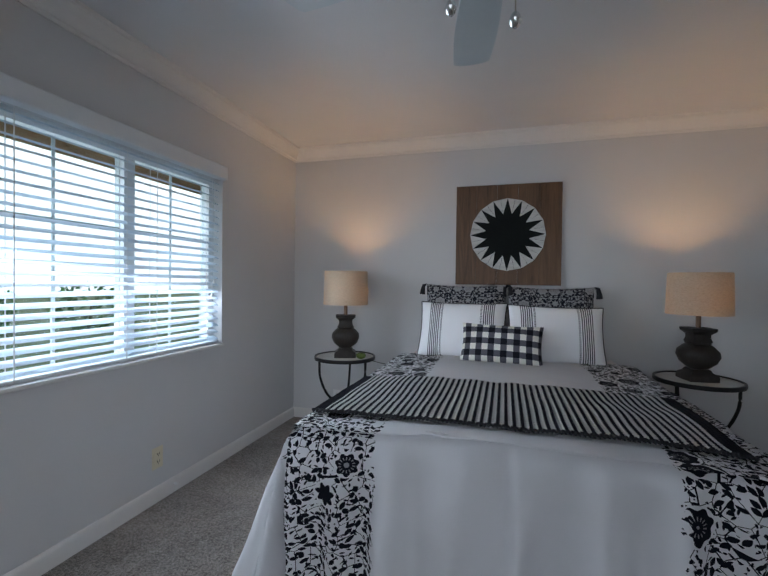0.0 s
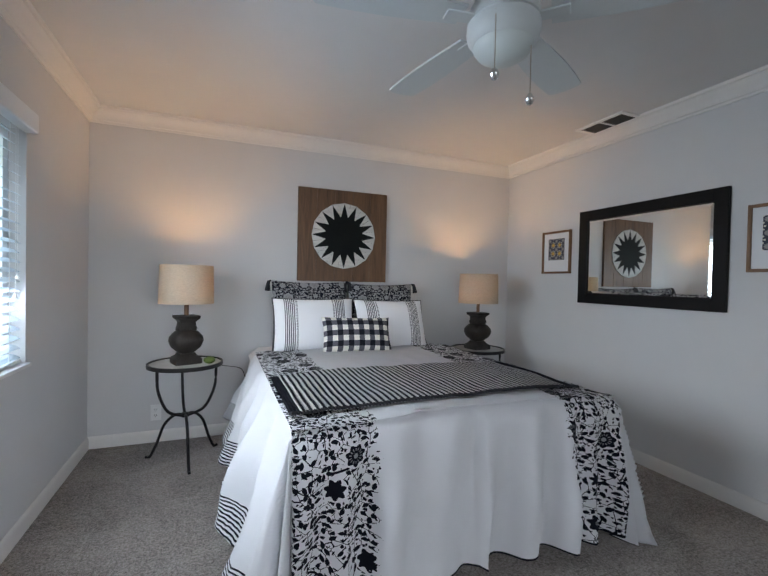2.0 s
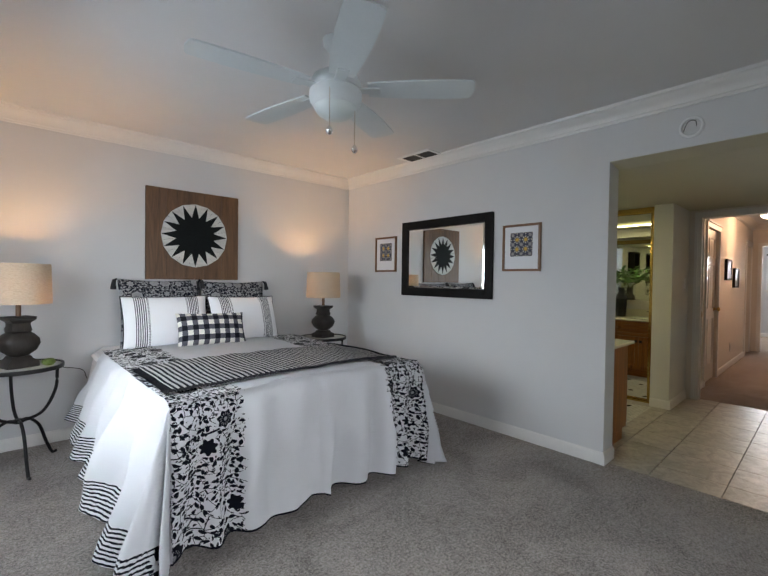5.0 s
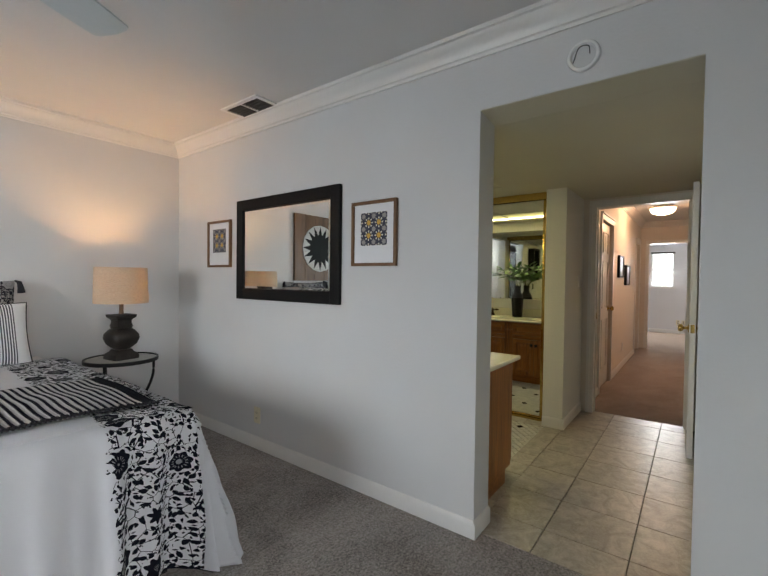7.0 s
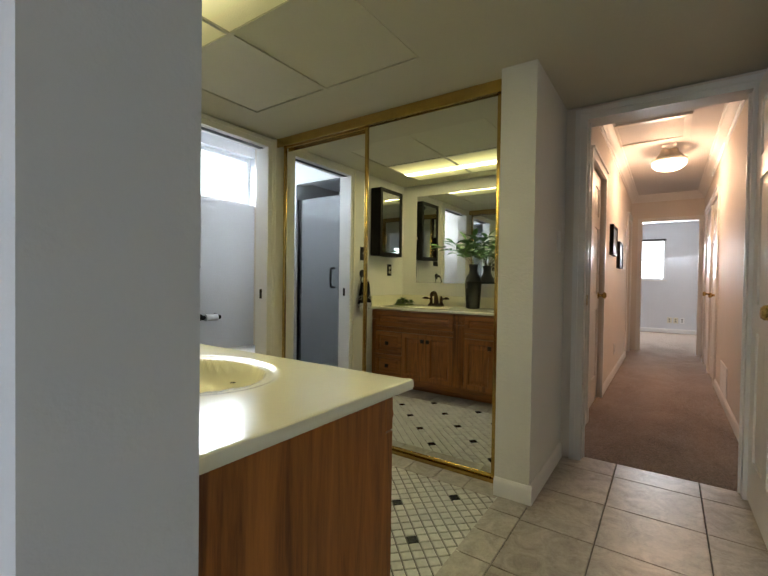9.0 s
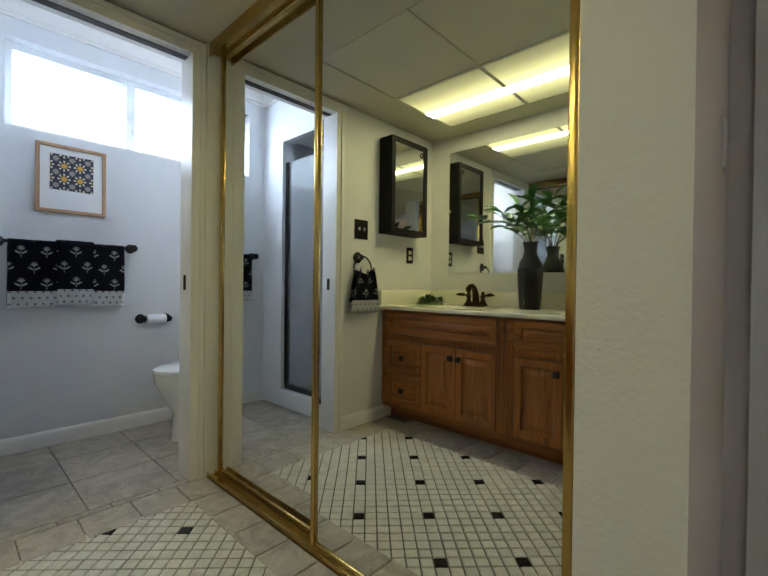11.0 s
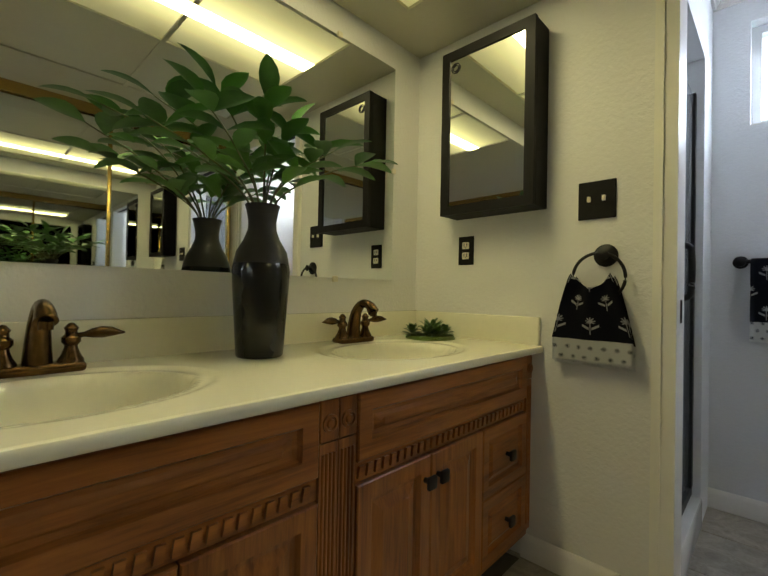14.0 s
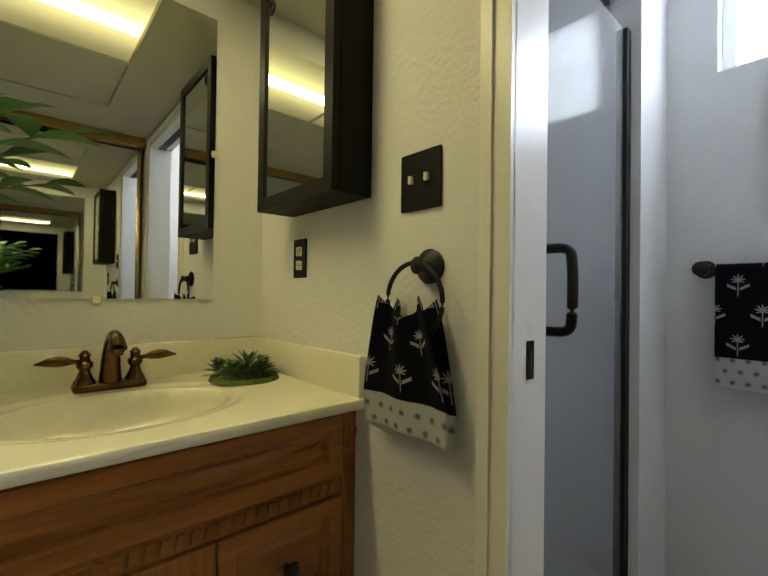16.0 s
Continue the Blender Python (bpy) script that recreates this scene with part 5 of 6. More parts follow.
part("frame", boxes((-0.115, -0.085, -0.20, 0.20, -0.010, -0.001), (0.085, 0.112, -0.20, 0.20, -0.010, -0.001), (-0.085, 0.085, -0.20, -0.17, -0.010, -0.001), (-0.085, 0.085, 0.17, 0.20, -0.010, -0.001), (-0.085, 0.085, -0.008, 0.008, -0.010, -0.001)), M["white_plastic"], vent)
for k in range(7):
    part("slat", boxes((-0.075 + k * 0.025, -0.073 + k * 0.025, -0.17, 0.17, -0.010, -0.003)), M["vent_dark"], vent)

# ---- ceiling fan ----
FX, FY = -0.085, 1.125
fan = thing("ceiling_fan", "white five-blade ceiling fan with a frosted bowl light", "ceiling fan", FX, FY, H)
part("canopy", lathe(bmesh.new(), [(0.001, 0), (0.065, -0.001), (0.062, -0.03), (0.040, -0.055), (0.014, -0.06)], 32), M["fan_white"], fan, "", True)
part("downrod", lathe(bmesh.new(), [(0.012, -0.05), (0.012, -0.17)], 16), M["fan_white"], fan, "", True)
part("motor_housing", lathe(bmesh.new(), [(0.02, -0.155), (0.075, -0.165), (0.110, -0.185), (0.124, -0.212), (0.128, -0.236), (0.128, -0.248), (0.121, -0.250), (0.121, -0.256), (0.128, -0.258), (0.130, -0.282), (0.124, -0.306), (0.108, -0.328), (0.104, -0.330)], 48), M["fan_white"], fan, "", True)
part("light_bowl", lathe(bmesh.new(), [(0.106, -0.328), (0.103, -0.342), (0.088, -0.362), (0.060, -0.379), (0.028, -0.388), (0.001, -0.390)], 40), M["fan_glass"], fan, "frosted glass bowl", True)
for k in range(5):
    ang = BLADE0 + 72 * k
    br = part("blade_iron", soft_box(0.11, 0.22, -0.028, 0.028, -0.252, -0.244, 0.003), M["fan_white"], fan)
    br.matrix_basis = pose(0, 0, 0, 0, 0, ang)
    out = []
    for t in range(13):
        u = t / 12
        out.append((0.16 + 0.50 * u, -0.058 - 0.022 * math.sin(u * math.pi * 0.75)))
    far = [(0.672, -0.055), (0.680, 0.0), (0.672, 0.055)]
    up = [(p[0], -p[1] * 1.02) for p in out[::-1]]
    bm = prism(bmesh.new(), [(p[0], p[1], -0.004) for p in out + far + up], (0, 0, 0.008))
    bl = part("blade", bm, M["fan_white"], fan)
    bl.matrix_basis = pose(0, 0, -0.242, 0, 0, ang) @ pose(0, 0, 0, -5, 0, 0)
for (px, py, pz, pt) in ((-0.095, -0.085, -0.475, -0.27), (0.062, -0.075, -0.525, -0.35)):
    ch = part("pull_chain", tube(bmesh.new(), [(px, py, pt), (px, py, pz)], 0.0018, 6), M["nickel"], fan)
    part("pull_knob", lathe(bmesh.new(), [(0.002, 0.012), (0.010, 0.004), (0.016, -0.012), (0.011, -0.026), (0.002, -0.032)], 16, (px, py, pz)), M["chrome"], ch, "", True)

# ---- side tables and lamps ----


def side_table(x, y):
    t = thing("side_table", "round black iron side table with a glass top", "table", x, y, 0, "side tables by the bed")
    R = 0.235
    part("rim", lathe(bmesh.new(), [(R - 0.012, 0.638), (R, 0.638), (R + 0.002, 0.650), (R, 0.664), (R - 0.012, 0.664), (R - 0.012, 0.638)], 56), M["black_metal"], t, "", True)
    gl = part("glass_top", lathe(bmesh.new(), [(R - 0.013, 0.648), (R - 0.013, 0.656)], 56), M["marble_top"], t, "pale stone inlay top")
    for k in range(3):
        a = radians(100 + 120 * k)
        c, s = math.cos(a), math.sin(a)
        pts = curve_pts([(c * 0.205, s * 0.205, 0.642), (c * 0.195, s * 0.195, 0.50), (c * 0.13, s * 0.13, 0.36), (c * 0.03, s * 0.03, 0.305), (-c * 0.01, -s * 0.01, 0.30)], 8)
        part("upper_leg", tube(bmesh.new(), pts, 0.0095, 8), M["black_metal"], t, "", True)
        a2 = a + radians(60)
        c, s = math.cos(a2), math.sin(a2)
        pts = curve_pts([(0, 0, 0.305), (c * 0.07, s * 0.07, 0.298), (c * 0.14, s * 0.14, 0.23), (c * 0.19, s * 0.19, 0.10), (c * 0.235, s * 0.235, 0.010), (c * 0.265, s * 0.265, 0.008)], 8)
        part("lower_leg", tube(bmesh.new(), pts, 0.0095, 8), M["black_metal"], t, "", True)
    part("knot", lathe(bmesh.new(), [(0.001, 0.285), (0.025, 0.29), (0.028, 0.303), (0.022, 0.316), (0.001, 0.318)], 16), M["black_metal"], t, "", True)
    return t


M["marble_top"] = surface("pale_stone_inlay", (0.55, 0.53, 0.48), 0.12, vary=0.12, scale=8, bumpy=0.0)


def table_lamp(x, y, z, rz):
    t = thing("table_lamp", "black carved wood table lamp with a lit linen shade", "lamp", x, y, z, "lamps on the side tables", rz=rz)
    part("foot", lathe(bmesh.new(), [(0.085, 0), (0.085, 0.030), (0.078, 0.040), (0.060, 0.052), (0.050, 0.070)], 32, square=0.85), M["lamp_base"], t, "", True)
    part("body", lathe(bmesh.new(), [(0.040, 0.066), (0.056, 0.078), (0.092, 0.110), (0.108, 0.150), (0.104, 0.180), (0.078, 0.210), (0.060, 0.222), (0.066, 0.228), (0.062, 0.236)], 40, square=0.25), M["lamp_base"], t, "", True)
    part("neck", lathe(bmesh.new(), [(0.060, 0.236), (0.052, 0.262), (0.052, 0.282), (0.066, 0.296), (0.076, 0.304), (0.078, 0.322), (0.030, 0.324)], 32, square=0.7), M["lamp_base"], t, "", True)
    part("stem", lathe(bmesh.new(), [(0.014, 0.322), (0.014, 0.40), (0.010, 0.42)], 20), M["frame_wood"], t, "", True)
    part("bulb", lathe(bmesh.new(), [(0.012, 0.42), (0.016, 0.445), (0.029, 0.485), (0.024, 0.512), (0.001, 0.522)], 20), M["bulb"], t, "", True).visible_shadow = False
    part("shade", lathe(bmesh.new(), [(0.172, 0.405), (0.1735, 0.408), (0.166, 0.66), (0.1645, 0.663), (0.163, 0.66), (0.1705, 0.408), (0.172, 0.405)], 56), M["shade"], t, "warm linen drum shade", True)
    return t


M["bulb"] = plain("lit_bulb", (1, 0.8, 0.5), 0.4, 0, 12.0, (1.0, 0.62, 0.28))
for tx, rz in ((-1.225, 20), (1.12, 8)):
    side_table(tx, 2.98)
    table_lamp(tx, 2.985, 0.656, rz)
for sx, sy, s in ((-1.075, 2.93, 1.0),):
    bm = bmesh.new()
    bmesh.ops.create_icosphere(bm, subdivisions=3, radius=0.038)
    for v in bm.verts:
        v.co *= 1 + 0.10 * noise.noise(v.co * 40)
        v.co.z *= 0.62
    mo = tagged(part("moss_ball", bm, M["moss"], None, "", True), "flattened green moss ball on the side table", "ornament")
    mo.location = (sx, sy, 0.678)
cd = thing("power_cord", "thin dark lamp cord hanging to the wall", "cord", -1.0, 3.2, 0)
part("cable", tube(bmesh.new(), curve_pts([(-0.16, -0.18, 0.655), (0.02, -0.10, 0.60), (0.14, 0.06, 0.54), (0.18, 0.15, 0.45)]), 0.003, 6), M["cord"], cd, "", True)

# ---- vanity ----
CY0, CY1, CXF, CZ = 0.544, BN, 2.50, 0.78
BASINS = ((2.215, 1.055), (2.215, 1.935))


def counter_h(x, y):
    z = 0.0
    for bx, by in BASINS:
        e = math.hypot((x - bx) / 0.205, (y - by) / 0.275)
        if e < 1:
            z -= 0.006 * min(1, (1 - e) / 0.06)
        e2 = math.hypot((x - bx - 0.005) / 0.165, (y - by) / 0.225)
        if e2 < 1:
            z -= 0.12 * (1 - e2 ** 2.6) ** 0.6 + 0.002
    return z


van_top = thing("countertop", "cream cultured marble vanity top with two moulded basins", "countertop", BX + 0.006, CY0, CZ)
cw, cl = CXF - BX - 0.006, CY1 - CY0
bm = grid(64, 200, lambda u, v: Vector((u * cw, v * cl, counter_h(BX + 0.006 + u * cw, CY0 + v * cl))))
part("top", bm, M["marble"], van_top, "", "all")
bm = prism(bmesh.new(), [(cw - 0.02, 0, -0.025), (cw + 0.004, 0, -0.025), (cw + 0.008, 0, -0.020), (cw + 0.009, 0, -0.008), (cw + 0.006, 0, -0.002), (cw, 0, 0.0), (cw - 0.02, 0, -0.002)], (0, cl, 0))
part("front_edge", bm, M["marble"], van_top, "", True)
bm = prism(bmesh.new(), [(0, 0.03, -0.025), (0, -0.006, -0.025), (0, -0.009, -0.019), (0, -0.009, -0.008), (0, -0.006, -0.002), (0, 0, 0), (0, 0.02, -0.002)], (cw + 0.008, 0, 0))
part("end_edge", bm, M["marble"], van_top, "", True)
part("backsplash", soft_box(0, 0.02, 0, cl, -0.01, 0.102, 0.006), M["marble"], van_top, "", True)
part("side_splash", soft_box(0.02, cw, cl - 0.02, cl, -0.01, 0.102, 0.006), M["marble"], van_top, "", True)
for bx, by in BASINS:
    part("drain", lathe(bmesh.new(), [(0.001, 0.002), (0.02, 0.003), (0.024, 0.0)], 20, (bx - BX, by - CY0, -0.1225)), M["bronze"], van_top, "", True)
    part("overflow_hole", lathe(bmesh.new(), [(0.001, 0.001), (0.009, 0.0)], 12, (bx - BX + 0.135, by - CY0, -0.058)), M["dark_slot"], van_top)

FXC = 2.455
cab = thing("vanity_cabinet", "oak vanity cabinet with raised panels and dark knobs", "cabinet", BX + 0.006, 0.57, 0)
ox, oy = BX + 0.006, 0.57
CL = BN - 0.001 - oy
bx1 = FXC - ox
part("body", boxes((0, bx1 - 0.018, 0, CL, 0.085, CZ - 0.15), (0, bx1 - 0.018, 0, 0.018, CZ - 0.15, CZ - 0.025), (0, bx1 - 0.018, CL - 0.018, CL, CZ - 0.15, CZ - 0.025), (bx1 - 0.036, bx1 - 0.018, 0.018, CL - 0.018, CZ - 0.15, CZ - 0.025)), M["oak"], cab)
part("toe_kick", boxes((0.0, bx1 - 0.09, 0.0, CL, 0, 0.085)), M["oak_h"], cab)
part("bottom_rail", boxes((bx1 - 0.018, bx1, 0, CL, 0.085, 0.115)), M["oak_h"], cab)
part("top_rail", boxes((bx1 - 0.018, bx1, 0, CL, CZ - 0.036, CZ - 0.024)), M["oak_h"], cab)
RINGS = [(0, -0.018), (0, 0.014), (0.003, 0.017), (0.040, 0.017), (0.046, 0.006), (0.056, 0.005), (0.084, 0.014)]
SMALL = [(0, -0.018), (0, 0.014), (0.003, 0.017), (0.034, 0.017), (0.040, 0.007), (0.046, 0.006), (0.062, 0.014)]


def knob(parent, y, z):
    k = part("knob", soft_box(bx1 + 0.034, bx1 + 0.046, y - 0.017, y + 0.017, z - 0.017, z + 0.017, 0.005), M["black_metal"], parent, "square dark bronze knob", True)
    part("knob_stem", disc_x(bmesh.new(), bx1 + 0.017, bx1 + 0.034, y, z, 0.007, 12), M["black_metal"], k)


def front(name, y0, y1, z0, z1, mat_, rings, knobs=()):
    bm = nested(bmesh.new(), y0 - oy + 0.0015, y1 - oy - 0.0015, z0 + 0.0015, z1 - 0.0015, rings, lambda u, v, h: (bx1 + h, u, v))
    p = part(name, bm, mat_, cab)
    for y, z in knobs:
        knob(p, y - oy, z)


def half(mirror):
    def Y(a, b):
        return (a, b) if not mirror else (2 * MIDY - b, 2 * MIDY - a)

    def q(y):
        return y if not mirror else 2 * MIDY - y

    front("false_drawer", *Y(1.537, 2.36), 0.592, 0.743, M["oak_h"], RINGS)
    front("cabinet_door", *Y(1.537, 1.798), 0.115, 0.545, M["oak"], RINGS, [(q(1.772), 0.485)])
    front("cabinet_door", *Y(1.798, 2.06), 0.115, 0.545, M["oak"], RINGS, [(q(1.826), 0.485)])
    front("drawer", *Y(2.06, 2.36), 0.325, 0.545, M["oak_h"], SMALL, [(q(2.21), 0.435)])
    front("drawer", *Y(2.06, 2.36), 0.115, 0.325, M["oak_h"], SMALL, [(q(2.21), 0.22)])
    a, b = Y(1.537, 2.36)
    part("dentil_rail", boxes((bx1 - 0.018, bx1 + 0.006, a - oy, b - oy, 0.547, 0.590)), M["oak_h"], cab)
    n = int((b - a) / 0.026)
    bm = bmesh.new()
    for k in range(n):
        y = a - oy + 0.006 + k * 0.026
        prism(bm, [(bx1 + 0.006, y, 0.556), (bx1 + 0.006, y + 0.015, 0.556), (bx1 + 0.006, y + 0.019, 0.582), (bx1 + 0.006, y + 0.004, 0.582)], (0.007, 0, 0))
    part("dentil_teeth", bm, M["oak_h"], cab)
    for c, e in ((Y(2.362, 2.402),) if mirror else (Y(1.437, 1.485), Y(1.487, 1.535), Y(2.362, 2.402))):
        if e - oy > CL:
            e = oy + CL
        if c < oy:
            c = oy
        c, e = c - oy, e - oy
        pil = part("pilaster", boxes((bx1 - 0.018, bx1 + 0.012, c, e, 0.115, 0.655)), M["oak"], cab, "fluted oak pilaster")
        nf = 4
        for k in range(nf):
            y = c + (e - c) * (k + 0.9) / (nf + 0.8)
            part("reed", tube(bmesh.new(), [(bx1 + 0.012, y, 0.14), (bx1 + 0.012, y, 0.635)], 0.0036, 8), M["oak"], pil, "", True)
        blk = part("corner_block", soft_box(bx1 - 0.018, bx1 + 0.014, c, e, 0.658, 0.743, 0.002, 1), M["oak"], cab)
        bm = bmesh.new()
        lathe(bm, [(0.019, 0.0), (0.019, 0.004), (0.014, 0.005), (0.013, 0.001), (0.010, 0.001), (0.008, 0.005), (0.001, 0.006)], 24)
        bmesh.ops.rotate(bm, verts=bm.verts, matrix=Matrix.Rotation(radians(90), 3, "Y"))
        bmesh.ops.translate(bm, verts=bm.verts, vec=(bx1 + 0.014, (c + e) / 2, 0.695))
        part("rosette", bm, M["oak"], blk, "", True)


MIDY = 1.486
half(False)
half(True)


def faucet(x, y):
    f = thing("faucet", "antique bronze two-handle basin faucet", "faucet", x, y, CZ - 0.004, "faucets of the vanity")
    bm = soft_box(-0.028, 0.028, -0.082, 0.082, 0, 0.022, 0.009, 3)
    part("base", bm, M["bronze"], f, "", True)
    pts = curve_pts([(-0.004, 0, 0.015), (0.000, 0, 0.065), (0.012, 0, 0.112), (0.042, 0, 0.142), (0.078, 0, 0.138), (0.100, 0, 0.116)], 8)
    n = len(pts)
    part("spout", tube(bmesh.new(), pts, [0.027 - 0.012 * min(1, i / (n * 0.6)) + 0.006 * max(0, (i - n * 0.72) / (n * 0.28)) for i in range(n)], 18), M["bronze"], f, "", True)
    part("aerator", lathe(bmesh.new(), [(0.001, 0.0), (0.012, 0.0), (0.013, 0.016), (0.001, 0.018)], 16, (0.099, 0, 0.100)), M["bronze"], f, "", True)
    for s in (-1, 1):
        h = part("handle_post", lathe(bmesh.new(), [(0.025, 0.018), (0.024, 0.026), (0.018, 0.036), (0.013, 0.050), (0.012, 0.056), (0.018, 0.064), (0.018, 0.074), (0.012, 0.080), (0.011, 0.088), (0.014, 0.094), (0.006, 0.104), (0.001, 0.106)], 22, (0, s * 0.056, 0)), M["bronze"], f, "", True)
        part("lever", tube(bmesh.new(), [(0, s * 0.062, 0.076), (0.003, s * 0.080, 0.079), (0.005, s * 0.094, 0.081), (0.008, s * 0.112, 0.083), (0.011, s * 0.130, 0.083), (0.013, s * 0.146, 0.081), (0.014, s * 0.156, 0.080)], [0.006, 0.006, 0.011, 0.0135, 0.011, 0.005, 0.002], 14), M["bronze"], h, "", True)
    return f


faucet(2.0, 1.055)
faucet(2.0, 1.945)

# ---- vanity mirror and fittings ----
vm = thing("vanity_mirror", "large frameless mirror above the vanity", "mirror", BX + 0.006, 0.62, 1.012)
part("mirror_glass", boxes((0.0005, 0.006, 0, 1.612, 0, 0.914)), M["mirror"], vm)
for y, z in ((0.3, -0.004), (1.30, -0.004), (1.30, 0.918), (0.3, 0.918)):
    part("clip", soft_box(0.0, 0.012, y - 0.011, y + 0.011, z - 0.011, z + 0.011, 0.003), M["ivory_plastic"], vm)
part("clip", soft_box(0.0, 0.012, 1.601, 1.622, 0.46, 0.482, 0.003), M["ivory_plastic"], vm)

mc = thing("medicine_cabinet", "black medicine cabinet with a mirrored door", "cabinet", 2.322, BN, 1.272)
part("body", soft_box(-0.192, 0.192, -0.098, 0, 0, 0.652, 0.002, 1), M["black_paint"], mc)
dr = part("door", boxes((-0.193, -0.158, -0.120, -0.100, 0, 0.652), (0.158, 0.193, -0.120, -0.100, 0, 0.652), (-0.158, 0.158, -0.120, -0.100, 0, 0.035), (-0.158, 0.158, -0.120, -0.100, 0.617, 0.652)), M["black_paint"], mc)
part("mirror_glass", boxes((-0.158, 0.158, -0.114, -0.110, 0.035, 0.617)), M["mirror"], dr)
bm = bmesh.new()
for rr in (0.019, 0.012):
    tube(bm, [(-0.132 + rr * math.cos(k * math.pi / 10), -0.1155, 0.582 + rr * math.sin(k * math.pi / 10)) for k in range(21)], 0.002, 6)
part("round_sticker", bm, M["tassel"], mc, "small round black and white sticker", True)

ou = outlet(2.180, BN, 1.140, 0, M["black_paint"], M["ivory_plastic"], "black wall plate with an ivory outlet above the vanity")
sw = thing("light_switch", "black double switch plate with ivory toggles", "light switch", 2.682, BN, 1.281)
part("plate", soft_box(-0.058, 0.058, -0.007, 0, -0.063, 0.063, 0.002), M["black_paint"], sw)
for x in (-0.023, 0.023):
    part("toggle", soft_box(x - 0.005, x + 0.005, -0.016, -0.006, -0.006, 0.012, 0.002), M["ivory_plastic"], sw)
sw2 = thing("light_switch", "white switch plate on the passage wall", "light switch", 4.07, 0.525, 1.26)
part("plate", soft_box(-0.036, 0.036, -0.006, 0, -0.058, 0.058, 0.002), M["white_plastic"], sw2)
part("toggle", soft_box(-0.005, 0.005, -0.014, -0.005, -0.004, 0.012, 0.002), M["white_plastic"], sw2)

# towel ring and hand towel
tr = thing("towel_ring", "black towel ring on the wall beside the doorway", "towel ring", 2.712, BN, 1.095)
bm = bmesh.new()
lathe(bm, [(0.036, 0), (0.037, 0.006), (0.026, 0.012), (0.014, 0.016), (0.012, 0.036), (0.018, 0.044), (0.001, 0.050)], 28)
bmesh.ops.rotate(bm, verts=bm.verts, matrix=Matrix.Rotation(radians(90), 3, "X"))
part("mount", bm, M["black_metal"], tr, "", True)
part("ring", tube(bmesh.new(), [(-0.012 + 0.078 * math.sin(k * math.pi / 20), -0.040, -0.072 + 0.078 * math.cos(k * math.pi / 20)) for k in range(41)], 0.0052, 10), M["black_metal"], tr, "", True)
ht = thing("hand_towel", "black hand towel with white printed sprigs hung in the ring", "towel", 2.683, BN - 0.04, 0.745)


def hand_towel(s):
    def f(u, v):
        k = 1 - v
        wd = 0.120 + 0.125 * min(1, k * 1.35) ** 0.8
        a = u - 0.5
        sag = 0.045 * (1 - (2 * a) ** 2) * (v ** 3)
        return Vector((a * wd, s * (0.006 + 0.012 * v) + 0.012 * math.sin(u * 12 + s) * (0.4 + 0.6 * v), (0.29 if s < 0 else 0.295) * v - sag + (0 if s < 0 else -0.012)))
    return grid(26, 30, f, lambda u, v: ((u - 0.5) * 0.22, v * 0.29))


for s, nm in ((-1, "front_fold"), (1, "back_fold")):
    bm = hand_towel(s)
    bmesh.ops.solidify(bm, geom=bm.faces[:], thickness=0.004)
    part(nm, bm, M["towel"], ht, "", "all")

# ---- vase with branches, succulent ----
VX, VY = 2.095, 1.513
vase = thing("vase", "tall charcoal glazed vase with leafy green branches", "vase", VX, VY, CZ)
part("body", lathe(bmesh.new(), [(0.001, 0), (0.060, 0.001), (0.063, 0.006), (0.069, 0.10), (0.075, 0.19), (0.077, 0.235), (0.074, 0.252)], 40), M["vase"], vase, "", True)
part("neck", lathe(bmesh.new(), [(0.074, 0.252), (0.067, 0.285), (0.048, 0.318), (0.038, 0.345), (0.037, 0.368), (0.043, 0.400), (0.047, 0.412), (0.043, 0.412), (0.034, 0.37), (0.034, 0.33)], 40), M["vase_neck"], vase, "matt black vase neck", True)
rng = random.Random(11)


def leaf_into(bm, base, d, up, ln, wd):
    """One pointed leaf, folded along its midrib and drooping."""
    d = d.normalized()
    side = d.cross(up)
    if side.length < 0.05:
        side = d.cross(Vector((1, 0.2, 0)))
    side.normalize()
    nrm = side.cross(d).normalized()
    prof = ((0.0, 0.06), (0.15, 0.50), (0.35, 0.92), (0.55, 1.0), (0.75, 0.80), (0.90, 0.42), (1.0, 0.02))
    rows = []
    for t, w_ in prof:
        c = base + d * (ln * t) - nrm * (0.22 * ln * t * t)
        e = wd * 0.5 * w_
        rows.append([bm.verts.new(c - side * e + nrm * e * 0.35), bm.verts.new(c), bm.verts.new(c + side * e + nrm * e * 0.35)])
    for a, b in zip(rows, rows[1:]):
        for i in (0, 1):
            bm.faces.new((a[i], a[i + 1], b[i + 1], b[i]))


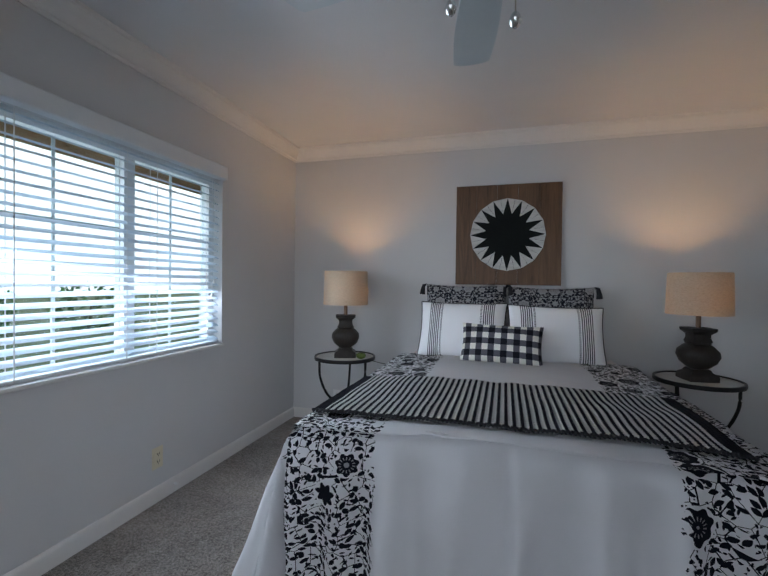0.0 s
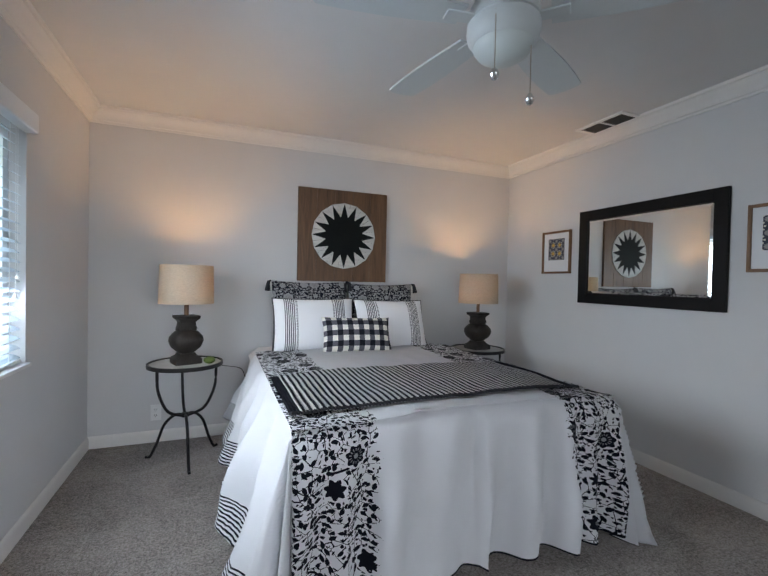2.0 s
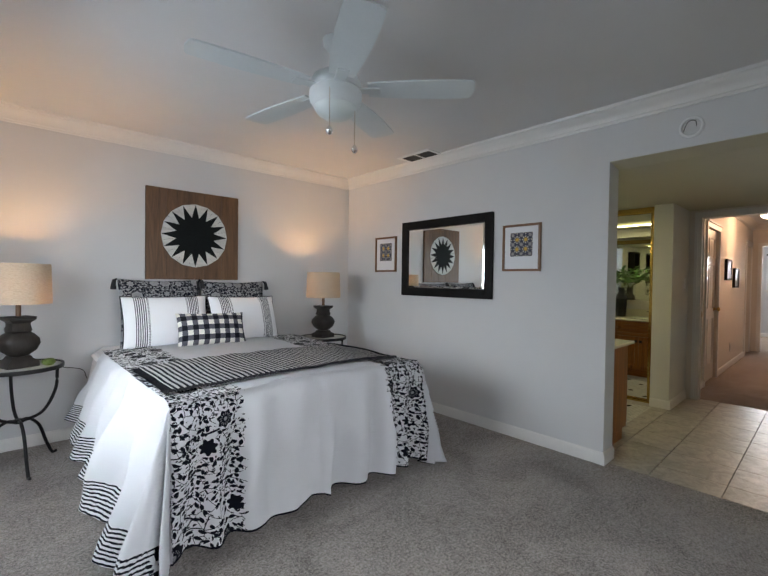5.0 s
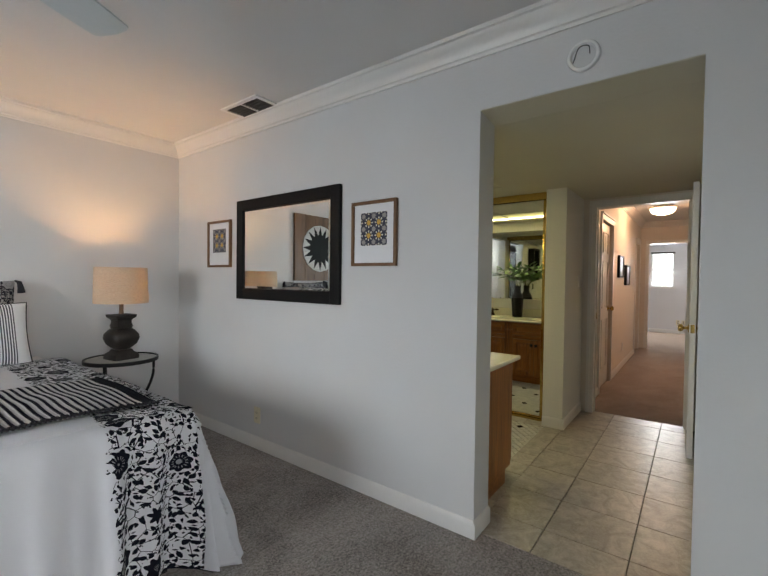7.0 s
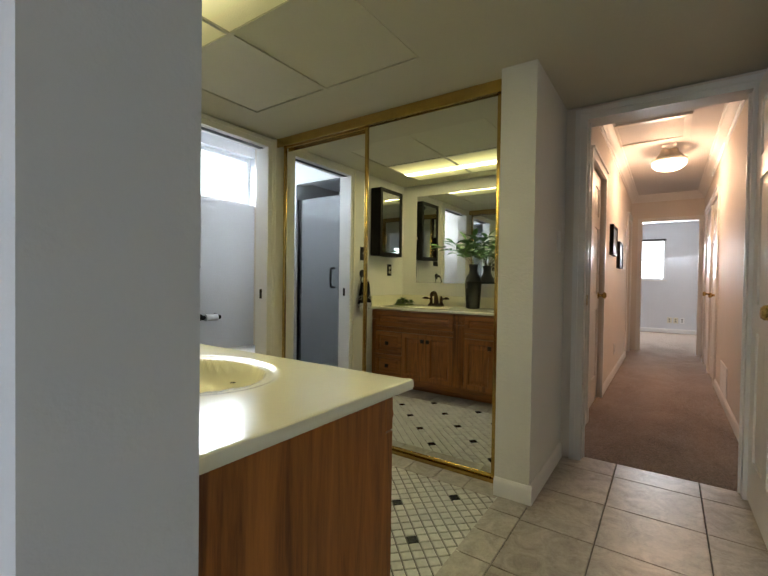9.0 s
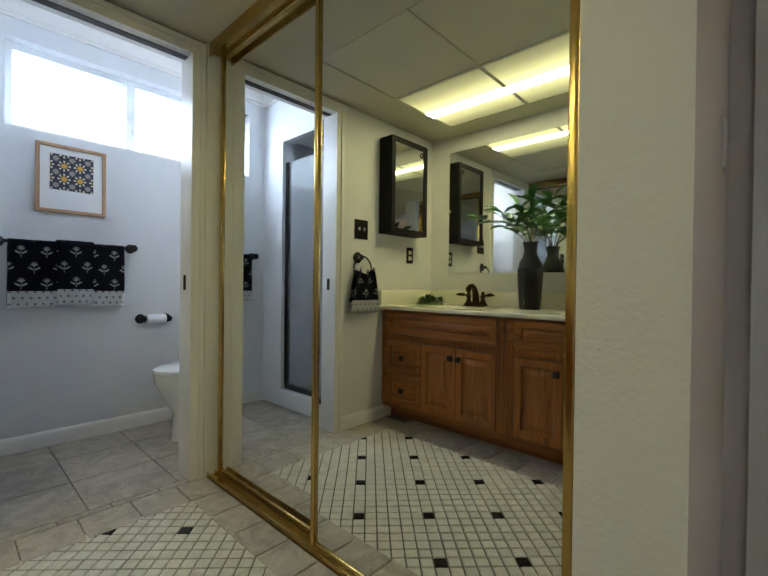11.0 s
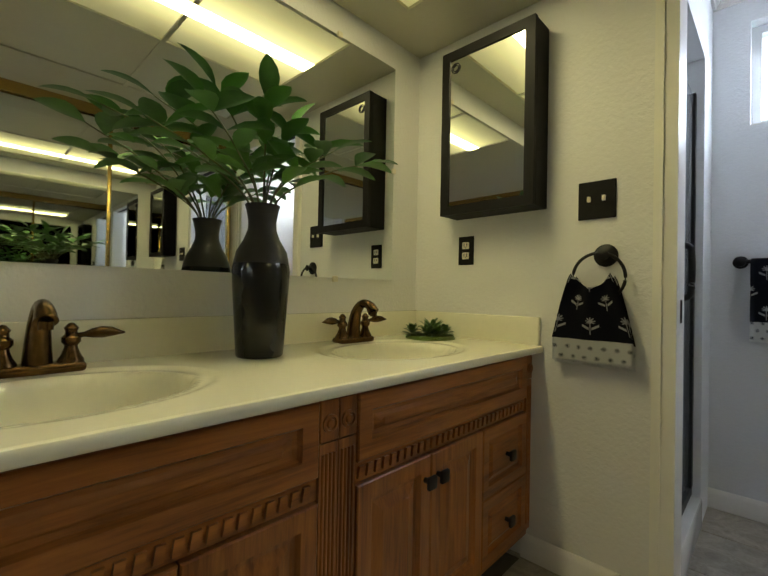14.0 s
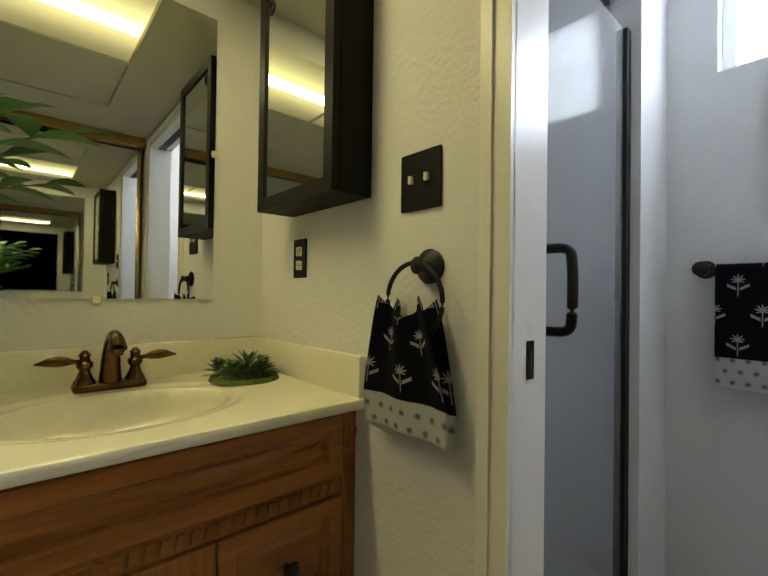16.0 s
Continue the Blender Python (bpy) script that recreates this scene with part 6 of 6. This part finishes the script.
stems = [(-0.10, -0.36, 0.74), (-0.06, -0.26, 0.82), (0.05, -0.16, 0.86), (0.10, -0.05, 0.84), (0.04, 0.06, 0.80), (0.02, 0.20, 0.78), (0.10, 0.30, 0.70), (-0.09, 0.10, 0.76), (0.13, -0.22, 0.72), (0.13, 0.14, 0.68), (0.02, -0.30, 0.66)]
for k, (dx, dy, dz) in enumerate(stems):
    dz = 0.45 + (dz - 0.45) * 0.52
    pts = curve_pts([(dx * 0.05, dy * 0.05, 0.30), (dx * 0.15, dy * 0.12, 0.43), (dx * 0.55, dy * 0.55, 0.36 + (dz - 0.36) * 0.75), (dx, dy, dz)], 7)
    br = part("branch", tube(bmesh.new(), pts, [0.0035 - 0.002 * i / len(pts) for i in range(len(pts))], 6), M["stem"], vase, "", True)
    bm = bmesh.new()
    n = len(pts)
    for i in range(10, n, 3):
        for s in (1, -1):
            p = pts[i]
            d = (pts[min(i + 1, n - 1)] - pts[i - 1]).normalized()
            az = rng.random() * 6.28
            o = Vector((math.cos(az), math.sin(az), 0.15 + 0.5 * rng.random() - 0.25))
            leaf_into(bm, p, d * 0.5 + o, Vector((0, 0, 1)), 0.088 + 0.045 * rng.random(), 0.046 + 0.018 * rng.random())
    leaf_into(bm, pts[-1], (pts[-1] - pts[-3]), Vector((0.3, 0, 1)), 0.11, 0.052)
    part("leaves", bm, M["leaf"], br, "glossy dark green leaves", "all")

su = thing("succulent_plant", "small green artificial succulent cluster on the vanity", "plant", 2.105, 2.265, CZ)
rng = random.Random(5)
for cx, cy, n, ln in ((-0.045, -0.06, 26, 0.040), (0.02, -0.045, 26, 0.042), (0.0, 0.01, 22, 0.075), (-0.02, 0.065, 26, 0.042), (0.045, 0.035, 24, 0.038), (0.05, -0.02, 22, 0.036)):
    bm = bmesh.new()
    tall = ln > 0.06
    for k in range(n):
        az = k * 2.4
        el = (0.1 + 1.2 * k / n) if not tall else (0.45 + 0.85 * k / n)
        d = Vector((math.cos(az) * math.cos(el), math.sin(az) * math.cos(el), math.sin(el)))
        leaf_into(bm, Vector((cx, cy, 0.008 + 0.022 * k / n)) + d * 0.008, d, Vector((0, 0, 1)), ln * (1.1 - 0.4 * k / n), 0.020 if not tall else 0.016)
    part("rosette", bm, M["succulent"], su, "", "all")
part("mat", lathe(bmesh.new(), [(0.10, 0.0), (0.095, 0.012), (0.001, 0.016)], 20), M["moss"], su, "", True)

# ---- mirrored closets ----


def closet_door(name, label, m, wd, ht, group):
    """Mirror panel with slim brass stiles; local x along it, y its face normal (-y looks out)."""
    d = thing(name, label, "closet door", group=group)
    d.matrix_basis = m
    part("mirror_glass", boxes((0.018, wd - 0.018, -0.006, 0.006, 0.018, ht - 0.018)), M["mirror"], d)
    for a, b in ((0, 0.022), (wd - 0.022, wd)):
        part("stile", soft_box(a, b, -0.016, 0.012, 0, ht, 0.005, 2), M["gold"], d, "", True)
    for a, b in ((0, 0.020), (ht - 0.020, ht)):
        part("rail", soft_box(0.022, wd - 0.022, -0.012, 0.010, a, b, 0.004, 2), M["gold"], d, "", True)
    return d


gm = "mirrored sliding closet doors"
# panels on the east side face west: local x runs south
closet_door("closet_door", "mirrored sliding closet door with brass frame", pose(CLX - 0.005, 1.588, 0.018, 0, 0, -90), 0.864, 1.99, gm)
closet_door("closet_door", "mirrored sliding closet door with brass frame", pose(CLX + 0.030, 2.365, 0.018, 0, 0, -90), 0.87, 1.99, gm)
structure("trim_closet_track_1", boxes((CLX - 0.03, CLX + 0.05, 0.691, BN - 0.023, 2.003, BC), (CLX - 0.034, CLX - 0.026, 0.691, BN - 0.023, 1.985, BC), (CLX - 0.026, CLX + 0.05, 0.691, BN - 0.023, -0.004, 0.006), (CLX - 0.028, CLX - 0.022, 0.691, BN - 0.023, -0.004, 0.018), (CLX + 0.010, CLX + 0.014, 0.691, BN - 0.023, 0.004, 0.018)), M["gold"], "brass closet door track")
structure("trim_closet_jamb", boxes((CLX - 0.03, CLX + 0.05, 0.6915, 0.722, 0.019, 2.002), (CLX - 0.045, CLX - 0.03, 0.6915, 0.704, 0.019, 2.002)), M["gold"], "brass jamb channel of the mirrored closet")
gs = "mirrored closet doors of the passage"
closet_door("closet_door", "mirrored closet door with brass frame in the passage", pose(2.90, -0.425, 0.018, 0, 0, 180), 0.97, 1.99, gs)
closet_door("closet_door", "mirrored closet door with brass frame in the passage", pose(3.95, -0.46, 0.018, 0, 0, 180), 1.08, 1.99, gs)
structure("trim_closet_track_2", boxes((BX + 0.01, 3.975, -0.48, -0.40, 2.003, BC), (BX + 0.01, 3.975, -0.48, -0.405, -0.004, 0.008)), M["gold"], "brass closet door track")

# ---- lit ceiling panels ----
lp = thing("ceiling_light_panel", "recessed fluorescent light panels in the dressing area ceiling", "ceiling light", 0, 0, 0)
xs, ys = (2.085, 2.678, 3.265), (0.97, 1.545, 2.115)
for i in (0, 1):
    for j in (0, 1):
        part("diffuser", boxes((xs[i] + 0.008, xs[i + 1] - 0.008, ys[j] + 0.008, ys[j + 1] - 0.008, BC + 0.004, BC + 0.008)), M["diffuser" if i == 0 else "ceil_panel"], lp, "lit ribbed light diffuser" if i == 0 else "unlit cream light panel")
part("grid_bar", boxes((xs[1] - 0.009, xs[1] + 0.009, ys[0], ys[2], BC - 0.003, BC + 0.004), (xs[0], xs[1] - 0.009, ys[1] - 0.009, ys[1] + 0.009, BC - 0.003, BC + 0.004), (xs[1] + 0.009, xs[2], ys[1] - 0.009, ys[1] + 0.009, BC - 0.003, BC + 0.004)), M["ceil_panel"], lp)
lamp("fluorescent_tube_glow", "AREA", look((2.36, 1.545, BC - 0.01), (2.36, 1.545, 0)), TUBE_W, (1.0, 0.89, 0.45), 0.09, 1.1)

# ---- toilet room things ----
framed_print(3.308, TN, 1.494, 0.325, 0.38, Matrix.Identity(4), M["pale_frame"], "pale oak framed geometric print above the towels", "toilet room print", pat=(0.70, 0.58), up=0.10)
bar = thing("towel_bar", "black towel bar on the toilet room wall", "towel bar", 3.30, TN, 1.125)
tube_m = tube(bmesh.new(), [(-0.30, -0.062, 0), (0.30, -0.062, 0)], 0.009, 12)
part("rod", tube_m, M["black_metal"], bar, "", True)
for x in (-0.305, 0.305):
    bm = bmesh.new()
    lathe(bm, [(0.028, 0), (0.028, 0.008), (0.012, 0.016), (0.012, 0.05), (0.022, 0.060), (0.022, 0.075), (0.010, 0.084), (0.001, 0.085)], 24)
    bmesh.ops.rotate(bm, verts=bm.verts, matrix=Matrix.Rotation(radians(90), 3, "X"))
    bmesh.ops.translate(bm, verts=bm.verts, vec=(x, 0, 0))
    part("bracket", bm, M["black_metal"], bar, "", True)


def bar_towel(name, x0, x1, drop, off, label):
    t = thing(name, label, "towel", (x0 + x1) / 2, TN - 0.062, 1.125, "bath towels on the bar")
    hw_ = (x1 - x0) / 2

    def f(u, v):
        L = 2 * drop + 0.04
        s = (v - 0.5) * L
        wob = 0.006 * math.sin(u * 9 + off * 300)
        r = 0.013 + off
        if abs(s) < 0.02:
            a = s / 0.02 * math.pi / 2
            y, z = r * math.sin(a), r * math.cos(a)
        else:
            sg = 1 if s > 0 else -1
            y, z = sg * (r + (wob + 0.004) * min(1, (abs(s) - 0.02) * 6)), -(abs(s) - 0.02)
        return Vector(((u * 2 - 1) * hw_, y, z))

    bm = grid(28, 60, f, lambda u, v: ((u - 0.5) * 2 * hw_, v * (2 * drop + 0.04)))
    bmesh.ops.solidify(bm, geom=bm.faces[:], thickness=0.004)
    part("cloth", bm, M["bath_towel"], t, "", "all")


bar_towel("bath_towel", 3.030, 3.555, 0.345, 0.0, "black printed bath towel with white flowered hem")
bar_towel("hand_towel", 3.23, 3.40, 0.335, 0.010, "narrow black printed towel folded over the bath towel")
tp = thing("toilet_paper_holder", "black paper holder with a white roll", "paper holder", 3.74, TN, 0.685)
for x in (-0.075, 0.075):
    bm = bmesh.new()
    lathe(bm, [(0.030, 0), (0.030, 0.008), (0.012, 0.014), (0.012, 0.045), (0.02, 0.052), (0.02, 0.066), (0.001, 0.070)], 20)
    bmesh.ops.rotate(bm, verts=bm.verts, matrix=Matrix.Rotation(radians(90), 3, "X"))
    bmesh.ops.translate(bm, verts=bm.verts, vec=(x, 0, 0))
    part("bracket", bm, M["black_metal"], tp, "", True)
part("paper_roll", prism(bmesh.new(), [(-0.055, -0.058 + 0.030 * math.cos(k * 0.262), 0.030 * math.sin(k * 0.262)) for k in range(24)], (0.11, 0, 0)), M["paper"], tp, "white paper roll", True)

toi = thing("toilet", "white porcelain toilet with closed lid", "toilet", 3.98, 2.97, 0)


def oval(z, cx, rx, ry, n=32):
    return [(cx + (rx if math.cos(a) > 0 else rx * 1.0) * math.cos(a), ry * math.sin(a), z) for a in (2 * math.pi * k / n for k in range(n))]


def loft(rows):
    bm = bmesh.new()
    rs = [[bm.verts.new(p) for p in r] for r in rows]
    n = len(rs[0])
    for a, b in zip(rs, rs[1:]):
        for i in range(n):
            bm.faces.new((a[i], a[(i + 1) % n], b[(i + 1) % n], b[i]))
    bm.faces.new(rs[0][::-1])
    bm.faces.new(rs[-1])
    return bm


part("bowl", loft([oval(0, -0.04, 0.23, 0.105), oval(0.03, -0.04, 0.225, 0.10), oval(0.16, -0.05, 0.21, 0.095), oval(0.26, -0.09, 0.23, 0.13), oval(0.34, -0.10, 0.255, 0.175), oval(0.385, -0.10, 0.26, 0.18)]), M["porcelain"], toi, "", True)
part("seat", loft([oval(0.387, -0.10, 0.262, 0.184), oval(0.405, -0.10, 0.264, 0.186)]), M["porcelain"], toi, "", True)
part("lid", loft([oval(0.408, -0.10, 0.264, 0.186), oval(0.42, -0.10, 0.262, 0.184), oval(0.428, -0.10, 0.24, 0.165)]), M["porcelain"], toi, "", True)
tk = part("tank", soft_box(0.20, 0.42, -0.22, 0.22, 0.36, 0.74, 0.025, 3), M["porcelain"], toi, "", True)
part("tank_lid", soft_box(0.19, 0.43, -0.235, 0.235, 0.742, 0.775, 0.012, 3), M["porcelain"], tk, "", True)
part("flush_lever", tube(bmesh.new(), [(0.195, 0.15, 0.68), (0.18, 0.15, 0.68), (0.18, 0.08, 0.675)], 0.006, 8), M["chrome"], tk, "", True)

sh = thing("shower_enclosure", "glass shower door in a black frame on a white curb", "shower", 2.845, 2.82, 0)
part("curb", soft_box(-0.04, 0.05, -0.30, 0.2945, 0.0, 0.13, 0.01), M["porcelain"], sh, "white shower curb", True)
part("bottom_rail", boxes((-0.012, 0.014, -0.30, 0.29, 0.131, 0.165)), M["black_metal"], sh)
part("post", boxes((-0.014, 0.016, 0.262, 0.300, 0.165, 1.83)), M["black_metal"], sh)
part("post", boxes((-0.014, 0.016, -0.30, -0.275, 0.165, 1.83)), M["black_metal"], sh)
gd = part("glass_door", boxes((-0.003, 0.005, -0.274, 0.261, 0.166, 1.83)), M["shower_glass"], sh, "clear shower glass")
gd.visible_shadow = False
part("handle", tube(bmesh.new(), curve_pts([(0.006, -0.20, 1.14), (0.055, -0.20, 1.135), (0.065, -0.20, 1.10), (0.065, -0.20, 1.00), (0.055, -0.20, 0.965), (0.006, -0.20, 0.96)], 6), 0.011, 10), M["black_metal"], gd, "black pull handle", True)
part("tray", boxes((-0.88, -0.041, -0.29, 0.53, 0.0, 0.04)), M["porcelain"], sh)

# ---- hall things ----
hl = thing("hall_ceiling_light", "round frosted dome ceiling light, switched on", "ceiling light", 6.72, 0.03, HC)
part("base", lathe(bmesh.new(), [(0.001, 0), (0.075, -0.001), (0.08, -0.03), (0.135, -0.09), (0.165, -0.105), (0.165, -0.125), (0.150, -0.128)], 40), M["nickel"], hl, "", True)
part("dome", lathe(bmesh.new(), [(0.152, -0.126), (0.145, -0.160), (0.115, -0.19), (0.06, -0.208), (0.001, -0.212)], 40), M["globe"], hl, "lit frosted glass dome", True).visible_shadow = False
sd = thing("smoke_detector", "white round smoke alarm on the hall ceiling", "smoke alarm", 6.52, 0.03, HC)
part("body", lathe(bmesh.new(), [(0.001, 0), (0.06, -0.001), (0.06, -0.02), (0.045, -0.032), (0.001, -0.034)], 32), M["white_plastic"], sd, "", True)
hatch = thing("attic_hatch", "white framed attic hatch in the hall ceiling", "hatch", 6.0, 0.17, HC)
part("panel", boxes((-0.27, 0.27, -0.24, 0.24, -0.012, -0.002)), M["ceiling"], hatch)
part("frame", boxes((-0.32, -0.27, -0.29, 0.29, -0.02, -0.001), (0.27, 0.32, -0.29, 0.29, -0.02, -0.001), (-0.27, 0.27, -0.29, -0.24, -0.02, -0.001), (-0.27, 0.27, 0.24, 0.29, -0.02, -0.001)), M["trim"], hatch)
for x, z in ((6.45, 1.47), (7.15, 1.36)):
    p = thing("framed_photo", "small black framed photograph on the hall wall", "picture", x, HN, z, "photographs in the hall")
    part("frame", boxes((-0.20, -0.175, -0.035, 0, -0.15, 0.15), (0.175, 0.20, -0.035, 0, -0.15, 0.15), (-0.175, 0.175, -0.035, 0, -0.15, -0.125), (-0.175, 0.175, -0.035, 0, 0.125, 0.15)), M["black_paint"], p)
    part("photo", boxes((-0.175, 0.175, -0.028, 0, -0.125, 0.125)), M["photo"], p)
gr = thing("floor_vent", "white metal return air grille low on the hall wall", "air vent", 6.2, HS, 0.10)
part("frame", boxes((-0.24, 0.24, 0, 0.008, 0, 0.02), (-0.24, 0.24, 0, 0.008, 0.23, 0.25), (-0.24, -0.22, 0, 0.008, 0.02, 0.23), (0.22, 0.24, 0, 0.008, 0.02, 0.23)), M["white_plastic"], gr)
part("backing", boxes((-0.22, 0.22, 0.001, 0.002, 0.02, 0.23)), M["vent_dark"], gr)
for k in range(14):
    part("slat", boxes((-0.22, 0.22, 0.002, 0.008, 0.026 + k * 0.0148, 0.034 + k * 0.0148)), M["white_plastic"], gr)

# ---- floor tiles ----
pav = thing("floor_tiles", "beige stone-look floor tiles with dark grout", "floor tiles", 0, 0, 0, kind="structure")
GAP = 0.004


def tile_mesh(w, d, name, material):
    bm = boxes((-w / 2, w / 2, -d / 2, d / 2, -0.010, 0.0))
    top = [e for e in bm.edges if all(v.co.z > -0.001 for v in e.verts)]
    bmesh.ops.bevel(bm, geom=top, offset=0.002, segments=1, affect="EDGES")
    bmesh.ops.recalc_face_normals(bm, faces=bm.faces)
    me = bpy.data.meshes.new(name)
    bm.to_mesh(me)
    bm.free()
    me.materials.append(material)
    return me


cache = {}


def lay(x0, x1, y0, y1, parent, nm="tile", z=0.001):
    w, d = x1 - x0 - GAP, y1 - y0 - GAP
    if w < 0.012 or d < 0.012:
        return
    key = (round(w, 3), round(d, 3))
    if key not in cache:
        cache[key] = tile_mesh(w, d, nm, M["tile"])
    share(nm, cache[key], parent, pose((x0 + x1) / 2, (y0 + y1) / 2, z))


PX, PY = 0.350, 0.373
MX0, MX1, MY0, MY1 = 2.615, 3.52, 0.668, 2.205
for i in range(8):
    for j in range(-3, 2):
        x0, x1 = 1.663 + PX * i, 1.663 + PX * (i + 1)
        y0, y1 = -0.139 + PY * j, -0.139 + PY * (j + 1)
        x0, x1 = max(x0, E + 0.06), min(x1, HX + 0.07)
        y1 = min(y1, 0.525)
        if x1 > x0:
            lay(x0, x1, y0, y1, pav)
lay(E + 0.06, 2.13, 0.525, 0.60, pav)
lay(2.13, 2.48, 0.525, 0.60, pav)
# border round the mosaic
B = 0.180
for i in range(7):
    lay(2.526 + B * (i - 1), min(2.526 + B * i, CLX - 0.03), 0.525, MY0, pav)
    lay(2.44 + B * i, min(2.44 + B * (i + 1), CLX - 0.03), MY1, MY1 + B, pav)
    lay(2.38 + B * i, min(2.38 + B * (i + 1), CLX - 0.03), MY1 + B, BN + 0.02, pav)
for j in range(9):
    y0, y1 = MY0 + (MY1 - MY0) / 9 * j, MY0 + (MY1 - MY0) / 9 * (j + 1)
    lay(2.36, MX0, y0, y1, pav)
    lay(MX1, CLX - 0.03, y0, y1, pav)
# toilet room floor
for i in range(6):
    for j in range(3):
        x0, y0 = 2.86 + 0.345 * i, BN + 0.02 + 0.335 * j
        lay(x0, min(x0 + 0.345, TE), y0, min(y0 + 0.335, TN), pav)

# mosaic of small tiles laid on the diagonal
mos = thing("floor_mosaic", "pale small-tile mosaic with black accent tiles", "floor tiles", 0, 0, 0, kind="structure")
s = 0.0465
small = tile_mesh(s - 0.006, s - 0.006, "mosaic_tile", M["mosaic"])
dark = tile_mesh(s - 0.006, s - 0.006, "mosaic_tile_black", M["black_tile"])
h = s * math.sqrt(2)
cells = []
for i in range(-40, 41):
    for j in range(-40, 41):
        x = MX1 + (i + j) * h / 2
        y = MY0 + (i - j) * h / 2
        if MX0 - 0.8 * h / 2 < x < MX1 + 0.8 * h / 2 and MY0 - 0.8 * h / 2 < y < MY1 + 0.8 * h / 2:
            cells.append((x, y, (i % 6, j % 6) in ((1, 2),)))
cells.sort(key=lambda c: c[1])
rest = bmesh.new()
for k, (x, y, blk) in enumerate(cells):
    m = pose(x, y, 0.0, 0, 0, 45)
    if k < 290 or blk:
        share("mosaic_tile", dark if blk else small, mos, m)
    else:
        r = (s - 0.006) / math.sqrt(2)
        prism(rest, [(x + r, y, -0.008), (x, y + r, -0.008), (x - r, y, -0.008), (x, y - r, -0.008)], (0, 0, 0.008))
tagged(part("mosaic_rest", rest, M["mosaic"], mos), kind="stuff")
